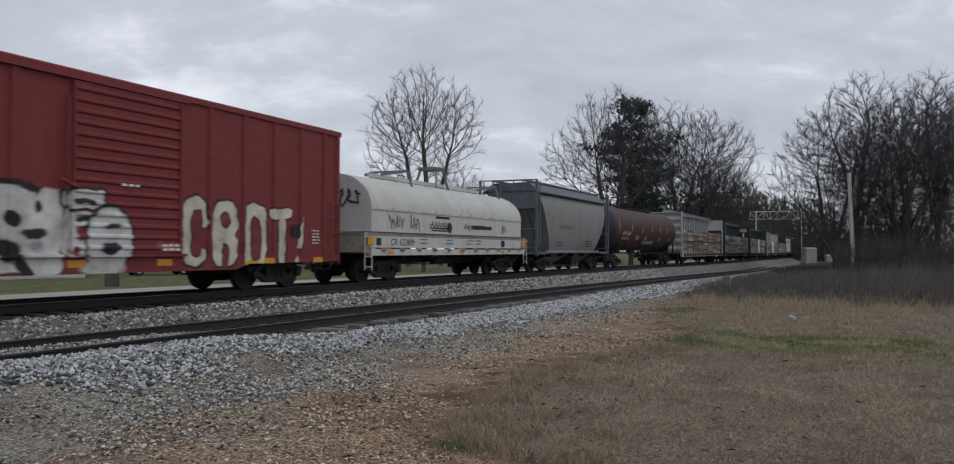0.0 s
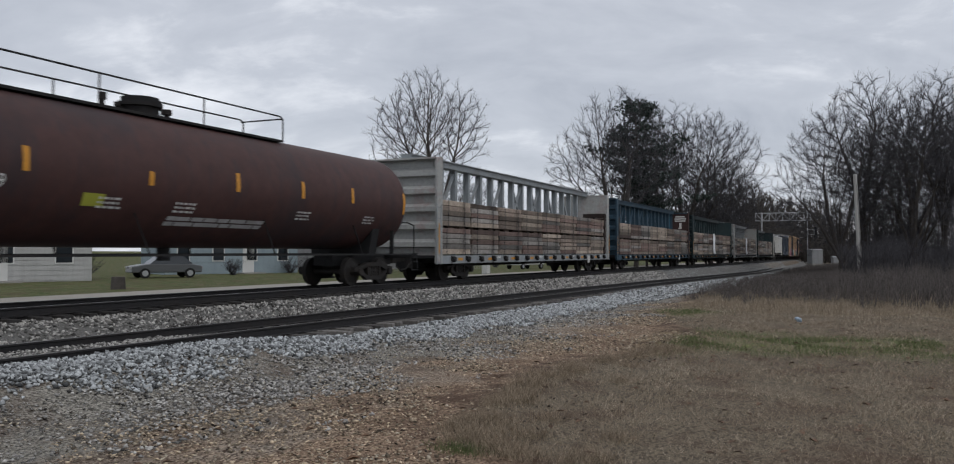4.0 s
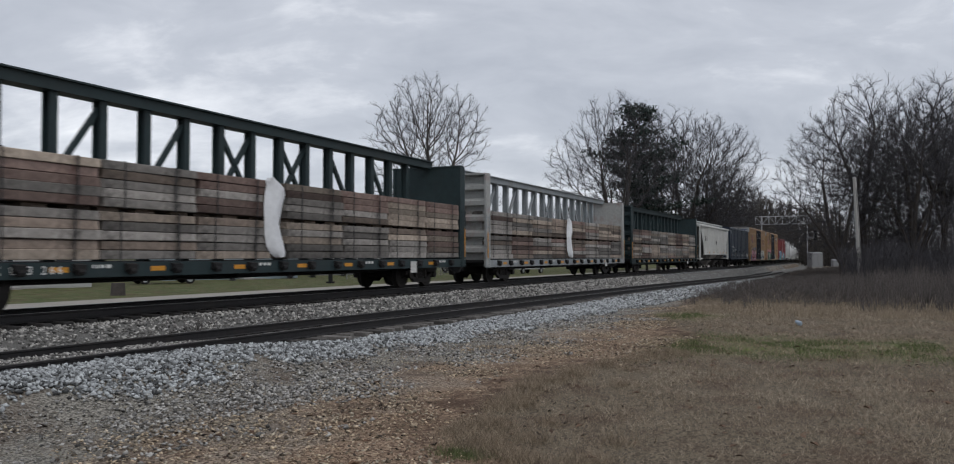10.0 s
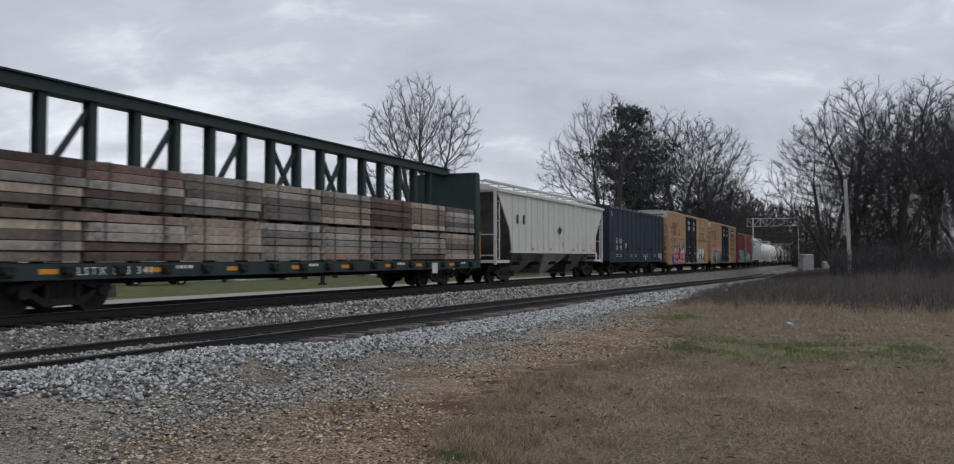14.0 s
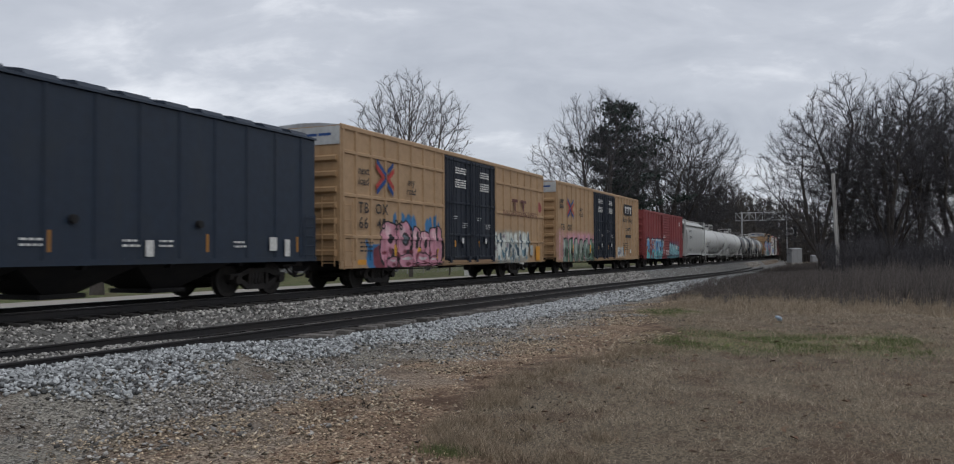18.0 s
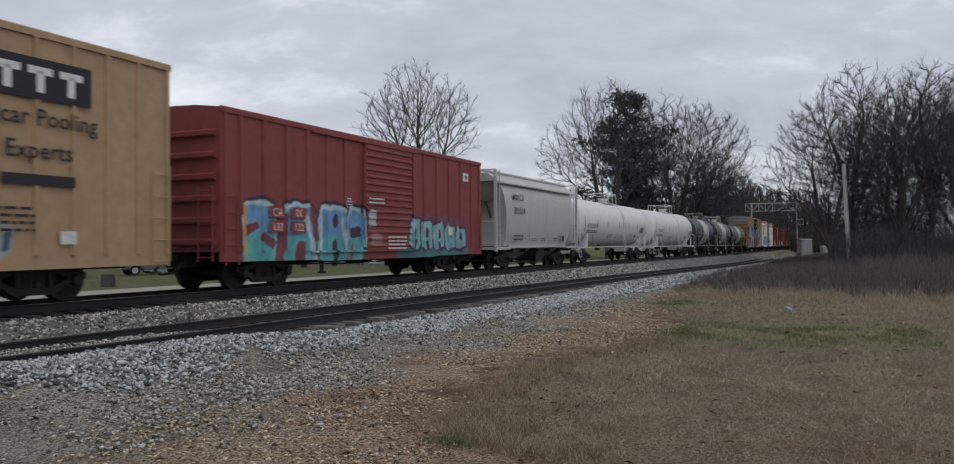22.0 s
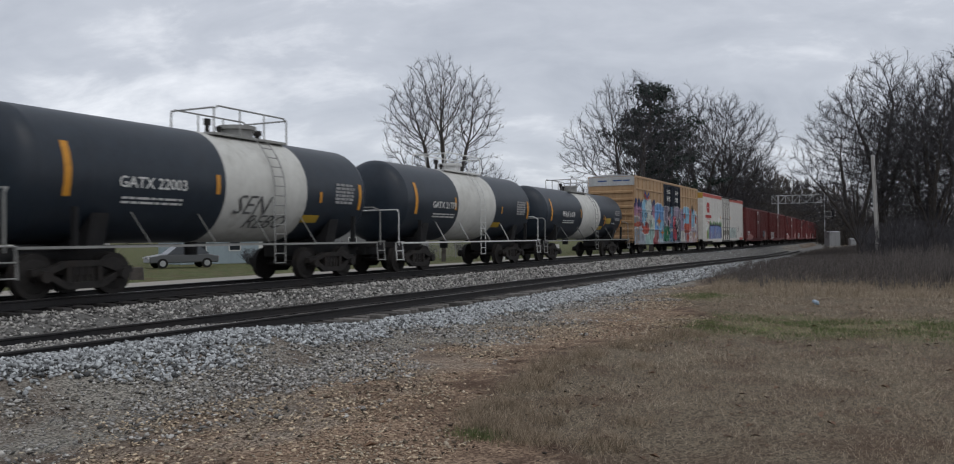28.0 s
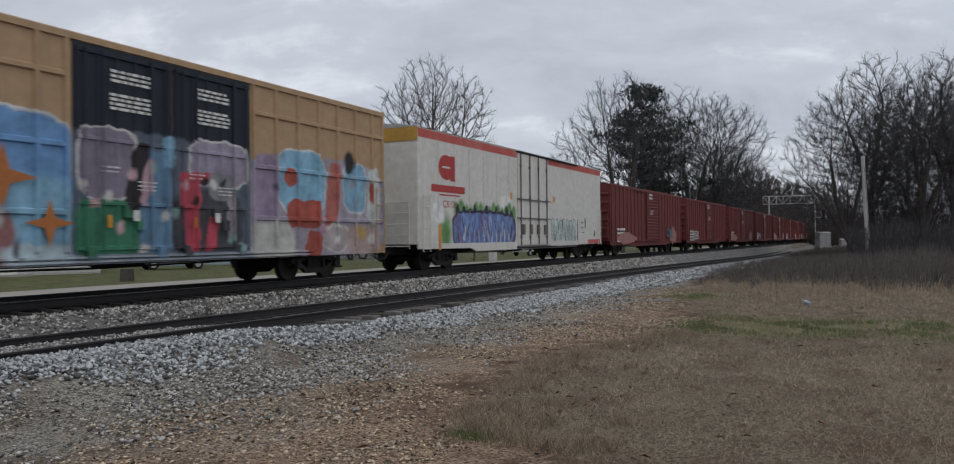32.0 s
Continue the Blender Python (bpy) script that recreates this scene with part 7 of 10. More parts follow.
    # ladder that follows the shell
    if ladder_q:
        bm = bmesh.new()
        x = ladder_q - m
        pts = [(-1.5 if z < zc else -1.5 + (z - zc) ** 2 / (r * 1.9), z) for z in np.linspace(0.5, zt - 0.1, 14)]
        for dx in (-0.2, 0.2):
            for (y0, z0), (y1, z1) in zip(pts, pts[1:]):
                beam(bm, (x + dx, y0, z0), (x + dx, y1, z1), 0.03, 0.015)
        for y, z in pts:
            rod(bm, (x - 0.2, y, z), (x + 0.2, y, z), 0.013, seg=6)
        part("ladder", bm, rail or M_UNDER, car)
    for dy in (0.45,):
        bm = bmesh.new()
        rod(bm, (-0.3, 0, zc - r - 0.3), (-0.3, 0, zc - r + 0.1), 0.16, seg=12)
        part("bottom_outlet", bm, M_UNDER, car)
    for sx in (-1, 1):
        bm = bmesh.new()
        x = sx * (L / 2 + 0.5)
        box(bm, min(x - sx * 0.2, x + sx * 0.25), max(x - sx * 0.2, x + sx * 0.25), -0.09, 0.09, 0.76, 0.92)
        part("coupler", bm, M_STEEL, car)
    add_trucks(car, -L / 2 + 1.7, L / 2 - 1.7)
    TRAIN.append((car, m))
    return car, m


def on_shell(r, zc, z):
    """The y of the shell on the camera's side at height z."""
    return -math.sqrt(max(0.01, r * r - (z - zc) ** 2))


def shell_text(car, body, size, x, z, r, zc, material, **kw):
    """Letters leaning with the shell."""
    o = text(body, size, x, z, 0, material, car, **kw)
    lean = math.degrees(math.asin((z - zc) / r))
    y = on_shell(r, zc, z) - 0.02
    o.matrix_basis = pose(x, y, z, 90 - lean, 0, 0) @ pose(0, -size * 0.35, 0)
    return o


def shell_stripe(car, x, z0, z1, w, r, zc, material=None):
    bm = bmesh.new()
    zs = np.linspace(z0, z1, 5)
    lo = [bm.verts.new((x - w / 2, on_shell(r, zc, z) - 0.012, z)) for z in zs]
    hi = [bm.verts.new((x + w / 2, on_shell(r, zc, z) - 0.012, z)) for z in zs]
    for i in range(4):
        bm.faces.new((lo[i], hi[i], hi[i + 1], lo[i + 1]))
    bmesh.ops.recalc_face_normals(bm, faces=bm.faces)
    part("reflector", bm, material or M_AMBER, car, smooth=60)


def shell_bars(car, x, z, w, n, r, zc, material=None, seed=0, h=0.05, gap=0.05):
    o = bars(car, 0, 0, 0, w, n, h, gap, material, seed)
    lean = math.degrees(math.asin((z - n * (h + gap) / 2 - zc) / r))
    o.matrix_basis = pose(x, on_shell(r, zc, z) - 0.03, z, -lean, 0, 0)


def build_tanks():
    rust = mat("rusty_brown_tank", (0.06, 0.027, 0.024), 0.6, grain=0.25, grain_scale=2.5, stain=0.85, stain_color=(0.02, 0.022, 0.028), stain_scale=0.3, streak=0.5)
    blk = mat("black_tank_paint", (0.019, 0.027, 0.038), 0.42, grain=0.2, grain_scale=3, stain=0.4, stain_color=(0.035, 0.038, 0.045), stain_scale=0.6, streak=0.35)
    wht = mat("white_tank_paint", (0.62, 0.63, 0.62), 0.5, grain=0.06, grain_scale=3, stain=0.25, stain_color=(0.48, 0.47, 0.44), stain_scale=0.5, streak=0.25)
    wbd = mat("stained_white_band", (0.52, 0.52, 0.49), 0.55, grain=0.1, grain_scale=3, stain=0.5, stain_color=(0.33, 0.32, 0.29), stain_scale=0.7, streak=0.6)
    car, m = tank_car("tank_car", "rusty brown and black tank car with yellow stripes", 49.9, 68.2, 2.66, 1.52, (rust,), (53.3, 62.3), None, headmat=blk)
    r, zc = 1.52, 2.66
    shell_text(car, "CGTX 65379", 0.36, 52.75 - m, 2.3, r, zc, M_WHITE)
    shell_bars(car, 52.7 - m, 1.98, 1.5, 2, r, zc, seed=401)
    for q, z0, z1 in ((51.05, 2.3, 3.1), (54.1, 2.5, 2.95), (56.95, 2.45, 2.75), (59.6, 2.5, 2.95), (62.15, 2.5, 2.95), (64.55, 2.5, 2.95), (67.6, 2.3, 3.0)):
        shell_stripe(car, q - m, z0, z1, 0.13, r, zc)
    for q, k in ((58.0, 1), (56.0, 2), (65.6, 3), (62.3, 4)):
        shell_bars(car, q - m, 2.1, 0.6, 3, r, zc, seed=410 + k)
    shell_stripe(car, 55.6 - m, 1.95, 2.2, 0.5, r, zc, mat("lime_placard", (0.35, 0.36, 0.05), 0.6))
    shell_bars(car, 59.2 - m, 1.75, 3.2, 2, r, zc, G_SILVER, seed=415, h=0.12, gap=0.04)
    # two white tank cars
    for a, b, t, num, k in ((290.35, 306.6, (297.55, 300.35), "KFTX 253918", 1), (308.1, 323.9, (315.15, 317.95), "KFTX 253101", 2)):
        car, m = tank_car("tank_car", "clean white tank car with yellow stripes", a, b, 2.48, 1.43, (wht,), t, (t[0] + t[1]) / 2 + 0.6, rail=mat("white_rail_paint", (0.55, 0.55, 0.54), 0.6, grain=0.1), dome="flat", sill_mat=wht, sadd=wht)
        r, zc = 1.43, 2.48
        shell_text(car, num, 0.34, a + 2.35 - m, 2.25, r, zc, M_BLACKT)
        shell_bars(car, a + 2.4 - m, 1.92, 1.9, 2, r, zc, M_BLACKT, seed=420 + k)
        for dq, z0, z1 in ((0.95, 1.95, 2.85), (3.4, 2.2, 2.6), (5.5, 2.2, 2.6), (8.2, 2.2, 2.6), (10.6, 2.2, 2.6), (12.9, 2.2, 2.6), (15.0, 2.0, 2.7)):
            shell_stripe(car, a + dq - m, z0, z1, 0.1, r, zc, mat("dull_yellow_stripe", (0.3, 0.24, 0.1)))
        shell_bars(car, a + 6.6 - m, 1.75, 1.0, 4, r, zc, M_BLACKT, seed=430 + k, h=0.03)
        shell_bars(car, a + 14.2 - m, 2.25, 0.9, 5, r, zc, M_BLACKT, seed=440 + k, h=0.05, gap=0.03)
        shell_stripe(car, a + 12.9 - m, 1.6, 1.8, 0.4, r, zc, M_BLACKT)
    # three black tank cars with a white band
    for a, b, band, t, num, k in ((324.95, 336.5, (330.2, 333.25), (330.5, 333.2), "GATX 22003", 1), (338.0, 349.5, (342.15, 345.4), (342.3, 345.3), "GATX 21779", 2), (350.8, 364.0, (356.3, 359.3), (356.1, 358.9), "PPAX 6109", 3)):
        car, m = tank_car("tank_car", "black tank car with a stained white band", a, b, *((2.4, 1.36) if k < 3 else (2.35, 1.3)), (blk, wbd), t, band[0] + 1.75, band=band, rail=mat("grey_rail_paint", (0.26, 0.26, 0.25), 0.6, stain=0.4, grain=0.2) if k != 2 else mat("white_rail_paint", (0.55, 0.55, 0.54)), dome="flat", sadd=M_UNDER)
        zc, r = (2.4, 1.36) if k < 3 else (2.35, 1.3)
        shell_text(car, num, (0.33, 0.32, 0.38)[k - 1], band[0] - (2.1, 1.1, 2.1)[k - 1] - m, 2.3, r, zc, M_WHITE, fat=0.004)
        shell_bars(car, band[0] - (2.1, 1.1, 2.1)[k - 1] - m, 1.95, 1.6, 2, r, zc, seed=450 + k)
        shell_stripe(car, a + 1.1 - m, 1.95, 3.0, 0.16, r, zc)
        shell_stripe(car, band[0] - 0.25 - m, 2.15, 2.6, 0.12, r, zc)
        shell_stripe(car, band[1] + 0.6 - m, 2.1, 2.4, 0.1, r, zc)
        shell_stripe(car, b - 0.75 - m, 1.3 if k == 3 else 1.95, 2.2 if k == 3 else 2.7, 0.14, r, zc)
        if k == 3:
            shell_stripe(car, 360.2 - m, 1.8, 2.3, 0.14, r, zc)
            shell_stripe(car, 360.8 - m, 1.9, 2.22, 0.85, r, zc, mat('dull_yellow_panel', (0.35, 0.25, 0.05), 0.6, grain=0.3))
            shell_bars(car, 361.7 - m, 1.9, 0.7, 1, r, zc, seed=477, h=0.04)
            shell_stripe(car, 363.2 - m, 1.3, 1.5, 0.16, r, zc, M_PLATE)
        shell_bars(car, b - 1.5 - m, 2.6, 0.9, 6, r, zc, mat("grey_print", (0.3, 0.3, 0.3), 0.7), seed=460 + k, h=0.07, gap=0.03)
        shell_stripe(car, band[1] + 0.35 - m, 1.55, 1.75, 0.7, r, zc, mat("gold_placard", (0.4, 0.26, 0.03), 0.6))
        if k == 1:
            shell_text(car, "SEN", 0.7, band[0] + 0.9 - m, 1.95, r, zc, mat("black_scrawl", (0.1, 0.1, 0.1), 0.7), name="graffiti_scrawl", label="black graffiti scrawl", slant=0.4)
            shell_text(car, "REBO", 0.6, band[0] + 1.6 - m, 1.55, r, zc, mat("black_scrawl", (0.1, 0.1, 0.1)), name="graffiti_scrawl", label="black graffiti scrawl", slant=0.4)


def coil_car():
    a, b = 21.2, 34.8
    L, m = b - a, (a + b) / 2
    M_HOOD = mat("cream_hood_paint", (0.47, 0.475, 0.455), 0.6, grain=0.1, grain_scale=4, stain=0.45, stain_color=(0.33, 0.3, 0.25), stain_scale=0.6, streak=0.45)
    M_HGREY = mat("grey_hood_end", (0.4, 0.41, 0.42), 0.6, grain=0.12, stain=0.4)
    car = thing("coil_car", "cream steel coil car with a rounded hood and graffiti", "coil car")
    h0, h1 = 21.55 - m, 34.15 - m
    prof = [(-1.5, 1.66), (-1.5, 2.42)] + [(-1.5 * math.cos(f), 2.42 + 1.12 * math.sin(f)) for f in np.linspace(0.12, math.pi - 0.12, 22)] + [(1.5, 2.42), (1.5, 1.66)]
    bm = bmesh.new()
    prism(bm, prof, "x", h0, h1)
    hood = part("hood", bm, M_HOOD, car, smooth=40)
    for k, x in enumerate(np.linspace(h0 + 0.02, h1 - 0.06, 6)):
        bm = bmesh.new()
        loft(bm, [[(x, y * 1.006, 2.42 + (z - 2.42) * 1.008) for y, z in prof[1:-1]], [(x + 0.07, y * 1.006, 2.42 + (z - 2.42) * 1.008) for y, z in prof[1:-1]]], close=False)
        part("hood_seam", bm, M_HOOD, hood)
    bm = bmesh.new()
    box(bm, h0, h1, -1.53, -1.5, 2.36, 2.42)
    for x in np.linspace(h0 + 0.3, h1 - 0.3, 13):
        box(bm, x - 0.04, x + 0.04, -1.55, -1.5, 2.37, 2.46)
    part("hood_batten", bm, M_HOOD, hood)
    M_BAIL = mat("grey_bail_steel", (0.13, 0.13, 0.135), 0.6, grain=0.2, stain=0.4)
    bm = bmesh.new()
    beam(bm, (h0 + 2.2, 0, 3.66), (h1 - 1.6, 0, 3.66), 0.16, 0.14)
    part("hood_beam", bm, M_HOOD, hood, "pale lifting beam along the hood")
    for q in (25.3, 33.2):
        bm = bmesh.new()
        x = q - m
        for y in (-0.85, 0.85):
            beam(bm, (x, y, 3.25), (x - 0.05, y * 0.75, 3.95), 0.07)
            beam(bm, (x - 0.05, y * 0.75, 3.92), (x - 1.3, y * 0.4, 3.7), 0.06, 0.1)
        beam(bm, (x - 0.05, -0.65, 3.92), (x - 0.05, 0.65, 3.92), 0.06)
        part("hood_bail", bm, M_BAIL, hood)
    bm = bmesh.new()
    x = 28.3 - m
    for dx in (-0.55, 0.55):
        for y in (-0.5, 0.5):
            beam(bm, (x + dx, y, 3.4), (x + dx * 0.5, y * 0.7, 4.25), 0.07)
    box(bm, x - 0.4, x + 0.4, -0.4, 0.4, 4.22, 4.34)
    part("lifting_stand", bm, M_BAIL, hood, "grey lifting stand on the hood")
    for sx in (-1, 1):
        bm = bmesh.new()
        prism(bm, [(y * 0.985, z) for y, z in prof], "x", (h0 if sx < 0 else h1) - 0.012, (h0 if sx < 0 else h1) + 0.012)
        e = part("hood_end", bm, M_HGREY, hood, "grey end of the hood")
    # scribbles on the hood's end and side
    bm = bmesh.new()
    r = random.Random(5)
    pts = [(h0 - 0.03, -1.1 + 2.0 * k / 40 + 0.12 * math.sin(k * 1.1), 2.75 + 0.22 * math.sin(k * 0.9) + 0.1 * math.cos(k * 2.3)) for k in range(41)]
    pipe(bm, pts, 0.025, 4)
    part("graffiti_scrawl", bm, G_BLACK, hood, "black graffiti scrawl on the hood end", smooth=0)
    for x0, w, hgt, k in ((22.6, 1.0, 0.3, 1), (24.0, 0.6, 0.35, 2), (25.4, 1.6, 0.18, 3), (28.2, 1.9, 0.16, 4), (31.9, 0.5, 0.28, 5)):
        r = random.Random(k)
        bm = bmesh.new()
        n = int(w * 14)
        pts = [(x0 - m + w * i / n + r.uniform(-0.05, 0.05), -1.512, 1.98 + hgt * math.sin(i * 1.9 + k) * r.uniform(0.5, 1.0)) for i in range(n + 1)]
        edge = []
        for i, p in enumerate(pts):
            d = Vector(pts[min(i + 1, n)]) - Vector(pts[max(i - 1, 0)])
            side = Vector((-d.z, 0, d.x)).normalized() * 0.024
            edge.append((bm.verts.new(Vector(p) + side), bm.verts.new(Vector(p) - side)))
        for (a0, a1), (b0, b1) in zip(edge, edge[1:]):
            bm.faces.new((a0, a1, b1, b0))
        part("graffiti_scrawl", bm, G_BLACK, hood, "black graffiti scrawl", smooth=0)
    stripe(car, 26.4 - m, 2.26, -1.506, 1.1, 0.09, M_BLACKT, "name_bar")
    stripe(car, 26.2 - m, 1.86, -1.506, 1.4, 0.05, M_BLACKT, "logo_bar")
    stripe(car, 26.2 - m, 1.78, -1.506, 1.4, 0.05, M_BLACKT, "logo_bar")
    patch(car, "logo_bar", blob(26.95 - m, 1.9, 0.2, 0.2, 16, 0.02, 2), -1.508, M_BLACKT)
    stripe(car, 29.9 - m, 1.98, -1.506, 1.9, 0.15, M_BLACKT, "name_bar")
    # deck and sides
    bm = bmesh.new()
    box(bm, -L / 2, L / 2, -1.45, 1.45, 1.5, 1.64)
    part("deck", bm, mat("stained_deck_paint", (0.24, 0.22, 0.19), 0.75, grain=0.3, stain=0.7, stain_color=(0.08, 0.07, 0.06), stain_scale=1.4), car)
    for sy in (-1, 1):
        bm = bmesh.new()
        y0, y1 = sorted((sy * 1.48, sy * 1.4))
        box(bm, -L / 2 + 0.3, L / 2 - 0.3, y0, y1, 1.16, 1.52)
        part("side_beam", bm, M_HOOD, car, "cream side beam with lettering")
        bm = bmesh.new()
        y0, y1 = sorted((sy * 1.54, sy * 1.3))
        box(bm, -L / 2 + 0.3, L / 2 - 0.3, y0, y1, 0.9, 1.1)
        part("lower_sill", bm, M_HOOD, car)
        for x in np.linspace(-L / 2 + 1.0, L / 2 - 1.0, 11):
            bm = bmesh.new()
            prism(bm, [(sy * 1.48, 1.16), (sy * 1.62, 1.12), (sy * 1.62, 1.06), (sy * 1.48, 0.98)], "x", x - 0.1, x + 0.1)
            part("stake_bracket", bm, mat("stained_deck_paint", (0.24, 0.22, 0.19)), car)
    y = -1.486
    text("CR 623809", 0.32, 23.55 - m, 1.34, y, M_BLACKT, car, space=1.1, fat=0.004)
    for q, k in ((25.0, 1), (27.0, 2), (28.8, 3), (29.6, 4)):
        bars(car, q - m, 1.42, y, 0.6, 2, 0.05, 0.08, M_BLACKT, seed=500 + k)
    stripe(car, 32.1 - m, 1.35, y, 0.4, 0.28, M_BLACKT, "data_plate")
    stripe(car, 22.0 - m, 1.34, y, 0.3, 0.24, M_BLACKT, "data_plate")
    for q, z in ((21.45, 1.36), (22.6, 1.0), (34.4, 1.36), (27.9, 1.0), (31.9, 1.0)):
        stripe(car, q - m, z, -1.548, 0.36, 0.13 if z < 1.2 else 0.28)
    for sx in (-1, 1):
        ladder(car, sx * (L / 2 - 0.15), -1.52, 0.55, 1.5, 0.4, 4, M_HOOD)
        bm = bmesh.new()
        box(bm, min(sx * L / 2, sx * (L / 2 - 0.35)), max(sx * L / 2, sx * (L / 2 - 0.35)), -1.48, 1.48, 1.0, 1.62)
        part("end_beam", bm, mat("stained_deck_paint", (0.24, 0.22, 0.19)), car)
    add_underframe(car, L, 0.95, pull=0.5)
    add_trucks(car, -L / 2 + 1.8, L / 2 - 1.8)
    TRAIN.append((car, m))


# weathered timber of the stacked ties
M_TIES = [mat("weathered_tie_%s" % n, c, 0.85, grain=0.4, grain_scale=7, stain=0.95, stain_color=s, stain_scale=2.3, bump=0.012, bump_scale=9, per_object=0.6)
          for n, c, s in (("grey", (0.215, 0.2, 0.185), (0.05, 0.046, 0.043)), ("brown", (0.195, 0.155, 0.128), (0.055, 0.045, 0.038)), ("tan", (0.275, 0.229, 0.188), (0.1, 0.08, 0.065)), ("red", (0.17, 0.122, 0.106), (0.075, 0.043, 0.037)))]
M_BAND = mat("steel_strapping", (0.03, 0.03, 0.032), 0.5)
BOARDS = []


def board_meshes():
    r = random.Random(11)
    for k in range(10):
        bm = bmesh.new()
        L, h, d = 2.56 + r.uniform(-0.03, 0.03), 0.186 + r.uniform(-0.014, 0.003), 0.24
        vs = box(bm, -L / 2, L / 2, 0, d, 0, h)
        for v in vs:
            v.co += Vector((r.uniform(-0.03, 0.03), r.uniform(-0.015, 0.015), r.uniform(-0.009, 0.009)))
        bmesh.ops.bevel(bm, geom=list(bm.edges), offset=0.012, segments=1, affect="EDGES")
        me = bpy.data.meshes.new("tie")
        bm.to_mesh(me)
        bm.free()
        me.materials.append(M_TIES[k % 4])
        BOARDS.append(me)


board_meshes()
BUNDLES = []


def bundle(x, z, rnd, rows=5, pitch=0.196, core=0.0):
    """A strapped bundle of sawn ties on one side of the beam: the outer ties one by one, the rest as a core."""
    b = thing("tie_bundle", "strapped bundle of weathered sawn ties on a flat car", "timber bundle", "tie bundles")
    # most ties of a bundle come from one lot
    lot = rnd.choice((0, 0, 1, 2, 3))
    like = [me for k, me in enumerate(BOARDS) if k % 4 == lot]
    for k in range(rows):
        me = rnd.choice(like if rnd.random() < 0.6 else BOARDS)
        piece("tie", me, b, pose(x + rnd.uniform(-0.05, 0.05), -1.42 + rnd.uniform(-0.02, 0.03), z + k * pitch, 0, 0, rnd.uniform(-0.5, 0.5)))
    for k in range(4):
        piece("tie", rnd.choice(like), b, pose(x + rnd.uniform(-0.03, 0.03), -1.17 + 0.25 * k, z + (rows - 1) * pitch + rnd.uniform(-0.01, 0.012)))
    bm = bmesh.new()
    box(bm, x - 1.25, x + 1.25, -1.17, -0.2, z, z + (rows - 1) * pitch - 0.006)
    part("inner_stack", bm, M_TIES[1], b)
    if core:
        for dx in (-0.95, 0, 0.95):
            bm = bmesh.new()
            box(bm, x + dx - 0.25, x + dx + 0.25, -1.2, -0.2, z + rows * pitch - 0.01, z + rows * pitch + core)
            part("spacer", bm, M_TIES[1], b)
    for dx in (-0.75, 0.7):
        bm = bmesh.new()
        xx = x + dx + rnd.uniform(-0.1, 0.1)
        box(bm, xx - 0.016, xx + 0.016, -1.455, -1.448, z - 0.02, z + rows * pitch)
        box(bm, xx - 0.016, xx + 0.016, -1.45, -0.2, z + rows * pitch, z + rows * pitch + 0.006)
        part("strap", bm, M_BAND, b)
    return b


M_RACK = mat("dark_brown_rack_timber", (0.035, 0.024, 0.021), 0.8, grain=0.3, grain_scale=8, stain=0.5, per_object=0.3)


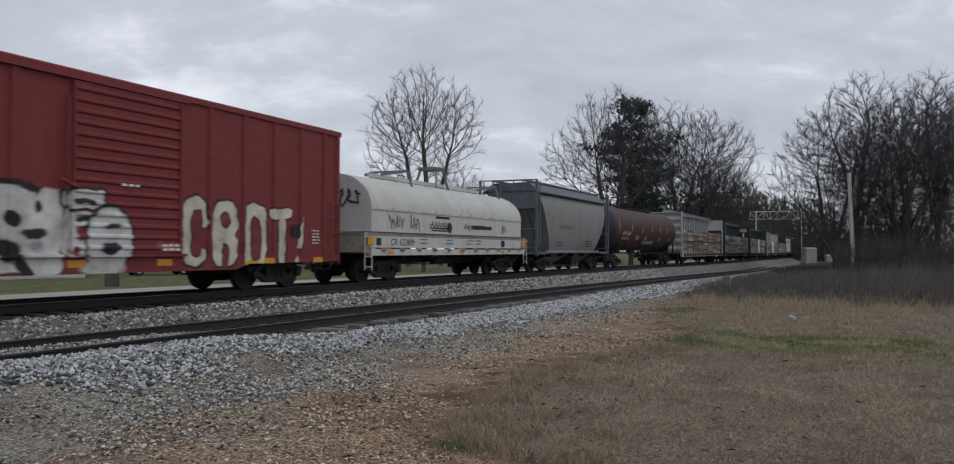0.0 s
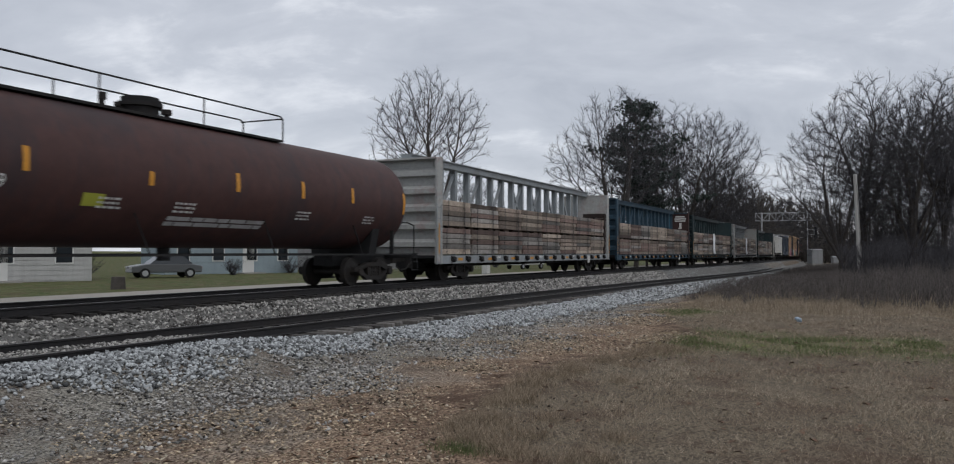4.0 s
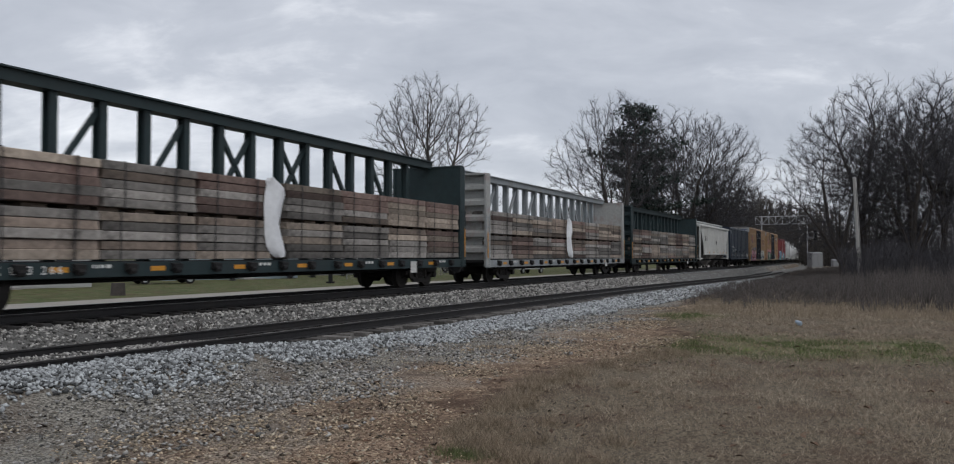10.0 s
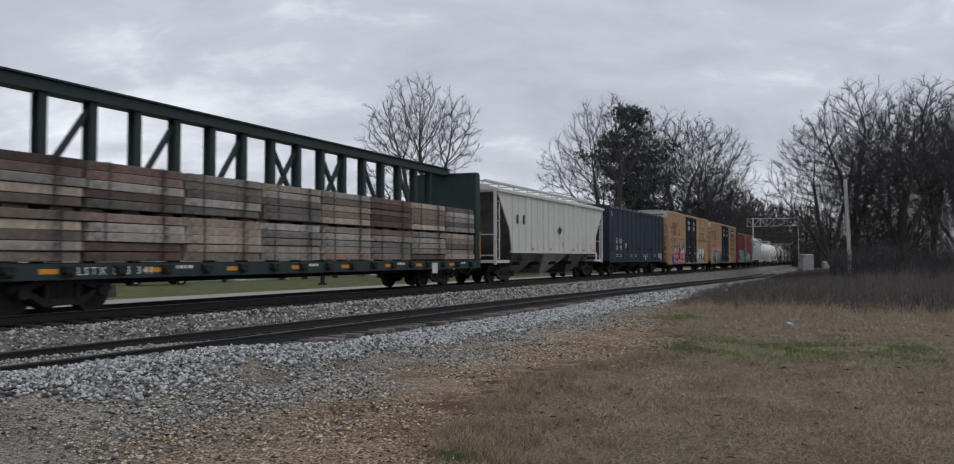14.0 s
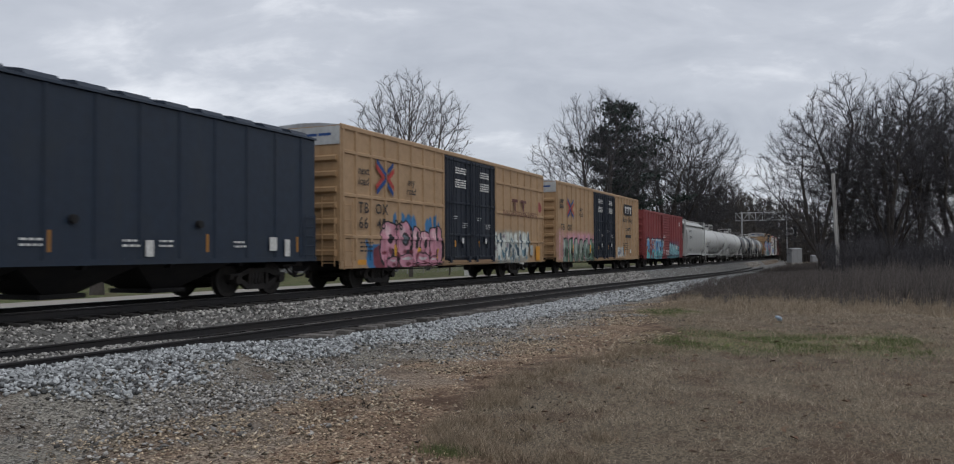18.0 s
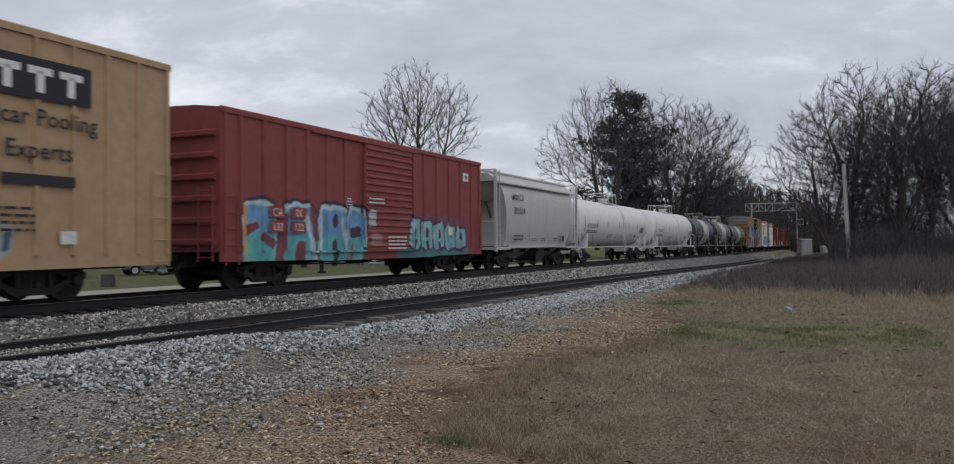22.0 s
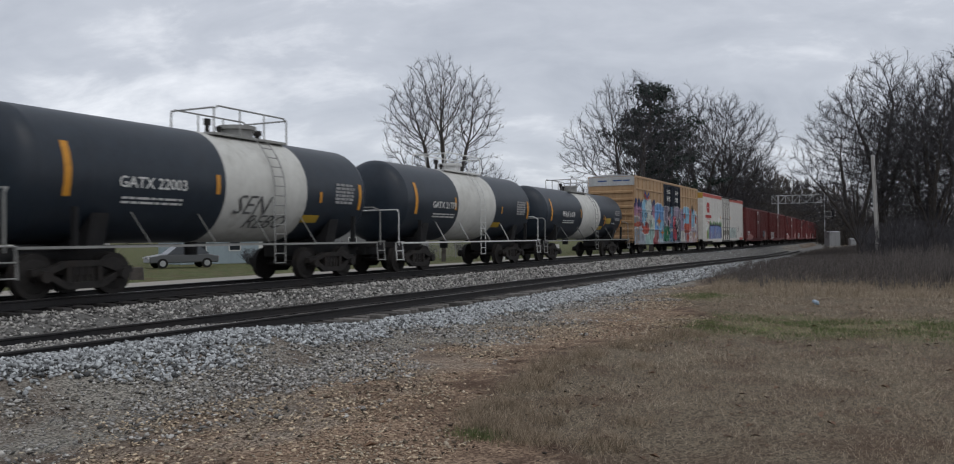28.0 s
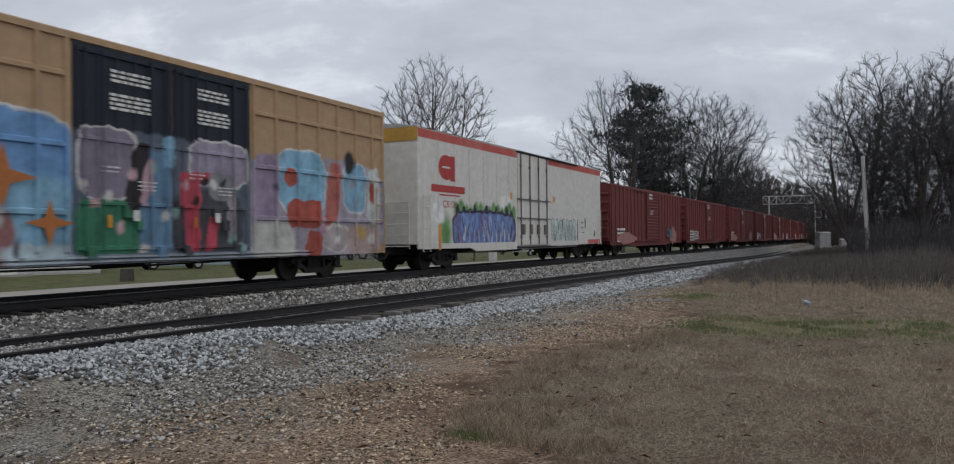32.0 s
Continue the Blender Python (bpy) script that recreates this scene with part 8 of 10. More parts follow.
def centre_beam(a, b, paint, label, end_mat, gaps, seed, near_end=None, sheet=None, numbers=None, load0=0.35, load1=0.35, rack=0):
    """A centre-beam flat car with bulkheads and a truss along the middle, loaded with bundles of ties."""
    L, m = b - a, (a + b) / 2
    rnd = random.Random(seed)
    car = thing("centre_beam_car", label, "flat car", "centre-beam flat cars")
    zt = 4.56
    # deck
    bm = bmesh.new()
    box(bm, -L / 2 + 0.1, L / 2 - 0.1, -1.4, 1.4, 0.88, 0.99)
    part("deck", bm, M_UNDER, car)
    for sy in (-1, 1):
        bm = bmesh.new()
        y0, y1 = sorted((sy * 1.48, sy * 1.4))
        box(bm, -L / 2, L / 2, y0, y1, 0.68, 0.98)
        part("side_sill", bm, paint, car)
        if sy < 0:
            for x in np.arange(-L / 2 + 1.2, L / 2 - 0.8, 1.22):
                bm = bmesh.new()
                prism(bm, [(-1.48, 0.96), (-1.6, 0.93), (-1.6, 0.84), (-1.48, 0.78)], "x", x - 0.12, x + 0.12)
                rod(bm, (x - 0.07, -1.56, 0.8), (x + 0.07, -1.56, 0.8), 0.07, seg=8)
                part("winch", bm, M_UNDER, car)
    # bulkheads, with a flat inner sheet and ribs outside
    for sx in (-1, 1):
        x = sx * (L / 2 - 0.28)
        bm = bmesh.new()
        box(bm, min(x, x - sx * 0.05), max(x, x - sx * 0.05), -1.44, 1.44, 0.95, zt - 0.05)
        bh = part("bulkhead", bm, end_mat, car)
        for y in (-1.44, 1.44):
            bm = bmesh.new()
            prism(bm, [(x - sx * 0.1, 0.7), (x + sx * 0.3, 0.7), (x + sx * 0.3, zt - 0.1), (x + sx * 0.16, zt), (x - sx * 0.1, zt)], "y", y - 0.05, y + 0.05)
            part("bulkhead_post", bm, near_end if (near_end and sx > 0) else end_mat, bh)
        for z in (1.25, 1.9, 2.55, 3.2, 3.85):
            bm = bmesh.new()
            prism(bm, [(x, z), (x + sx * 0.2, z + 0.05), (x + sx * 0.2, z + 0.22), (x, z + 0.34)], "y", -1.36, 1.36)
            part("bulkhead_rib", bm, end_mat, bh)
        bm = bmesh.new()
        box(bm, min(x - sx * 0.08, x + sx * 0.32), max(x - sx * 0.08, x + sx * 0.32), -1.44, 1.44, zt - 0.06, zt)
        part("bulkhead_cap", bm, end_mat, bh)
        # triangular web next to the bulkhead
        bm = bmesh.new()
        prism(bm, [(x - sx * 0.05, 1.0), (x - sx * 2.2, 1.0), (x - sx * 0.5, 2.9), (x - sx * 0.05, 3.0)], "y", -0.05, 0.05)
        part("end_web", bm, paint, car, smooth=0)
        ladder(car, sx * (L / 2 - 0.1), -1.5, 0.75, zt * 0.6, 0.3, 6, paint)
        stripe(car, sx * (L / 2 - 0.06), 1.6, -1.535, 0.07, 1.1)
    if near_end:
        bm = bmesh.new()
        x = L / 2 - 0.335
        box(bm, x - 0.012, x - 0.006, -1.43, -0.12, 1.0, zt - 0.08)
        p = part("painted_panel", bm, near_end, car, "dark brown panel with white print")
        bm = bmesh.new()
        for k, (z, w) in enumerate(((4.2, 0.8), (4.02, 1.0), (3.84, 0.9), (3.2, 0.3), (2.9, 1.0), (2.75, 0.8))):
            box(bm, x - 0.018, x - 0.012, -0.78 - w / 2, -0.78 + w / 2, z, z + 0.09)
        box(bm, x - 0.018, x - 0.012, -0.9, -0.7, 3.2, 3.7)
        part("panel_print", bm, M_WHITE, p)
        bm = bmesh.new()
        box(bm, x - 0.012, x - 0.006, 0.12, 1.43, 1.0, zt - 0.08)
        p = part("painted_panel", bm, mat("teal_end_paint", (0.035, 0.125, 0.17), 0.6, grain=0.2, stain=0.4, streak=0.3), car, "faded teal panel with white print")
        for z, w in ((4.2, 0.8), (4.02, 0.9), (3.8, 0.5), (3.6, 0.85), (3.42, 0.7)):
            bm = bmesh.new()
            box(bm, x - 0.018, x - 0.012, 0.78 - w / 2, 0.78 + w / 2, z, z + 0.08)
            part("print_line", bm, M_WHITE, p)
    # the truss
    bm = bmesh.new()
    box(bm, -L / 2 + 0.25, L / 2 - 0.25, -0.22, 0.22, zt - 0.08, zt + 0.2)
    box(bm, -L / 2 + 0.25, L / 2 - 0.25, -0.3, 0.3, zt + 0.16, zt + 0.2)
    part("top_chord", bm, paint, car)
    xs = np.arange(-L / 2 + 1.7, L / 2 - 1.4, 1.215)
    post = None
    for k, x in enumerate(xs):
        if post is None:
            bm = bmesh.new()
            for y in (-0.11, 0.11):
                box(bm, -0.09, 0.09, y - 0.02, y + 0.02, 0.98, zt - 0.06)
            box(bm, -0.02, 0.02, -0.11, 0.11, 0.98, zt - 0.06)
            post = part("post", bm, paint, car)
            post.matrix_basis = pose(x, 0, 0)
        else:
            again(post, pose(x, 0, 0))
    n = len(xs)
    for k in range(1, n - 1, 2):
        x0, x1 = xs[k], xs[k + 1] if k + 1 < n else xs[k]
        bm = bmesh.new()
        mid = abs(k - n // 2) <= 1
        if x0 < 0 or mid:
            beam(bm, (x0 + 0.05, 0, 2.7), (x1 - 0.05, 0, zt - 0.25), 0.1, 0.12)
        if x0 > 0 or mid:
            beam(bm, (x0 + 0.05, 0, zt - 0.25), (x1 - 0.05, 0, 2.7), 0.1, 0.12)
        part("diagonal", bm, paint, car)
    # inner straps and hanging chains of the beam
    add_underframe(car, L, 0.88, pull=0.75)
    add_trucks(car, -L / 2 + 2.7, L / 2 - 2.7)
    TRAIN.append((car, m))
    # markings on the sill
    for k, x in enumerate(np.arange(-L / 2 + 2.0, L / 2 - 1, 2.44)):
        stripe(car, x + rnd.uniform(-0.2, 0.2), 0.84, -1.486, 0.4, 0.1)
        if k % 2 == seed % 2:
            bars(car, x + 1.0, 0.86, -1.486, 0.5, 1, 0.07, 0.05, seed=seed * 10 + k)
    if numbers:
        text(numbers, 0.22, -L / 2 + 3.6, 0.84, -1.488, M_WHITE, car, space=1.5, fat=0.003)
    stripe(car, L / 2 - 4.0, 0.72, -1.492, 0.42, 0.38, M_PLATE, "data_plate")
    # load
    step = (L - load0 - load1 - sum(gaps.values())) / 8
    x = -L / 2 + load0 + 1.3
    for k in range(8):
        for z, pitch, core in ((1.03, 0.196, 0.07), (2.09, 0.188, 0.0)):
            w = bundle(x + rnd.uniform(-0.02, 0.02), z, rnd, 5, pitch, core)
            BUNDLES.append(w)
            TRAIN.append((w, m))
        x += step + gaps.get(k, 0.0)
    if rack:
        # a dark slatted rack that stands between the load and one bulkhead
        x = rack * (L / 2 - 0.62)
        bm = bmesh.new()
        for y in (-1.4, -0.75, -0.12):
            box(bm, x - 0.06, x + 0.06, y - 0.05, y + 0.05, 0.99, 3.42)
        frame_ = part("load_rack", bm, M_RACK, car, "dark brown slatted rack")
        for z in np.arange(1.08, 3.3, 0.3):
            bm = bmesh.new()
            box(bm, x - 0.17, x + 0.13, -1.45, -0.1, z, z + 0.24)
            part("slat", bm, M_RACK, frame_)
    if sheet is not None:
        # a torn white wrapper hanging between two bundles
        bm = bmesh.new()
        pts = [(0.05, 3.08, 0.14), (0.0, 3.0, 0.42), (0.04, 2.88, 0.7), (-0.02, 2.7, 0.82), (-0.06, 2.35, 0.72), (-0.04, 1.95, 0.6), (-0.02, 1.6, 0.66), (0.05, 1.35, 0.68), (0.2, 1.16, 0.62), (0.4, 1.06, 0.4)]
        x = sheet - m
        rings = [[(x + dx, -1.47, z), (x + dx + w * 0.2, -1.57 + 0.03 * math.sin(z * 5), z), (x + dx + w * 0.5, -1.6 + 0.025 * math.sin(z * 9), z + 0.02),
                  (x + dx + w * 0.8, -1.56 + 0.03 * math.sin(z * 7 + 1), z + 0.03), (x + dx + w, -1.46, z), (x + dx + w * 0.5, -1.43, z)] for dx, z, w in pts]
        loft(bm, rings)
        wr = part("torn_wrapper", bm, mat("white_plastic_wrap", (0.75, 0.76, 0.78), 0.45, grain=0.1, bump=0.02, bump_scale=3), None)
        tagged(wr, "torn white plastic wrapper hanging beside stacked ties", "wrapper")
        TRAIN.append((wr, m))
    return car


def build_centre_beams():
    pale = mat("pale_grey_beam_paint", (0.25, 0.275, 0.29), 0.65, grain=0.15, grain_scale=4, stain=0.5, stain_color=(0.17, 0.15, 0.13), stain_scale=0.7, streak=0.4)
    blue = mat("faded_blue_beam_paint", (0.03, 0.062, 0.09), 0.62, grain=0.18, grain_scale=4, stain=0.4, stain_color=(0.02, 0.03, 0.04), stain_scale=0.8)
    brown = mat("dark_brown_end_paint", (0.04, 0.02, 0.018), 0.65, grain=0.2, stain=0.4)
    green = mat("dark_green_beam_paint", (0.019, 0.034, 0.037), 0.6, grain=0.18, grain_scale=4, stain=0.4, stain_color=(0.03, 0.03, 0.03), stain_scale=0.8)
    pend = mat("peeling_pale_end_paint", (0.34, 0.345, 0.335), 0.65, grain=0.15, stain=0.55, stain_color=(0.24, 0.09, 0.07), stain_scale=1.1)
    centre_beam(70.1, 91.95, pale, "pale grey centre-beam flat car loaded with ties", pend, {0: 0.08, 1: 0.1}, 1, load0=0.3, load1=0.85, rack=1)
    centre_beam(93.7, 115.35, blue, "faded blue centre-beam flat car with brown ends, loaded with ties", blue, {}, 2, near_end=brown, load0=0.85, load1=0.3, rack=-1)
    centre_beam(116.9, 138.85, green, "dark green centre-beam flat car loaded with ties", green, {3: 0.6}, 3, sheet=127.2, numbers="LSTX 873 266", load0=0.25)
    centre_beam(140.9, 161.85, pale, "pale grey centre-beam flat car loaded with ties", pend, {3: 0.4}, 4, sheet=150.85, load0=0.25)
    centre_beam(163.6, 185.25, green, "dark green centre-beam flat car loaded with ties", green, {}, 5, numbers="LSTX 873 341", load0=0.25)


coil_car()
build_hoppers()
build_tanks()
build_centre_beams()

# ---- plants ----
M_BARK = mat("grey_brown_bark", (0.075, 0.066, 0.06), 0.9, grain=0.3, grain_scale=6, stain=0.4, stain_color=(0.035, 0.03, 0.027), stain_scale=1.2)
# bluish cast: distance haze put into the twig colour
M_TWIG = mat("bare_twigs", (0.06, 0.058, 0.064), 0.9, grain=0.2, per_island=0.25)
M_TWIG2 = mat("brownish_far_twigs", (0.062, 0.055, 0.05), 0.9, grain=0.2, per_island=0.25)
# needle green lifted and bluer, with atmospheric haze put into the colour
M_NEEDLE = mat("dark_evergreen", (0.03, 0.045, 0.038), 0.8, grain=0.3, grain_scale=3, per_island=0.45)
M_STRAW = mat("dry_straw", (0.385, 0.325, 0.245), 0.9, per_island=0.75, grain=0.1)
M_STRAWD = mat("dull_straw", (0.27, 0.215, 0.155), 0.9, per_island=0.7, grain=0.1)
M_GREENB = mat("green_blades", (0.12, 0.145, 0.06), 0.85, per_island=0.4)
M_WEED = mat("dead_weed_stalks", (0.083, 0.073, 0.068), 0.9, per_island=0.5)
M_WEEDT = mat("tan_weed_stalks", (0.29, 0.235, 0.17), 0.9, per_island=0.4)
M_LEAF = mat("fallen_leaves", (0.11, 0.065, 0.04), 0.85, per_island=0.5)


def tubes(segs, sides):
    """Tapered tubes from rows of x0 y0 z0 x1 y1 z1 r0 r1."""
    a = np.asarray(segs, float)
    p, q, r0, r1 = a[:, 0:3], a[:, 3:6], a[:, 6], a[:, 7]
    d = q - p
    d /= np.maximum(np.linalg.norm(d, axis=1), 1e-6)[:, None]
    ref = np.where(np.abs(d[:, 2:3]) > 0.9, np.array([[1.0, 0, 0]]), np.array([[0, 0, 1.0]]))
    u = np.cross(d, ref)
    u /= np.linalg.norm(u, axis=1)[:, None]
    w = np.cross(d, u)
    n = len(a)
    V = np.zeros((n, 2 * sides, 3))
    for k in range(sides):
        f = 2 * math.pi * k / sides
        e = u * math.cos(f) + w * math.sin(f)
        V[:, k], V[:, sides + k] = p + e * r0[:, None], q + e * r1[:, None]
    F = np.array([(k, (k + 1) % sides, sides + (k + 1) % sides, sides + k) for k in range(sides)])
    F = (F[None] + 2 * sides * np.arange(n)[:, None, None]).reshape(-1, 4)
    return V.reshape(-1, 3), F


def cones(segs):
    """Pointed three-sided twigs from rows of x0 y0 z0 x1 y1 z1 r0."""
    a = np.asarray(segs, float)
    V, F = tubes(np.concatenate([a[:, :7], a[:, 6:7] * 0.2], 1), 3)
    V = V.reshape(-1, 6, 3)[:, :4]
    n = len(a)
    F = np.array([(0, 1, 3), (1, 2, 3), (2, 0, 3)])
    return V.reshape(-1, 3), (F[None] + 4 * np.arange(n)[:, None, None]).reshape(-1, 3)


def colonise(seed, height, stems, lobes, count, step, shell=0.45, lift=0.08):
    """Limbs that grow from the stems into a crown of rounded lobes, each towards the free space nearest to it.
    stems: rows of (x, y, z) points; lobes: (x, y, z, radius, radius upwards); all in shares of the height. Returns points, parents and child counts."""
    r = np.random.default_rng(seed)
    lobes = np.array(lobes) * height
    vol = lobes[:, 3] ** 2 * lobes[:, 4]
    pick = r.choice(len(lobes), count, p=vol / vol.sum())
    d = r.normal(0, 1, (count, 3))
    d /= np.linalg.norm(d, axis=1)[:, None]
    rad = r.uniform(0, 1, count) ** shell * (1 + 0.1 * np.sin(5 * np.arctan2(d[:, 1], d[:, 0]) + 4 * d[:, 2] + seed))
    P = lobes[pick, :3] + d * rad[:, None] * lobes[pick][:, [3, 3, 4]]
    P = P[P[:, 2] > 0.06 * height]
    pts, par = [], []
    for stem in stems:
        q = np.array(stem) * height
        last = -1
        for a, b in zip(q, q[1:]):
            n = max(2, int(np.linalg.norm(b - a) / step))
            for k in range(n + 1):
                c = a + (b - a) * k / n + r.normal(0, 0.06 * step, 3) * (k > 0)
                pts.append(c)
                par.append(last)
                last = len(pts) - 1
    pts = np.array(pts)
    kids = np.zeros(len(pts), int)
    near = np.full(len(P), 1e9)
    who = np.zeros(len(P), int)
    fresh, done = 0, np.zeros(len(P), bool)
    for _ in range(120):
        blk = pts[fresh:]
        dd = np.linalg.norm(P[:, None] - blk[None], axis=2)
        j = dd.argmin(1)
        m = dd[np.arange(len(P)), j]
        better = m < near
        near[better], who[better] = m[better], j[better] + fresh
        done |= near < step * 1.15
        live = ~done & ((near < step * 9) | (near <= near[~done].min() + step) if (~done).any() else False)
        if not live.any():
            break
        fresh = len(pts)
        ids = who[live]
        v = P[live] - pts[ids]
        v /= np.linalg.norm(v, axis=1)[:, None]
        acc = np.zeros((len(pts), 3))
        np.add.at(acc, ids, v)
        use = np.unique(ids)
        g = acc[use] / np.maximum(np.linalg.norm(acc[use], axis=1), 1e-6)[:, None]
        back = np.array([pts[i] - pts[par[i]] if par[i] >= 0 and np.linalg.norm(pts[i] - pts[par[i]]) > 1e-4 else (0, 0, step) for i in use])
        back /= np.maximum(np.linalg.norm(back, axis=1), 1e-6)[:, None]
        g = g + 1.25 * back + r.normal(0, 0.06, g.shape) + np.array([0, 0, lift])
        g /= np.linalg.norm(g, axis=1)[:, None]
        # nothing turns back on itself, and few limbs part at one place
        fan_out = pts[use] - np.array([0, 0, 0.22 * height])
        fan_out /= np.maximum(np.linalg.norm(fan_out, axis=1), 1e-6)[:, None]
        ok = ((g * back).sum(1) > 0.5) & (kids[use] < 3) & (((g * fan_out).sum(1) > 0.3) | (pts[use][:, 2] < 0.35 * height))
        use, g = use[ok], g[ok]
        if len(use) == 0:
            break
        kids[use] += 1
        kids = np.concatenate([kids, np.zeros(len(use), int)])
        pts = np.concatenate([pts, pts[use] + g * step])
        par.extend(use.tolist())
    return pts, np.array(par)


def limbs_and_twigs(seed, pts, par, tip_r, trunk_r, step, twigs, reach, taper):
    """Rows for thick limbs, thin branches and pointed twigs; a limb is as thick as what it carries."""
    r = np.random.default_rng(seed + 1)
    n = len(pts)
    area = np.zeros(n)
    kids = np.bincount(par[par >= 0], minlength=n)
    for i in range(n - 1, -1, -1):
        if kids[i] == 0:
            area[i] += 1.0
        if par[i] >= 0:
            area[par[i]] += area[i]
    rad = tip_r + (trunk_r - tip_r) * (area / area.max()) ** taper
    has = par >= 0
    rows = np.concatenate([pts[par[has]], pts[has], rad[par[has]][:, None], rad[has][:, None]], 1)
    rows[:, 6] = np.minimum(rows[:, 6], rows[:, 7] * 1.5)
    big = rows[:, 6] > tip_r * 3.5
    small = np.where(has & (area < 8))[0]
    small = np.repeat(small, twigs)
    d = pts[small] - pts[par[small]]
    d /= np.maximum(np.linalg.norm(d, axis=1), 1e-6)[:, None]
    d = d * 1.0 + r.normal(0, 0.35, d.shape) + np.array([0, 0, 0.25])
    d /= np.linalg.norm(d, axis=1)[:, None]
    ln = reach * r.uniform(0.45, 1.1, len(small))[:, None]
    start = pts[par[small]] + (pts[small] - pts[par[small]]) * r.uniform(0.2, 1, (len(small), 1))
    tips = np.concatenate([start, start + d * ln, np.full((len(small), 1), tip_r * 0.85)], 1)
    d2 = d + r.normal(0, 0.5, d.shape)
    d2 /= np.linalg.norm(d2, axis=1)[:, None]
    mid = start + d * ln * r.uniform(0.3, 0.7, (len(small), 1))
    side = np.concatenate([mid, mid + d2 * ln * 0.6, np.full((len(small), 1), tip_r * 0.65)], 1)
    return rows[big], rows[~big], np.concatenate([tips, side])


def make_tree(name, label, seed, height, width, stems, lobes, group, count=2600, step=0.45, tip_r=0.0125, trunk_r=0.25, twigs=3, reach=1.0, twig=None, lift=0.12, taper=0.76):
    pts, par = colonise(seed, height, stems, lobes, count, step, 0.45, lift)
    # the crown fills its height and width
    pts = pts * np.array([width / 2 / np.percentile(np.abs(pts[:, 0]), 98)] * 2 + [(height - reach * 0.6) / pts[:, 2].max()])
    thick, thin, tips = limbs_and_twigs(seed, pts, par, tip_r, trunk_r, step, twigs, reach, taper)
    t = tagged(new(name), label, "tree", group)
    V, F = tubes(thick, 6)
    me = raw_mesh("trunk", V, F, M_BARK, 4)
    me.shade_smooth()
    piece("trunk", me, t)
    V, F = tubes(thin, 3)
    F = np.concatenate([F[:, [0, 1, 2]], F[:, [0, 2, 3]]])
    V2, F2 = cones(tips)
    piece("crown", raw_mesh("crown", np.concatenate([V, V2]), np.concatenate([F, F2 + len(V)]), twig or M_TWIG, 3), t, label="mass of thin bare twigs")
    return t


def at(x, y, dz=0.0, turn=0.0, sc=1.0):
    lx, ly = local(x, y)
    z = float(z_ground(np.array(lx), np.array(-ly)))
    return pose(x, y, z + dz, 0, 0, turn) @ Matrix.Scale(sc, 4)


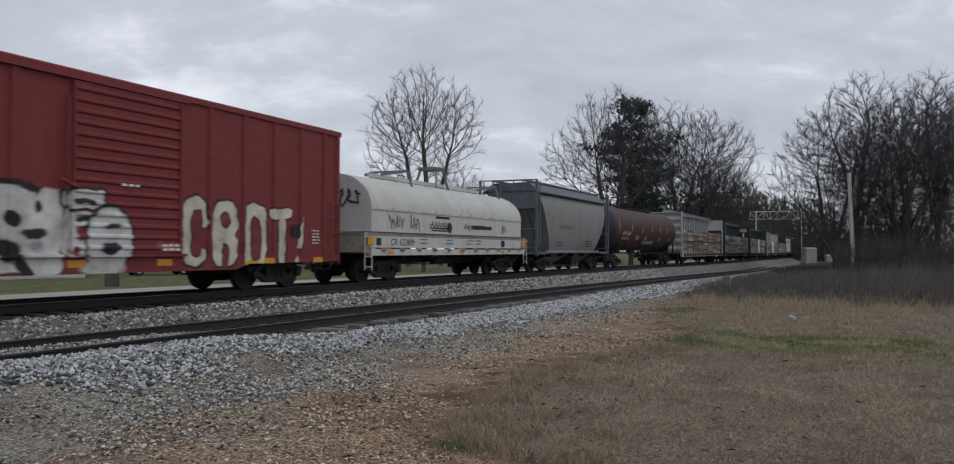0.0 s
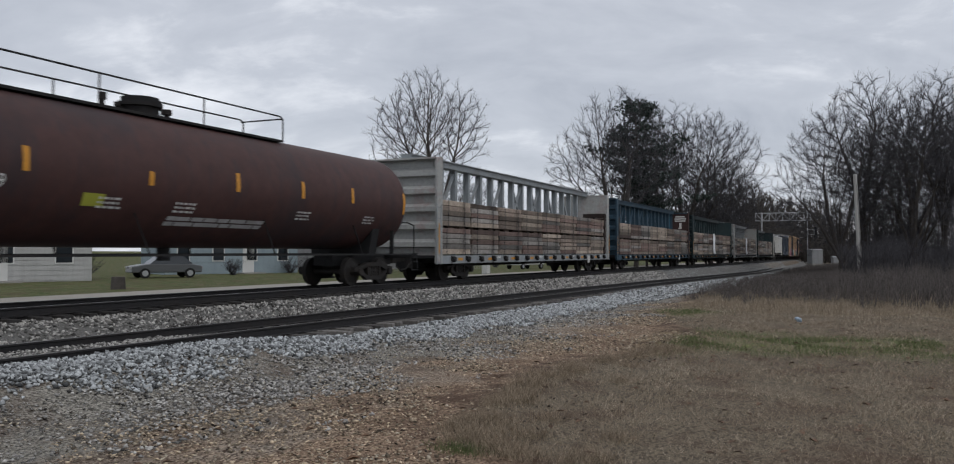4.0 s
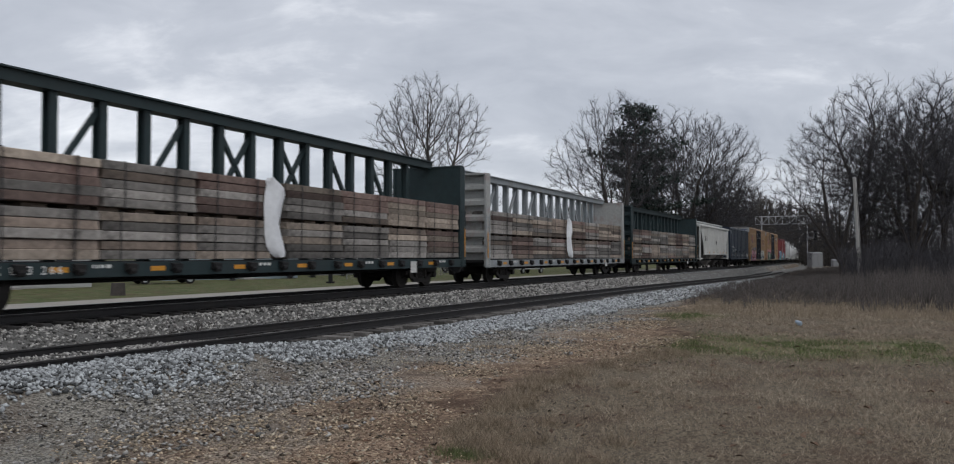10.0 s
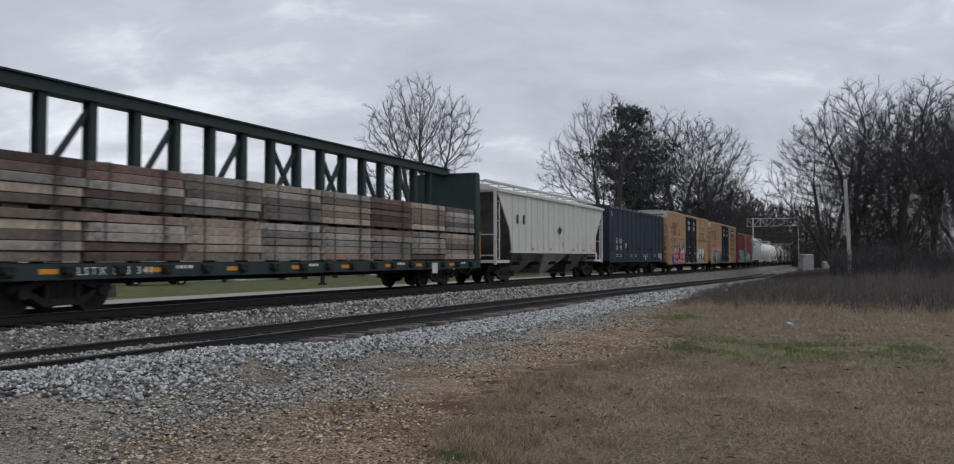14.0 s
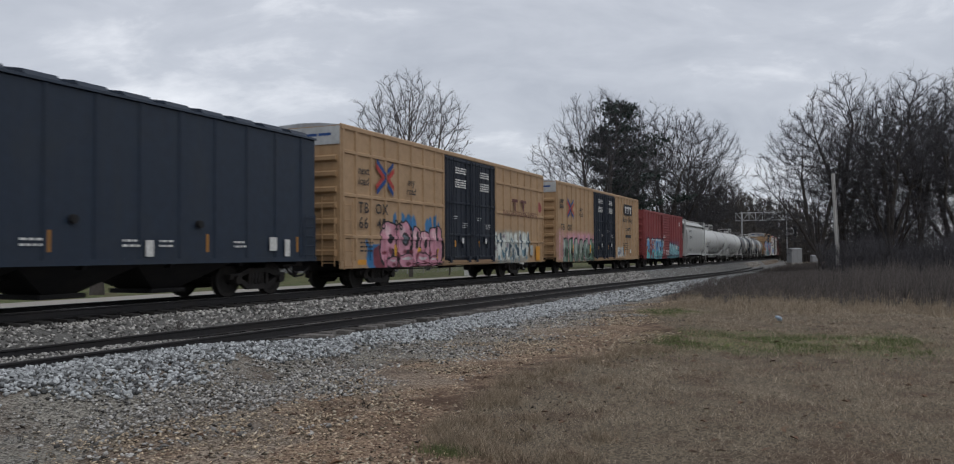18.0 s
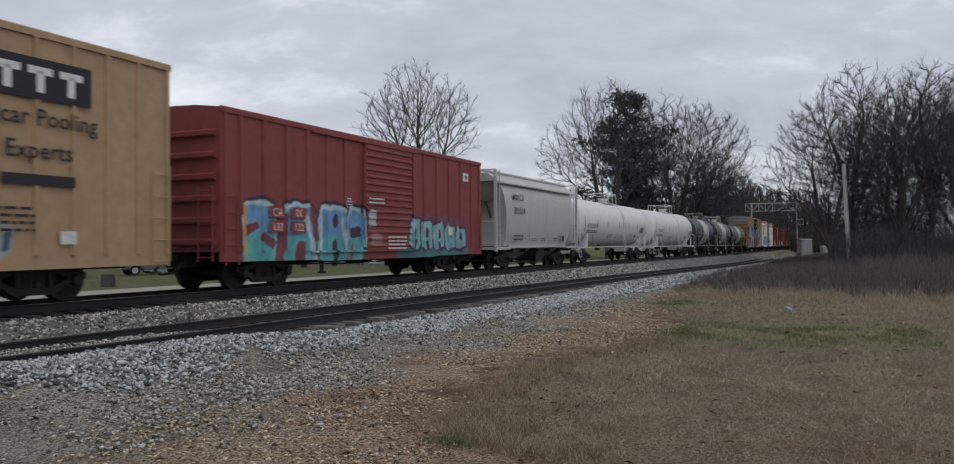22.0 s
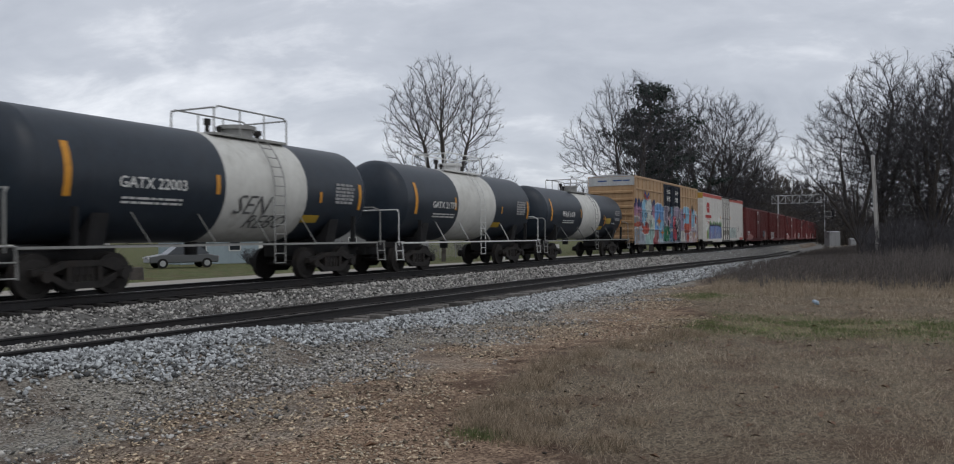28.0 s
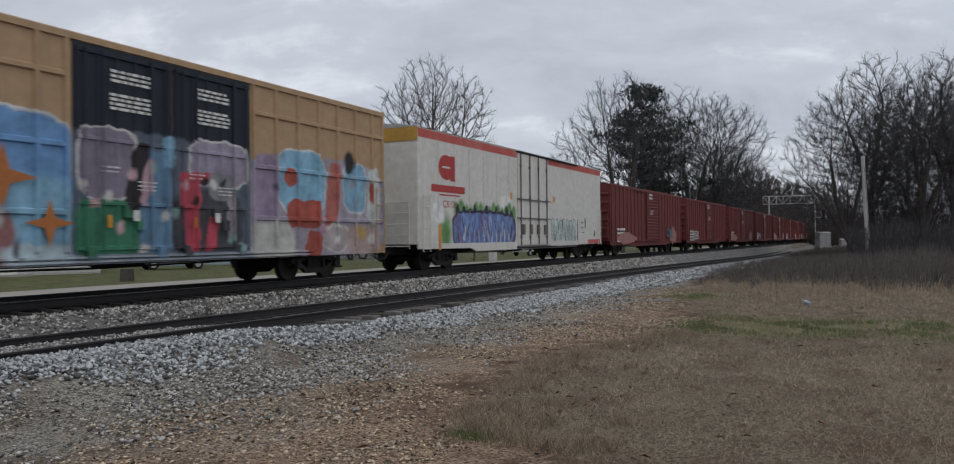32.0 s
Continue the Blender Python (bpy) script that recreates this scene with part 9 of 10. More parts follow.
def build_trees():
    # upswept stems that part low down
    vase = [[(0, 0, 0), (0.01, 0, 0.16), (-0.05, 0.02, 0.36), (-0.09, 0.03, 0.58)], [(0.01, 0, 0.16), (0.02, -0.03, 0.38), (0.0, -0.04, 0.62)], [(0.01, 0, 0.14), (0.07, 0.03, 0.36), (0.12, 0.02, 0.58)],
            [(0.0, 0, 0.12), (-0.09, -0.02, 0.28), (-0.16, 0.0, 0.44)], [(0.01, 0, 0.12), (0.1, -0.03, 0.25), (0.17, -0.03, 0.4)]]
    lone = make_tree("bare_tree", "tall leafless tree with upswept limbs beyond the gravel road", 29, 16.4, 8.6, vase,
                     [(-0.03, 0, 0.75, 0.21, 0.26), (0.1, 0, 0.71, 0.2, 0.24), (-0.13, 0, 0.66, 0.17, 0.25), (0.15, 0, 0.42, 0.14, 0.14), (-0.17, 0, 0.42, 0.13, 0.13)], "lone trees",
                     count=3400, step=0.3, tip_r=0.0068, trunk_r=0.2, twigs=3, reach=0.62, lift=0.34, taper=0.62)
    lone.matrix_basis = at(-4.75, 61.7, -0.05, 0)
    low = make_tree("small_bare_tree", "small leafless tree behind the taller one", 5, 8.6, 6.0, [[(0, 0, 0), (0.02, 0, 0.3)], [(0, 0, 0.1), (-0.1, 0, 0.35)], [(0, 0, 0.1), (0.1, 0.05, 0.32)]],
                    [(0, 0, 0.6, 0.36, 0.39)], "lone trees", count=1000, step=0.3, tip_r=0.008, trunk_r=0.1, twigs=1, reach=0.5)
    low.matrix_basis = at(-1.9, 66.0, -0.05)
    fan = [[(0, 0, 0), (0.0, 0.01, 0.12), (-0.06, 0.02, 0.38), (-0.1, 0, 0.56)], [(0, 0.01, 0.1), (0.07, -0.02, 0.36), (0.1, 0.0, 0.6)], [(0, 0, 0.08), (-0.12, -0.03, 0.28), (-0.22, 0, 0.42)],
           [(0, 0, 0.1), (0.12, 0.04, 0.3), (0.22, 0.03, 0.44)], [(0, 0.01, 0.12), (0.01, 0.13, 0.4)], [(0, 0.01, 0.12), (0.02, -0.13, 0.42)], [(0, 0, 0.06), (-0.16, 0.02, 0.17), (-0.26, 0.03, 0.24)]]
    tall = [[(0, 0, 0), (0.02, 0, 0.3), (0.0, 0.02, 0.56), (-0.04, 0, 0.74)], [(0.02, 0, 0.24), (0.09, 0.03, 0.5), (0.13, 0, 0.66)], [(0.02, 0, 0.2), (-0.08, -0.04, 0.45), (-0.13, 0, 0.62)], [(0, 0, 0.02), (0.1, 0.08, 0.35), (0.08, 0.1, 0.58)],
            [(0, 0, 0.03), (-0.06, -0.08, 0.3), (-0.05, -0.1, 0.56)]]
    kinds = [make_tree("bare_tree", "spreading leafless tree in the roadside wood", 31, 20.0, 13.4, fan,
                       [(0.0, 0, 0.72, 0.3, 0.28), (-0.27, 0, 0.56, 0.22, 0.22), (0.25, 0, 0.56, 0.24, 0.24), (0.02, 0.2, 0.52, 0.25, 0.26), (0.0, -0.22, 0.52, 0.23, 0.24), (-0.33, 0, 0.3, 0.16, 0.1)], "wood trees", count=3400),
             make_tree("bare_tree", "broad round-crowned leafless tree in the roadside wood", 47, 20.0, 13.6, fan[:6],
                       [(0.02, 0, 0.63, 0.39, 0.37), (-0.18, 0, 0.4, 0.28, 0.25), (0.2, 0, 0.38, 0.26, 0.25)], "wood trees", count=3400),
             make_tree("bare_tree", "slender leafless tree in the roadside wood", 63, 20.0, 11.0, tall,
                       [(0.0, 0, 0.8, 0.18, 0.2), (0.12, 0, 0.66, 0.19, 0.22), (-0.12, 0, 0.62, 0.19, 0.22), (0.05, 0.08, 0.5, 0.22, 0.22)], "wood trees", count=3000, lift=0.2)]
    # places: x, y, height over 20 m, kind, turn
    spots = ((15.2, 96, 1.12, 0, 8), (27.2, 110, 1.17, 1, 130), (31.3, 113, 1.1, 1, 60), (34.3, 118, 0.8, 1, 20), (22.8, 108, 1.12, 2, 70), (11.5, 106, 0.45, 1, 250),
             (39.3, 90, 0.96, 1, 160), (43.3, 92, 1.2, 2, 185), (46.5, 88, 1.12, 0, 90), (50.6, 90, 1.2, 2, 10), (54.5, 86, 1.18, 2, 140), (58.0, 90, 1.2, 0, 77),
             (54.0, 104, 1.15, 1, 40), (63.0, 104, 1.2, 1, 120), (47.5, 100, 0.7, 1, 200))
    used = set()
    for x, y, h, k, turn in spots:
        m = at(x, y, -0.05, turn, h)
        if k not in used:
            used.add(k)
            kinds[k].matrix_basis = m
        else:
            t = copy_thing(kinds[k], m)
            t.matrix_basis = m
    far = make_tree("far_tree", "dense brownish bare tree in the far wood behind the line", 81, 19.0, 15.0, [[(0, 0, 0), (0, 0, 0.3)], [(0, 0, 0.05), (0.15, 0, 0.3)], [(0, 0, 0.05), (-0.15, 0.1, 0.3)]],
                    [(0, 0, 0.62, 0.38, 0.38), (0.2, 0, 0.36, 0.26, 0.26), (-0.2, 0, 0.34, 0.26, 0.26), (0, 0, 0.2, 0.3, 0.18)], "far trees", count=1500, step=0.8, tip_r=0.065, trunk_r=0.3, twigs=3, reach=1.7, twig=M_TWIG2)
    far.matrix_basis = at(66, 214, 0, 0, 1.22)
    r = random.Random(4)
    for x, y, h in ((58, 224, 0.95), (75, 218, 1.0), (83, 212, 0.95), (72, 236, 1.1), (82, 232, 1.05), (91, 222, 0.95)):
        m = at(x, y, 0, r.uniform(0, 360), h)
        copy_thing(far, m).matrix_basis = m


def thicket():
    """Saplings and suckers that close the wood at its foot."""
    r = np.random.default_rng(33)
    for n, xr, yr, hr, rad, mtl, label in ((3000, (36, 80), (76, 128), (2.5, 11.0), 0.024, M_TWIG, "dense bare saplings at the foot of the wood"),
                                           (1300, (50, 112), (188, 235), (5.0, 13.0), 0.11, M_TWIG2, "dense brownish saplings in the far wood")):
        x, y, h = r.uniform(*xr, n), r.uniform(*yr, n), r.uniform(*hr, n)
        past = x - 0.435 * y
        keep = (past > 0.5 + 5 * r.uniform(0, 1, n) ** 2) | (y > 186)
        # taller deep in the wood than at its edge
        h = h * np.where(y > 186, 1, np.clip(0.25 + past / 14, 0.25, 1) * np.clip(0.45 + (y - 80) / 30, 0.45, 1))
        x, y, h = x[keep], y[keep], h[keep]
        n = len(x)
        lx, ly = local(x, y)
        b = np.stack([lx, ly, z_ground(lx, -ly) - 0.1], -1)
        tip = b + np.stack([r.normal(0, 0.12, n) * h, r.normal(0, 0.12, n) * h, h], -1)
        rows = [np.concatenate([b, tip, np.full((n, 1), rad)], 1)]
        for k in range(10):
            p = b + (tip - b) * r.uniform(0.1, 0.95, (n, 1))
            q = p + r.normal(0, 0.12, (n, 3)) * h[:, None] * np.array([1, 1, 0.5]) + np.array([0, 0, 0.12]) * h[:, None]
            rows.append(np.concatenate([p, q, np.full((n, 1), rad * 0.55)], 1))
            m_ = p + (q - p) * r.uniform(0.3, 0.8, (n, 1))
            rows.append(np.concatenate([m_, m_ + r.normal(0, 0.07, (n, 3)) * h[:, None], np.full((n, 1), rad * 0.4)], 1))
        V, F = cones(np.concatenate(rows))
        ob = new("thicket", raw_mesh("thicket", V, F, mtl, 3))
        ob.matrix_world = FOOT
        tagged(ob, label, "thicket", kind="stuff")


def evergreen():
    """A dark cedar: a trunk, limbs and a ragged crown of many small sprays."""
    r = np.random.default_rng(9)
    rr = random.Random(9)
    t = tagged(new("evergreen_tree"), "dark evergreen tree standing among leafless trees", "tree", "wood trees")
    segs, sprays = [], []
    H = 21.5
    for k in range(14):
        z0, z1 = H * k / 14, H * (k + 1) / 14
        segs.append((0.15 * math.sin(k * 0.7), 0.12 * math.cos(k), z0, 0.15 * math.sin((k + 1) * 0.7), 0.12 * math.cos(k + 1), z1, 0.34 * (1 - k / 15), 0.34 * (1 - (k + 1) / 15)))
    for k in range(170):
        z = 1.8 + (H - 2.2) * rr.random() ** 0.9
        a = rr.uniform(0, 6.28)
        f = (z - 1.8) / (H - 1.8)
        reach = (7.0 * (1 - f) ** 0.55 + 0.9) * min(1, 0.55 + 2.2 * f) * rr.uniform(0.35, 1.2) * (0.75 + 0.4 * math.sin(a * 2 + z))
        if 0.42 < f < 0.6:
            reach *= 0.85
        e = (math.cos(a) * reach, math.sin(a) * reach, z + reach * rr.uniform(0.1, 0.4))
        segs.append((0, 0, z, *e, 0.06, 0.02))
        n = int(85 * reach / 3)
        q = r.uniform(0.2, 1.05, n) ** 0.7
        c = np.stack([e[0] * q, e[1] * q, z + (e[2] - z) * q], -1) + r.normal(0, 1, (n, 3)) * np.array([0.38, 0.38, 0.26])
        sprays.append(c)
    c = np.concatenate(sprays)
    n = len(c)
    d = r.normal(0, 1, (n, 3))
    d /= np.linalg.norm(d, axis=1)[:, None]
    e = np.cross(d, r.normal(0, 1, (n, 3)))
    e /= np.linalg.norm(e, axis=1)[:, None]
    L, w = r.uniform(0.14, 0.34, n)[:, None], r.uniform(0.05, 0.13, n)[:, None]
    V = np.stack([c - d * L, c + e * w, c + d * L, c - e * w], 1).reshape(-1, 3)
    F = np.arange(4 * n).reshape(-1, 4)
    TV, TF = tubes(segs, 6)
    piece("trunk", raw_mesh("trunk", TV, TF, M_BARK, 4), t)
    piece("crown", raw_mesh("crown", V, F, M_NEEDLE, 4), t, label="ragged dark green crown")
    t.matrix_basis = at(18.3, 100, -0.05)
    m = at(20.5, 104, -0.05, 120, 0.55)
    copy_thing(t, m).matrix_basis = m
    m = at(61.0, 76, -0.05, 200, 0.5)
    copy_thing(t, m).matrix_basis = m


def blades(name, s, o, height, width, lean, material, label, category):
    """Grass or stalks as narrow triangles, joined."""
    n = len(s)
    lx, ly = so_local(s, o)
    z = z_ground(s, o) - 0.01 + np.exp(-((s - 12) / 40.0) ** 2) * 0.035 * (lumps(s, o, 3.0, 0.3) + 0.4 * lumps(s, o, 0.8, 1.9))
    a = RNG.uniform(0, 2 * np.pi, n)
    t = RNG.uniform(0, 2 * np.pi, n)
    hx, hy = np.cos(a) * width / 2, np.sin(a) * width / 2
    ln = height * lean * RNG.uniform(0.2, 1.0, n)
    V = np.stack([np.stack([lx - hx, ly - hy, z], -1), np.stack([lx + hx, ly + hy, z], -1), np.stack([lx + np.cos(t) * ln, ly + np.sin(t) * ln, z + height], -1)], 1).reshape(-1, 3)
    ob = new(name, raw_mesh(name, V, np.arange(3 * n).reshape(-1, 3), material, 3))
    ob.matrix_world = FOOT
    return tagged(ob, label, category, kind="stuff")


def build_grass():
    # short dry grass on the camera's side
    s = np.concatenate([RNG.uniform(3.0, 14, 190000), RNG.uniform(14, 37, 95000)])
    o = RNG.uniform(8.6, 22, len(s))
    edge = grass_edge(s) + 0.45 * lumps(s, o, 1.6, 0.7) + 0.25 * lumps(s, o, 0.5, 2.0)
    keep = (RNG.uniform(0, 1, len(s)) < np.clip((o - edge) / 0.7, 0, 1)) & (RNG.uniform(0, 1, len(s)) < 0.72 + 0.35 * lumps(s, o, 1.1, 5.0))
    s, o = s[keep], o[keep]
    far = np.clip((s - 5) / 20, 0, 1)
    blades("dry_grass", s, o, RNG.uniform(0.015, 0.075, len(s)) * (1 + 0.5 * far) * (0.75 + 0.5 * lumps(s, o, 0.6, 3.3)), 0.003 + 0.006 * far, 2.0, M_STRAW, "short dry straw-coloured grass", "grass")
    s, o = RNG.uniform(3.5, 34, 60000), RNG.uniform(9.0, 22, 60000)
    keep = (lumps(s, o, 1.3, 8.0) + 0.4 * lumps(s, o, 0.4, 1.0) > -0.1) & (o > grass_edge(s) + 0.2)
    s, o = s[keep], o[keep]
    blades("dry_grass", s, o, RNG.uniform(0.03, 0.11, len(s)), 0.005 + 0.006 * np.clip((s - 5) / 20, 0, 1), 1.4, M_STRAWD, "thicker dull brown grass", "grass")
    # tufts along the grass edge
    ts, to = [], []
    r = random.Random(8)
    for k in range(62):
        cs = 6.8 + 9.5 * r.random() ** 1.4
        a, b = cs, float(grass_edge(cs)) + abs(r.gauss(0, 0.45)) + 0.1
        ts.append(RNG.normal(a, 0.13, 300))
        to.append(RNG.normal(b, 0.11, 300))
    s, o = np.concatenate(ts), np.concatenate(to)
    blades("grass_tuft", s, o, RNG.uniform(0.04, 0.17, len(s)), np.full(len(s), 0.005), 1.3, M_STRAWD, "tangled dry grass tufts at the edge of the dirt", "grass")
    # green blades
    o = np.concatenate([RNG.uniform(11.4, 16.6, 16000), RNG.normal(10.1, 0.55, 4000), RNG.normal(11.55, 0.14, 900)])
    s = np.concatenate([16.2 + 0.15 * o[:16000] + RNG.normal(0, 1.3, 16000), RNG.normal(27.0, 0.9, 4000), RNG.normal(6.75, 0.1, 900)])
    keep = (lumps(s, o, 0.9, 6.0) > -0.05) | (s < 8)
    s, o = s[keep], o[keep]
    blades("green_grass", s, o, RNG.uniform(0.03, 0.09, len(s)), 0.007 + 0.004 * (s > 8), 0.8, M_GREENB, "patches of low green grass in the dry grass", "grass")
    # tall tan grass and the dark brush behind it
    s, o = RNG.uniform(24, 46, 90000), RNG.uniform(7.0, 30, 90000)
    edge = 28.6 + 1.6 * lumps(s, o, 2.2, 1.0) - 1.5 * np.clip((o - 13) / 8, 0, 1)
    keep = (s > edge) & (s < edge + 11) & (o > grass_edge(s) + 0.3) & (RNG.uniform(0, 1, len(s)) < 0.5 + 0.6 * lumps(s, o, 0.8, 3.0))
    s, o = s[keep], o[keep]
    blades("tall_dry_grass", s, o, RNG.uniform(0.08, 0.36, len(s)) * (0.8 + 0.5 * lumps(s, o, 1.0, 2.0)), np.full(len(s), 0.013), 0.8, M_WEEDT, "tall tan dead grass before the brush", "grass")


def brush():
    """Dead weeds with side shoots, denser and taller to the right."""
    r = np.random.default_rng(5)
    n = 8000
    s, o = 30 + 74 * r.uniform(0, 1, n) ** 1.5, 5.8 + 42 * r.uniform(0, 1, n) ** 1.2
    edge = 36.0 - 2.0 * np.clip((o - 13) / 6, 0, 1) + 2.2 * lumps(s, o, 3.0, 1.0)
    keep = (s > edge + RNG.uniform(-2.5, 1.0, n)) & (o > grass_edge(s) + 0.7 * lumps(s, o, 2.0, 4.0))
    s, o, edge = s[keep], o[keep], edge[keep]
    # a thinner growth follows the track further along
    s, o = np.concatenate([s, r.uniform(95, 175, 1300)]), np.concatenate([o, 6.0 + 10 * r.uniform(0, 1, 1300)])
    edge = np.concatenate([edge, np.full(1300, 36.0)])
    n = len(s)
    lx, ly = so_local(s, o)
    b = np.stack([lx, ly, z_ground(s, o) - 0.02], -1)
    h = r.uniform(0.5, 1.0, n) * (0.6 + 1.5 * np.clip((o - 8.5) / 11, 0, 1)) * (1 + 0.3 * lumps(s, o, 4.0, 2.0)) * np.clip(0.5 + (s - edge) / 5, 0.5, 1)
    w = 0.007 + 0.00012 * s
    rows = []
    for j in range(5):
        f = b + r.normal(0, 0.09, (n, 3)) * np.array([1, 1, 0])
        tip = f + np.stack([r.normal(0, 0.13, n) * h, r.normal(0, 0.13, n) * h, h * r.uniform(0.55, 1.05, n)], -1)
        rows.append(np.concatenate([f, tip, w[:, None]], 1))
        for i in range(2):
            p = f + (tip - f) * r.uniform(0.35, 0.9, (n, 1))
            q = p + np.stack([r.normal(0, 0.1, n), r.normal(0, 0.1, n), r.uniform(0.06, 0.26, n)], -1)
            rows.append(np.concatenate([p, q, w[:, None] * 0.7], 1))
    V, F = cones(np.concatenate(rows))
    ob = new("brush", raw_mesh("brush", V, F, M_WEED, 3))
    ob.matrix_world = FOOT
    tagged(ob, "dense grey-brown dead weeds and brush", "brush", kind="stuff")
    # bushes at the foot of the wood
    rr = random.Random(12)
    rows = []
    for k in range(100):
        cs, cc = rr.uniform(66, 108), rr.uniform(10.5, 48)
        X, Y = so_local(np.array([cs]), np.array([cc]))
        wx, wy, _h = along(cs, cc)
        if wx < 0.435 * wy + 0.5:
            continue
        zz = float(z_ground(np.array([cs]), np.array([cc]))[0])
        H = rr.uniform(1.6, 4.2)
        for j in range(34):
            a = rr.uniform(0, 6.28)
            p = (X[0] + rr.gauss(0, 0.4), Y[0] + rr.gauss(0, 0.4), zz)
            q = (p[0] + math.cos(a) * H * 0.22 * rr.random(), p[1] + math.sin(a) * H * 0.22 * rr.random(), zz + H * rr.uniform(0.35, 0.6))
            e = (q[0] + math.cos(a) * H * 0.4 * rr.random(), q[1] + math.sin(a) * H * 0.4 * rr.random(), zz + H * rr.uniform(0.7, 1.05))
            rows += [(*p, *q, 0.025, 0.018), (*q, *e, 0.018, 0.008)]
            for i in range(5):
                f = rr.random()
                w = tuple(q[c] + (e[c] - q[c]) * f for c in range(3))
                rows.append((*w, w[0] + rr.gauss(0, 0.4), w[1] + rr.gauss(0, 0.4), w[2] + rr.uniform(0, 0.6), 0.011, 0.006))
    V, F = tubes(rows, 3)
    ob = new("undergrowth", raw_mesh("undergrowth", V, F, M_TWIG, 4))
    ob.matrix_world = FOOT
    tagged(ob, "tangled leafless undergrowth at the foot of the wood", "undergrowth", kind="stuff")


def leaves():
    n = 1100
    s, o = RNG.uniform(4, 24, n), RNG.uniform(8.6, 18, n)
    lx, ly = so_local(s, o)
    z = z_ground(s, o) + 0.035 + RNG.uniform(0, 0.03, n)
    a = RNG.uniform(0, 6.28, n)
    L = 0.015 + 0.055 * RNG.uniform(0, 1, n) ** 2
    ca, sa = np.cos(a), np.sin(a)
    V = np.stack([np.stack([lx - ca * L, ly - sa * L, z], -1), np.stack([lx + sa * L * 0.5, ly - ca * L * 0.5, z + L * 0.4], -1), np.stack([lx + ca * L, ly + sa * L, z + RNG.uniform(-0.2, 0.6, n) * L], -1), np.stack([lx - sa * L * 0.5, ly + ca * L * 0.5, z + L * 0.3], -1)], 1).reshape(-1, 3)
    ob = new("fallen_leaves", raw_mesh("fallen_leaves", V, np.arange(4 * n).reshape(-1, 4), M_LEAF, 4))
    ob.matrix_world = FOOT
    tagged(ob, "curled brown leaves on the dirt and grass", "leaves", kind="stuff")


def track_weed(s, o, h, seed):
    r = random.Random(seed)
    rows = []
    z = float(z_ground(np.array(s), np.array(o)))
    for k in range(9):
        x0, y0 = r.gauss(0, 0.1), r.gauss(0, 0.1)
        q = (x0 + r.gauss(0, 0.1), y0 + r.gauss(0, 0.1), h * r.uniform(0.5, 1.0))
        rows.append((x0, y0, 0, *q, 0.008, 0.003))
        for j in range(2):
            f = r.uniform(0.5, 0.9)
            p = (x0 + (q[0] - x0) * f, y0 + (q[1] - y0) * f, q[2] * f)
            rows.append((*p, p[0] + r.gauss(0, 0.08), p[1] + r.gauss(0, 0.08), p[2] + r.uniform(0.02, 0.12), 0.005, 0.002))
    V, F = tubes(rows, 3)
    ob = new("dead_weed", raw_mesh("dead_weed", V, F, M_WEED, 4))
    ob.matrix_basis = put(s, o, z)
    tagged(ob, "thin dead weed standing in the ballast", "weed", "track weeds")


build_trees()
thicket()
evergreen()
build_grass()
brush()
leaves()
for _k, (_s0, _o0, _h0) in enumerate(((12.6, 2.75, 0.5), (12.0, 2.9, 0.35), (15.8, 2.6, 0.5), (16.2, 2.6, 0.35), (12.9, 2.6, 0.4), (27.5, 2.5, 0.5))):
    track_weed(_s0, _o0, _h0, _k)

# ---- things beside the line ----
M_POLE = mat("weathered_pole_wood", (0.4, 0.39, 0.37), 0.9, grain=0.25, grain_scale=8, streak=0.4)
M_ALU = mat("dull_aluminium", (0.4, 0.41, 0.42), 0.5, 0.5, grain=0.12, grain_scale=4, stain=0.3)
M_SIGNAL = mat("signal_black", (0.015, 0.015, 0.016), 0.6)
M_CONC = mat("concrete_base", (0.3, 0.29, 0.27), 0.9, grain=0.2, stain=0.4)


def utility_pole():
    e = tagged(new("utility_pole"), "bare weathered wooden pole standing in the brush", "pole")
    bm = bmesh.new()
    rod(bm, (0, 0, -0.4), (-0.5, 0, 10.6), 0.23, 0.17, seg=12)
    part("shaft", bm, M_POLE, e)
    bm = bmesh.new()
    beam(bm, (-0.02, -0.2, 0.4), (-0.02, -0.2, 1.6), 0.12, 0.03)
    part("marker_plate", bm, M_PLATE, e, "pale plate near the foot")
    bm = bmesh.new()
    rod(bm, (0.05, -0.22, 0.3), (-0.42, -0.19, 9.5), 0.02, seg=6)
    part("ground_wire", bm, M_UNDER, e)
    e.matrix_basis = at(37.95, 82.2)


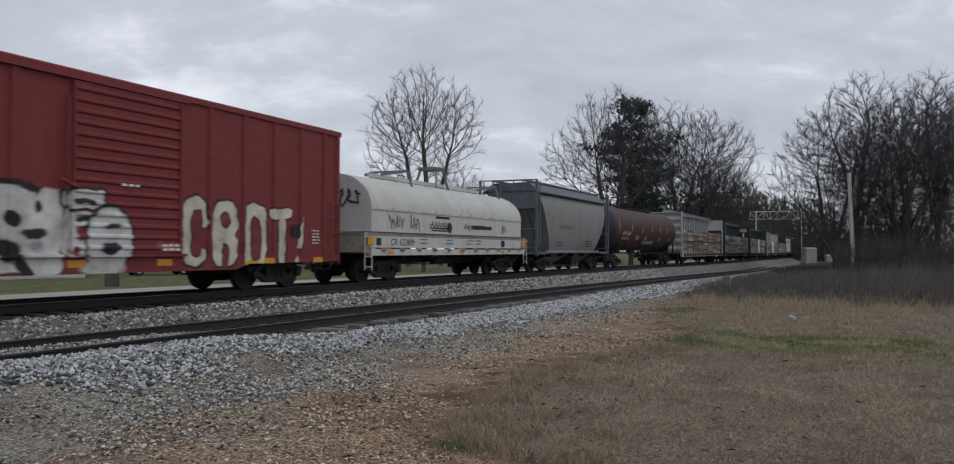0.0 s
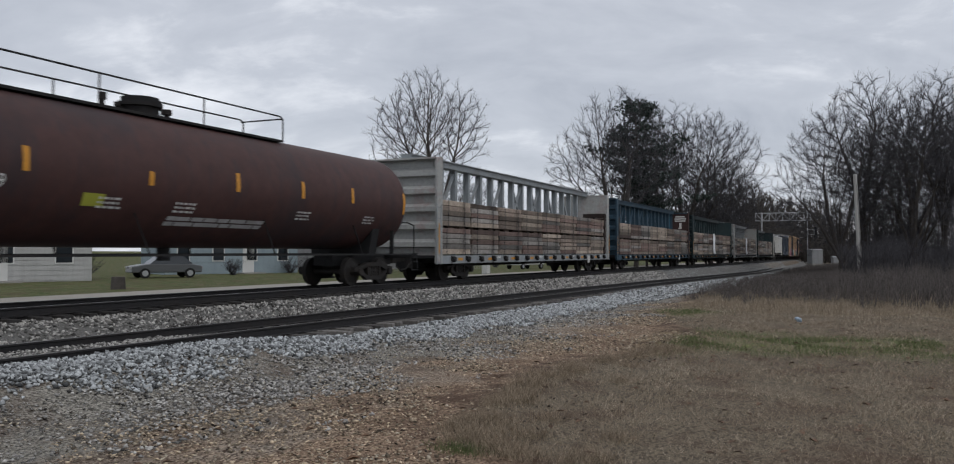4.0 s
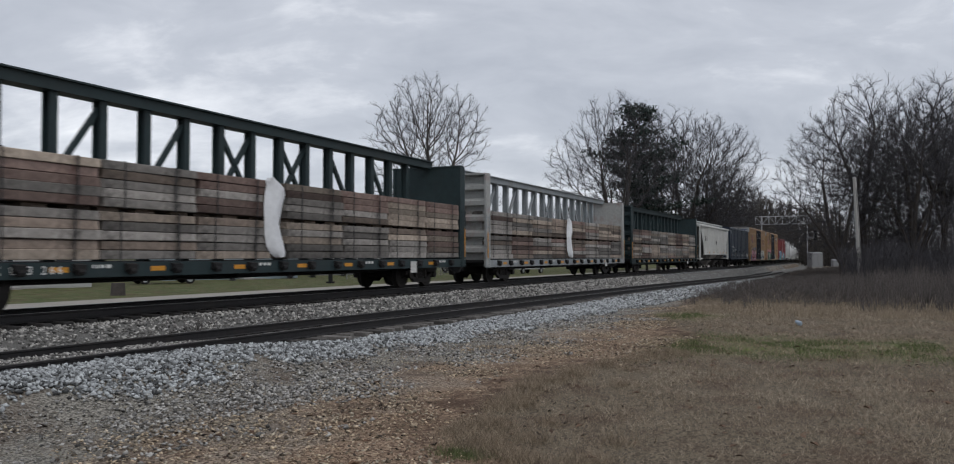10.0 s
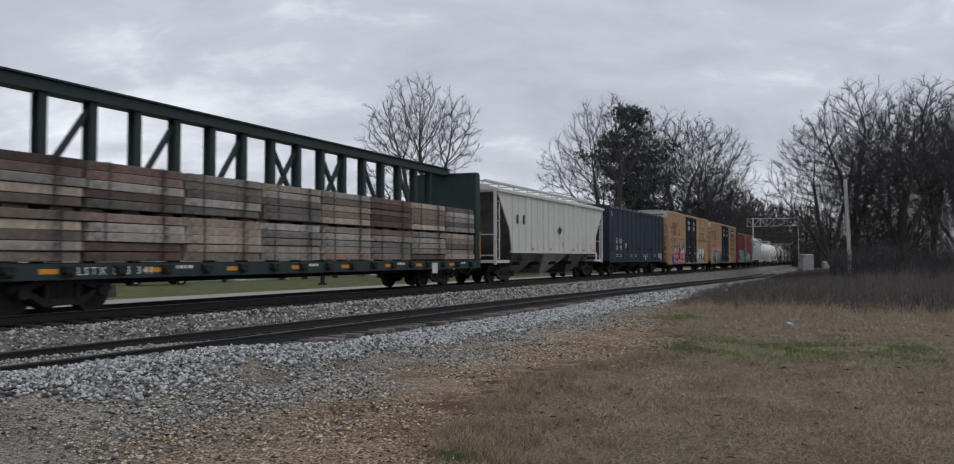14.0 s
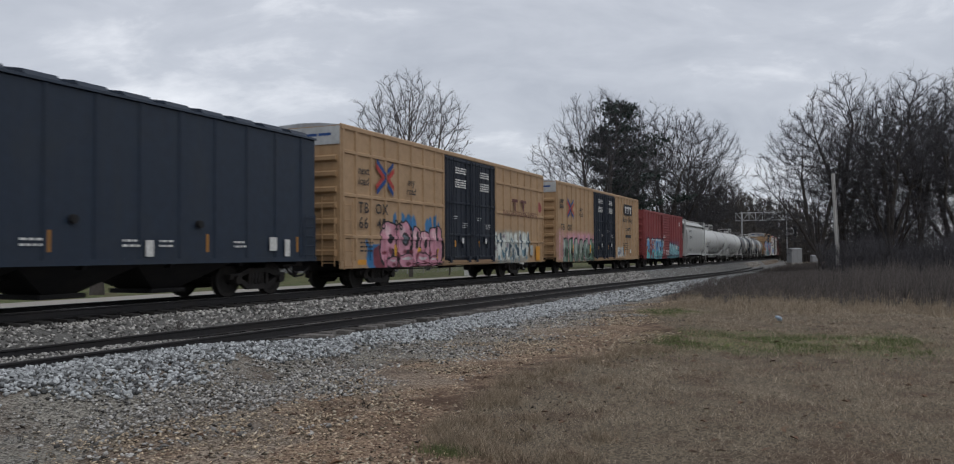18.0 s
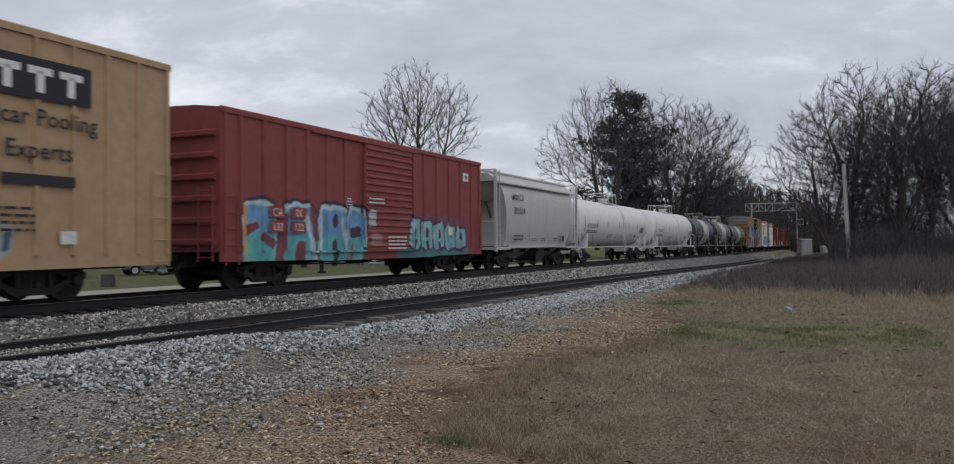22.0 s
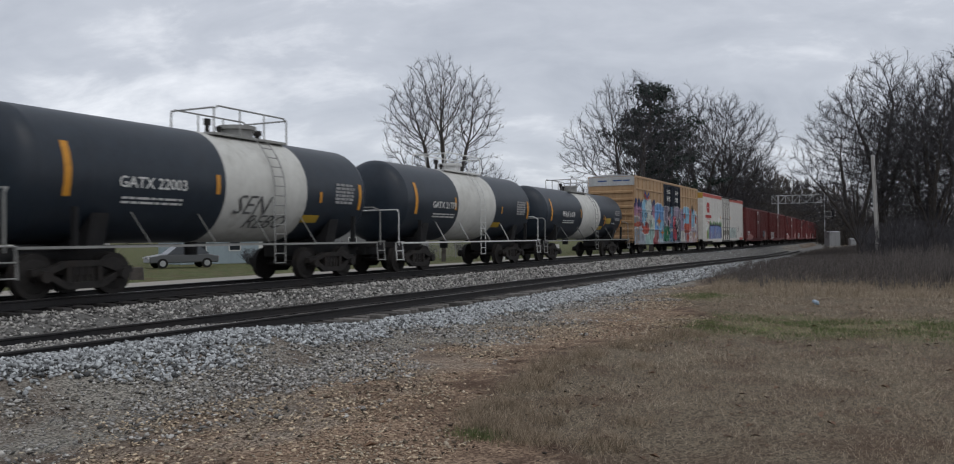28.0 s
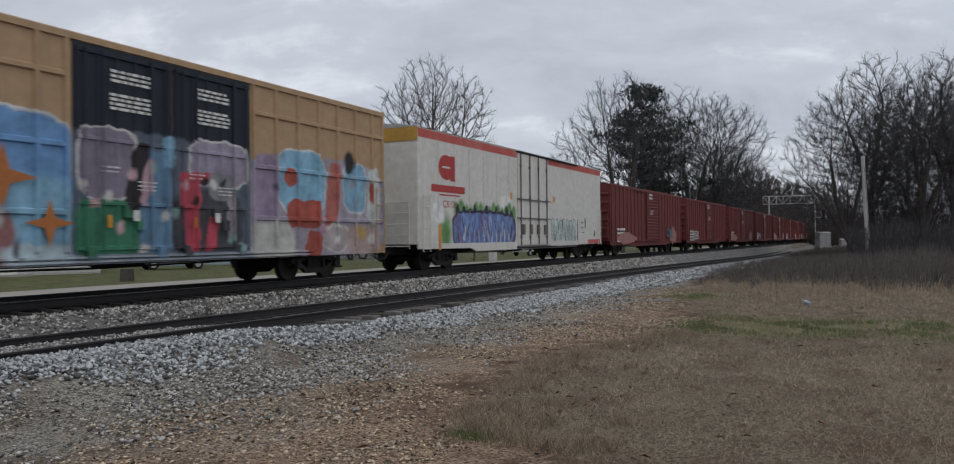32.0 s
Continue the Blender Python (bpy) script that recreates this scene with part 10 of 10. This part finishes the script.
def signal_bridge():
    s = 176.0
    e = tagged(new("signal_bridge"), "aluminium truss signal bridge across the railway tracks", "signal bridge")
    z0 = float(z_main(s))
    e.matrix_basis = put(s, 0, z0)
    for o, nm in ((-3.7, "far"), (5.1, "near")):
        y = -o
        bm = bmesh.new()
        for dx in (-0.3, 0.3):
            rod(bm, (dx, y, -1.2), (dx, y, 9.7), 0.12 if o < 0 else 0.075, seg=10)
        for z in np.arange(0.2, 9.4, 1.2):
            beam(bm, (-0.3, y, z), (0.3, y, z + 0.6), 0.05)
            beam(bm, (0.3, y, z + 0.6), (-0.3, y, z + 1.2), 0.05)
        part("tower", bm, M_ALU, e)
        bm = bmesh.new()
        box(bm, -0.6, 0.6, y - 0.5, y + 0.5, -1.6, -0.6)
        part("footing", bm, M_CONC, e)
    zb, zt = 8.0, 9.6
    for x in (-0.45, 0.45):
        for z in (zb, zt):
            bm = bmesh.new()
            rod(bm, (x, 4.9, z), (x, -5.7, z), 0.065, seg=8)
            part("truss_chord", bm, M_ALU, e)
    ys = np.linspace(4.9, -5.7, 9)
    for k in range(9):
        bm = bmesh.new()
        for x in (-0.45, 0.45):
            rod(bm, (x, ys[k], zb), (x, ys[k], zt), 0.035, seg=6)
            if k < 8:
                a, b = (zb, zt) if k % 2 else (zt, zb)
                rod(bm, (x, ys[k], a), (x, ys[k + 1], b), 0.032, seg=6)
        rod(bm, (-0.45, ys[k], zb), (0.45, ys[k], zb), 0.045, seg=6)
        rod(bm, (-0.45, ys[k], zt), (0.45, ys[k], zt), 0.045, seg=6)
        part("truss_panel", bm, M_ALU, e)
    bm = bmesh.new()
    box(bm, -0.9, -0.4, -6.4, -5.2, 5.0, 5.12)
    rod(bm, (-0.9, -6.4, 5.1), (-0.9, -6.4, 6.1), 0.03)
    rod(bm, (-0.9, -5.4, 5.1), (-0.9, -5.4, 6.1), 0.03)
    rod(bm, (-0.9, -6.4, 6.1), (-0.9, -5.4, 6.1), 0.03)
    part("service_platform", bm, M_ALU, e)
    bm = bmesh.new()
    box(bm, -0.9, -0.6, -6.9, -6.4, 4.6, 6.6)
    for z in (4.95, 5.6, 6.25):
        rod(bm, (-0.9, -6.65, z), (-1.15, -6.65, z), 0.14, seg=10)
    part("signal_head", bm, M_SIGNAL, e, "black signal head with hoods")


M_CABINET = mat("dull_grey_cabinet_paint", (0.25, 0.255, 0.26), 0.6, grain=0.1, grain_scale=4, stain=0.4, streak=0.3)


def relay_cabinet(s, o, w, d, h, label):
    e = tagged(new("relay_cabinet"), label, "relay cabinet", "relay cabinets")
    bm = bmesh.new()
    box(bm, -w / 2, w / 2, -d / 2, d / 2, 0.15, h)
    part("body", bm, M_CABINET, e, bevel=0.03)
    bm = bmesh.new()
    prism(bm, [(-d / 2 - 0.1, h), (d / 2 + 0.1, h), (0, h + 0.22)], "x", -w / 2 - 0.1, w / 2 + 0.1)
    part("roof", bm, M_CABINET, e)
    bm = bmesh.new()
    box(bm, -w * 0.2, w * 0.15, -d / 2 - 0.03, -d / 2, 0.3, h - 0.3)
    part("door", bm, M_CABINET, e)
    bm = bmesh.new()
    box(bm, -w / 2 - 0.1, w / 2 + 0.1, -d / 2 - 0.1, d / 2 + 0.1, -0.6, 0.15)
    part("plinth", bm, M_CONC, e)
    z = float(z_ground(np.array(s), np.array(o)))
    e.matrix_basis = put(s, o, z + 0.35, -60)


def far_side():
    """House, trailer, fence, parked vehicles and small things seen below the train."""
    siding = mat("pale_blue_siding", (0.27, 0.33, 0.36), 0.7, grain=0.08, stain=0.3, streak=0.3)
    white = mat("white_siding", (0.42, 0.42, 0.41), 0.7, grain=0.06, stain=0.3, streak=0.3)
    shingle = mat("grey_shingles", (0.1, 0.1, 0.1), 0.9, grain=0.3, grain_scale=10)
    glass = mat("dark_window_glass", (0.02, 0.025, 0.03), 0.1, spec=0.5)
    trim = mat("white_trim", (0.6, 0.6, 0.58), 0.6)

    def house(s, o, w, d, h, wall, label, turn, nwin):
        e = tagged(new("house"), label, "house", "houses")
        bm = bmesh.new()
        box(bm, -w / 2, w / 2, -d / 2, d / 2, 0.0, h)
        part("wall", bm, wall, e)
        for k in range(int(h / 0.28)):
            bm = bmesh.new()
            prism(bm, [(-d / 2, 0.1 + k * 0.28), (-d / 2 - 0.02, 0.1 + k * 0.28), (-d / 2, 0.37 + k * 0.28)], "x", -w / 2, w / 2)
            part("siding_board", bm, wall, e)
        bm = bmesh.new()
        prism(bm, [(-d / 2 - 0.35, h - 0.05), (0, h + d * 0.22), (d / 2 + 0.35, h - 0.05), (d / 2 + 0.35, h + 0.08), (0, h + d * 0.22 + 0.14), (-d / 2 - 0.35, h + 0.08)], "x", -w / 2 - 0.3, w / 2 + 0.3)
        part("roof", bm, shingle, e)
        for k in range(nwin):
            x = -w / 2 + w * (k + 0.5) / nwin
            bm = bmesh.new()
            box(bm, x - 0.5, x + 0.5, -d / 2 - 0.05, -d / 2 + 0.02, 1.0, 2.1)
            wn = part("window", bm, trim, e)
            bm = bmesh.new()
            box(bm, x - 0.42, x + 0.42, -d / 2 - 0.06, -d / 2 - 0.05, 1.08, 2.02)
            part("pane", bm, glass, wn)
        bm = bmesh.new()
        box(bm, w * 0.1 - 0.48, w * 0.1 + 0.48, -d / 2 - 0.06, -d / 2, 0.1, 2.1)
        part("door", bm, trim, e)
        bm = bmesh.new()
        box(bm, w * 0.1 - 0.9, w * 0.1 + 0.9, -d / 2 - 1.2, -d / 2 - 0.06, 0.0, 0.12)
        part("step", bm, M_CONC, e)
        e.matrix_basis = put(s, o, float(z_ground(np.array(s), np.array(o))) - 0.02, turn)

    house(49.5, -31.5, 11.0, 5.0, 2.7, siding, "pale blue single-storey trailer home beyond the road", -22, 4)
    house(28.0, -30.0, 12.0, 7.0, 2.9, white, "white clapboard house beyond the road", -20, 4)
    house(70.0, -34.0, 12.0, 8.0, 3.0, mat("grey_siding", (0.22, 0.22, 0.22), 0.7, grain=0.1, stain=0.3), "grey clapboard house beyond the road", -15, 4)

    def vehicle(s, o, turn, paint, label, name, length, kind):
        e = tagged(new(name), label, "car" if kind == "car" else "pickup truck", "parked vehicles")
        L, W = length, 0.88
        bm = bmesh.new()
        if kind == "car":
            lower = [(-L / 2, 0.35), (-L / 2 + 0.05, 0.75), (-L / 2 + 0.9, 0.9), (L / 2 - 0.7, 0.92), (L / 2, 0.78), (L / 2, 0.35)]
        else:
            lower = [(-L / 2, 0.45), (-L / 2 + 0.02, 1.0), (-L / 2 + 1.2, 1.08), (L / 2, 1.08), (L / 2, 0.45)]
        prism(bm, lower, "y", -W, W)
        part("body", bm, paint, e, bevel=0.05)
        bm = bmesh.new()
        cab = [(-L / 2 + 1.1, 0.9), (-L / 2 + 1.75, 1.4), (L / 2 - 1.2, 1.42), (L / 2 - 0.6, 0.92)] if kind == "car" else [(-L / 2 + 1.25, 1.06), (-L / 2 + 1.7, 1.7), (-0.2, 1.72), (0.1, 1.06)]
        rings = [[(x, y * (W - (0.02 if z < 1.1 else 0.16)), z) for x, z in cab] for y in (-1, 1)]
        loft(bm, rings)
        part("windows", bm, glass, e, "dark car windows")
        bm = bmesh.new()
        x0, x1, z = cab[1][0], cab[2][0], cab[1][1]
        box(bm, x0, x1, -W + 0.14, W - 0.14, z - 0.02, z + 0.05)
        part("roof", bm, paint, e, bevel=0.03)
        tyre = mat("tyre_rubber", (0.015, 0.015, 0.015), 0.85)
        for x in (-L / 2 + 0.8, L / 2 - 0.8):
            for y in (-W + 0.02, W - 0.02):
                bm = bmesh.new()
                rod(bm, (x, y - 0.1, 0.32), (x, y + 0.1, 0.32), 0.32, seg=18)
                w = part("wheel", bm, tyre, e)
                bm = bmesh.new()
                sg = -1 if y < 0 else 1
                rod(bm, (x, y + sg * 0.08, 0.32), (x, y + sg * 0.112, 0.32), 0.19, seg=14)
                part("rim", bm, M_ALU, w)
        for x in (-L / 2 - 0.01, L / 2 + 0.01):
            for y in (-0.6, 0.6):
                bm = bmesh.new()
                box(bm, x - 0.03, x + 0.03, y - 0.16, y + 0.16, 0.62, 0.74)
                part("lamp", bm, M_PLATE if x < 0 else M_REDT, e)
        e.matrix_basis = put(s, o, float(z_ground(np.array(s), np.array(o))), turn)

    vehicle(38.6, -25.8, -28, mat("silver_car_paint", (0.13, 0.135, 0.14), 0.35, 0.4), "silver sedan parked on the grass beyond the road", "sedan_car", 4.4, "car")
    vehicle(80.5, -18.0, -10, mat("white_car_paint", (0.6, 0.6, 0.6), 0.35), "white pickup truck parked beyond the road", "pickup_truck", 5.2, "pickup")
    # stump, boxes, posts
    bm = bmesh.new()
    rod(bm, (0, 0, -0.1), (0, 0, 0.55), 0.32, 0.28, seg=14)
    ob = part("tree_stump", bm, M_BARK, None)
    ob.matrix_basis = put(25.6, -14.5, float(z_ground(np.array(25.6), np.array(-14.5))))
    tagged(ob, "short dark tree stump in the grass", "stump")
    bm = bmesh.new()
    box(bm, -0.3, 0.3, -0.25, 0.25, 0, 0.75)
    ob = part("utility_box", bm, M_PLATE, None, bevel=0.03)
    ob.matrix_basis = put(59.1, -12.4, float(z_ground(np.array(59.1), np.array(-12.4))))
    tagged(ob, "small white utility box in the grass", "utility box")
    bm = bmesh.new()
    rod(bm, (0, 0, -0.1), (0, 0, 0.9), 0.14, seg=12)
    box(bm, -0.2, 0.2, -0.2, 0.2, 0.0, 0.12)
    ob = part("bollard", bm, M_UNDER, None)
    ob.matrix_basis = put(43.4, -16.1, float(z_ground(np.array(43.4), np.array(-16.1))))
    tagged(ob, "dark bollard on the grass verge", "bollard")
    # chain-link fence
    f = tagged(new("chain_link_fence"), "grey chain-link fence on the far grass", "fence")
    mt = mat("galvanised_fence_wire", (0.25, 0.25, 0.25), 0.5, 0.4)
    for q in np.arange(52, 76.1, 3.0):
        bm = bmesh.new()
        z = float(z_ground(np.array(q), np.array(-21.0)))
        mm = put(q, -21.0, z)
        rod(bm, mm @ Vector((0, 0, -0.1)), mm @ Vector((0, 0, 1.35)), 0.035, seg=8)
        part("post", bm, mt, f)
    for q in np.arange(52, 75.9, 3.0):
        rows = []
        a, b = put(q, -21.0, float(z_ground(np.array(q), np.array(-21.0)))), put(q + 3.0, -21.0, float(z_ground(np.array(q + 3.0), np.array(-21.0))))
        pa, pb = a.translation, b.translation
        for k in range(-8, 21):
            for sg in (0, 1):
                u0, u1 = k * 0.15, k * 0.15 + 1.2
                pts = []
                for u, z in ((u0, 0.05), (u1, 1.25)):
                    uu = u if not sg else 3.0 - u
                    pts.append((uu, z))
                (ua, za), (ub, zb) = pts
                lo, hi = 0.0, 3.0
                if (ua < lo and ub < lo) or (ua > hi and ub > hi):
                    continue
                t0 = [0.0, 1.0]
                for lim in (lo, hi):
                    if (ua - lim) * (ub - lim) < 0:
                        t = (lim - ua) / (ub - ua)
                        if (ua < lo or ua > hi):
                            t0[0] = max(t0[0], t)
                        if (ub < lo or ub > hi):
                            t0[1] = min(t0[1], t)
                p0 = pa + (pb - pa) * ((ua + (ub - ua) * t0[0]) / 3) + Vector((0, 0, za + (zb - za) * t0[0]))
                p1 = pa + (pb - pa) * ((ua + (ub - ua) * t0[1]) / 3) + Vector((0, 0, za + (zb - za) * t0[1]))
                rows.append((*p0, *p1, 0.005, 0.005))
        rows.append((*(pa + Vector((0, 0, 1.27))), *(pb + Vector((0, 0, 1.27))), 0.02, 0.02))
        V, F = tubes(rows, 3)
        piece("wire_panel", raw_mesh("wire_panel", V, F, mt, 4), f)


utility_pole()
signal_bridge()
relay_cabinet(165, 6.9, 2.1, 1.9, 2.7, "grey metal relay cabinet beside the track")
relay_cabinet(172, 10.2, 1.1, 1.0, 1.3, "smaller grey metal relay cabinet beside the track")
far_side()


def garden_shrub(s, o, h, w, seed):
    """A low twiggy shrub on the far lawn."""
    r = random.Random(seed)
    rows = []
    for k in range(46):
        a, q = r.uniform(0, 6.28), r.random() ** 0.6
        p = (r.gauss(0, 0.12), r.gauss(0, 0.12), 0.0)
        e = (math.cos(a) * w * q / 2, math.sin(a) * w * q / 2, h * r.uniform(0.45, 1.0))
        rows.append((*p, *e, 0.016, 0.007))
        for j in range(7):
            f = r.uniform(0.35, 1.0)
            c = tuple(p[i] + (e[i] - p[i]) * f for i in range(3))
            rows.append((*c, c[0] + r.gauss(0, 0.16), c[1] + r.gauss(0, 0.16), c[2] + r.uniform(-0.05, 0.28), 0.012, 0.005))
    V, F = tubes(rows, 3)
    ob = new("garden_shrub", raw_mesh("garden_shrub", V, F, M_TWIG, 4))
    ob.matrix_basis = put(s, o, float(z_ground(np.array(s), np.array(o))))
    tagged(ob, "dark leafless shrub on the lawn beyond the road", "shrub", "garden shrubs")


for _k, (_s0, _o0, _h0, _w0) in enumerate(((33.0, -27.5, 1.3, 2.4), (35.0, -28.5, 1.5, 2.6), (45.5, -26.5, 1.2, 1.8), (52.5, -27.0, 1.5, 2.6), (56.0, -27.5, 1.7, 3.0), (61.0, -28.0, 1.5, 2.6), (66.0, -28.5, 1.7, 3.2), (72.0, -27.0, 1.4, 2.8), (79.0, -27.0, 1.8, 3.4), (23.0, -27.0, 1.4, 2.6), (88.0, -25.0, 1.8, 3.4))):
    garden_shrub(_s0, _o0, _h0, _w0, 70 + _k)
# a scrap of litter in the dry grass
_bm = bmesh.new()
for _k, _p in enumerate(((0, 0, 0), (0.09, 0.02, 0.05), (-0.07, 0.05, 0.04))):
    box(_bm, _p[0] - 0.07, _p[0] + 0.07, _p[1] - 0.05, _p[1] + 0.05, _p[2], _p[2] + 0.08)
_l = part("litter", _bm, mat("pale_blue_plastic", (0.35, 0.45, 0.55), 0.4, grain=0.2), None, bevel=0.02)
_l.matrix_basis = put(24.5, 13.6, float(z_ground(np.array(24.5), np.array(13.6))) + 0.02, 30)
tagged(_l, "crumpled pale blue plastic scrap in the dry grass", "litter")

# ---- what moves: the whole train rolls by ----
def motions():
    for ob, m in TRAIN:
        walk(ob, [(t, put(m - travel(t), 0, float(z_main(m - travel(t))))) for t in range(0, 33)])
    # wheels: alike wheelsets share one turning
    keyed = {}
    for ob, dx in WHEELSETS:
        k = round(dx, 3)
        if k not in keyed:
            walk(ob, [(f / FPS, pose(dx, 0, WHEEL_R, 0, -math.degrees(travel(f / FPS) / WHEEL_R) % 360, 0)) for f in range(0, 32 * FPS + 1)])
            keyed[k] = ob.animation_data
        else:
            ob.rotation_mode = "QUATERNION"
            ob.animation_data_create()
            ob.animation_data.action = keyed[k].action
            ob.animation_data.action_slot = keyed[k].action_slot


motions()
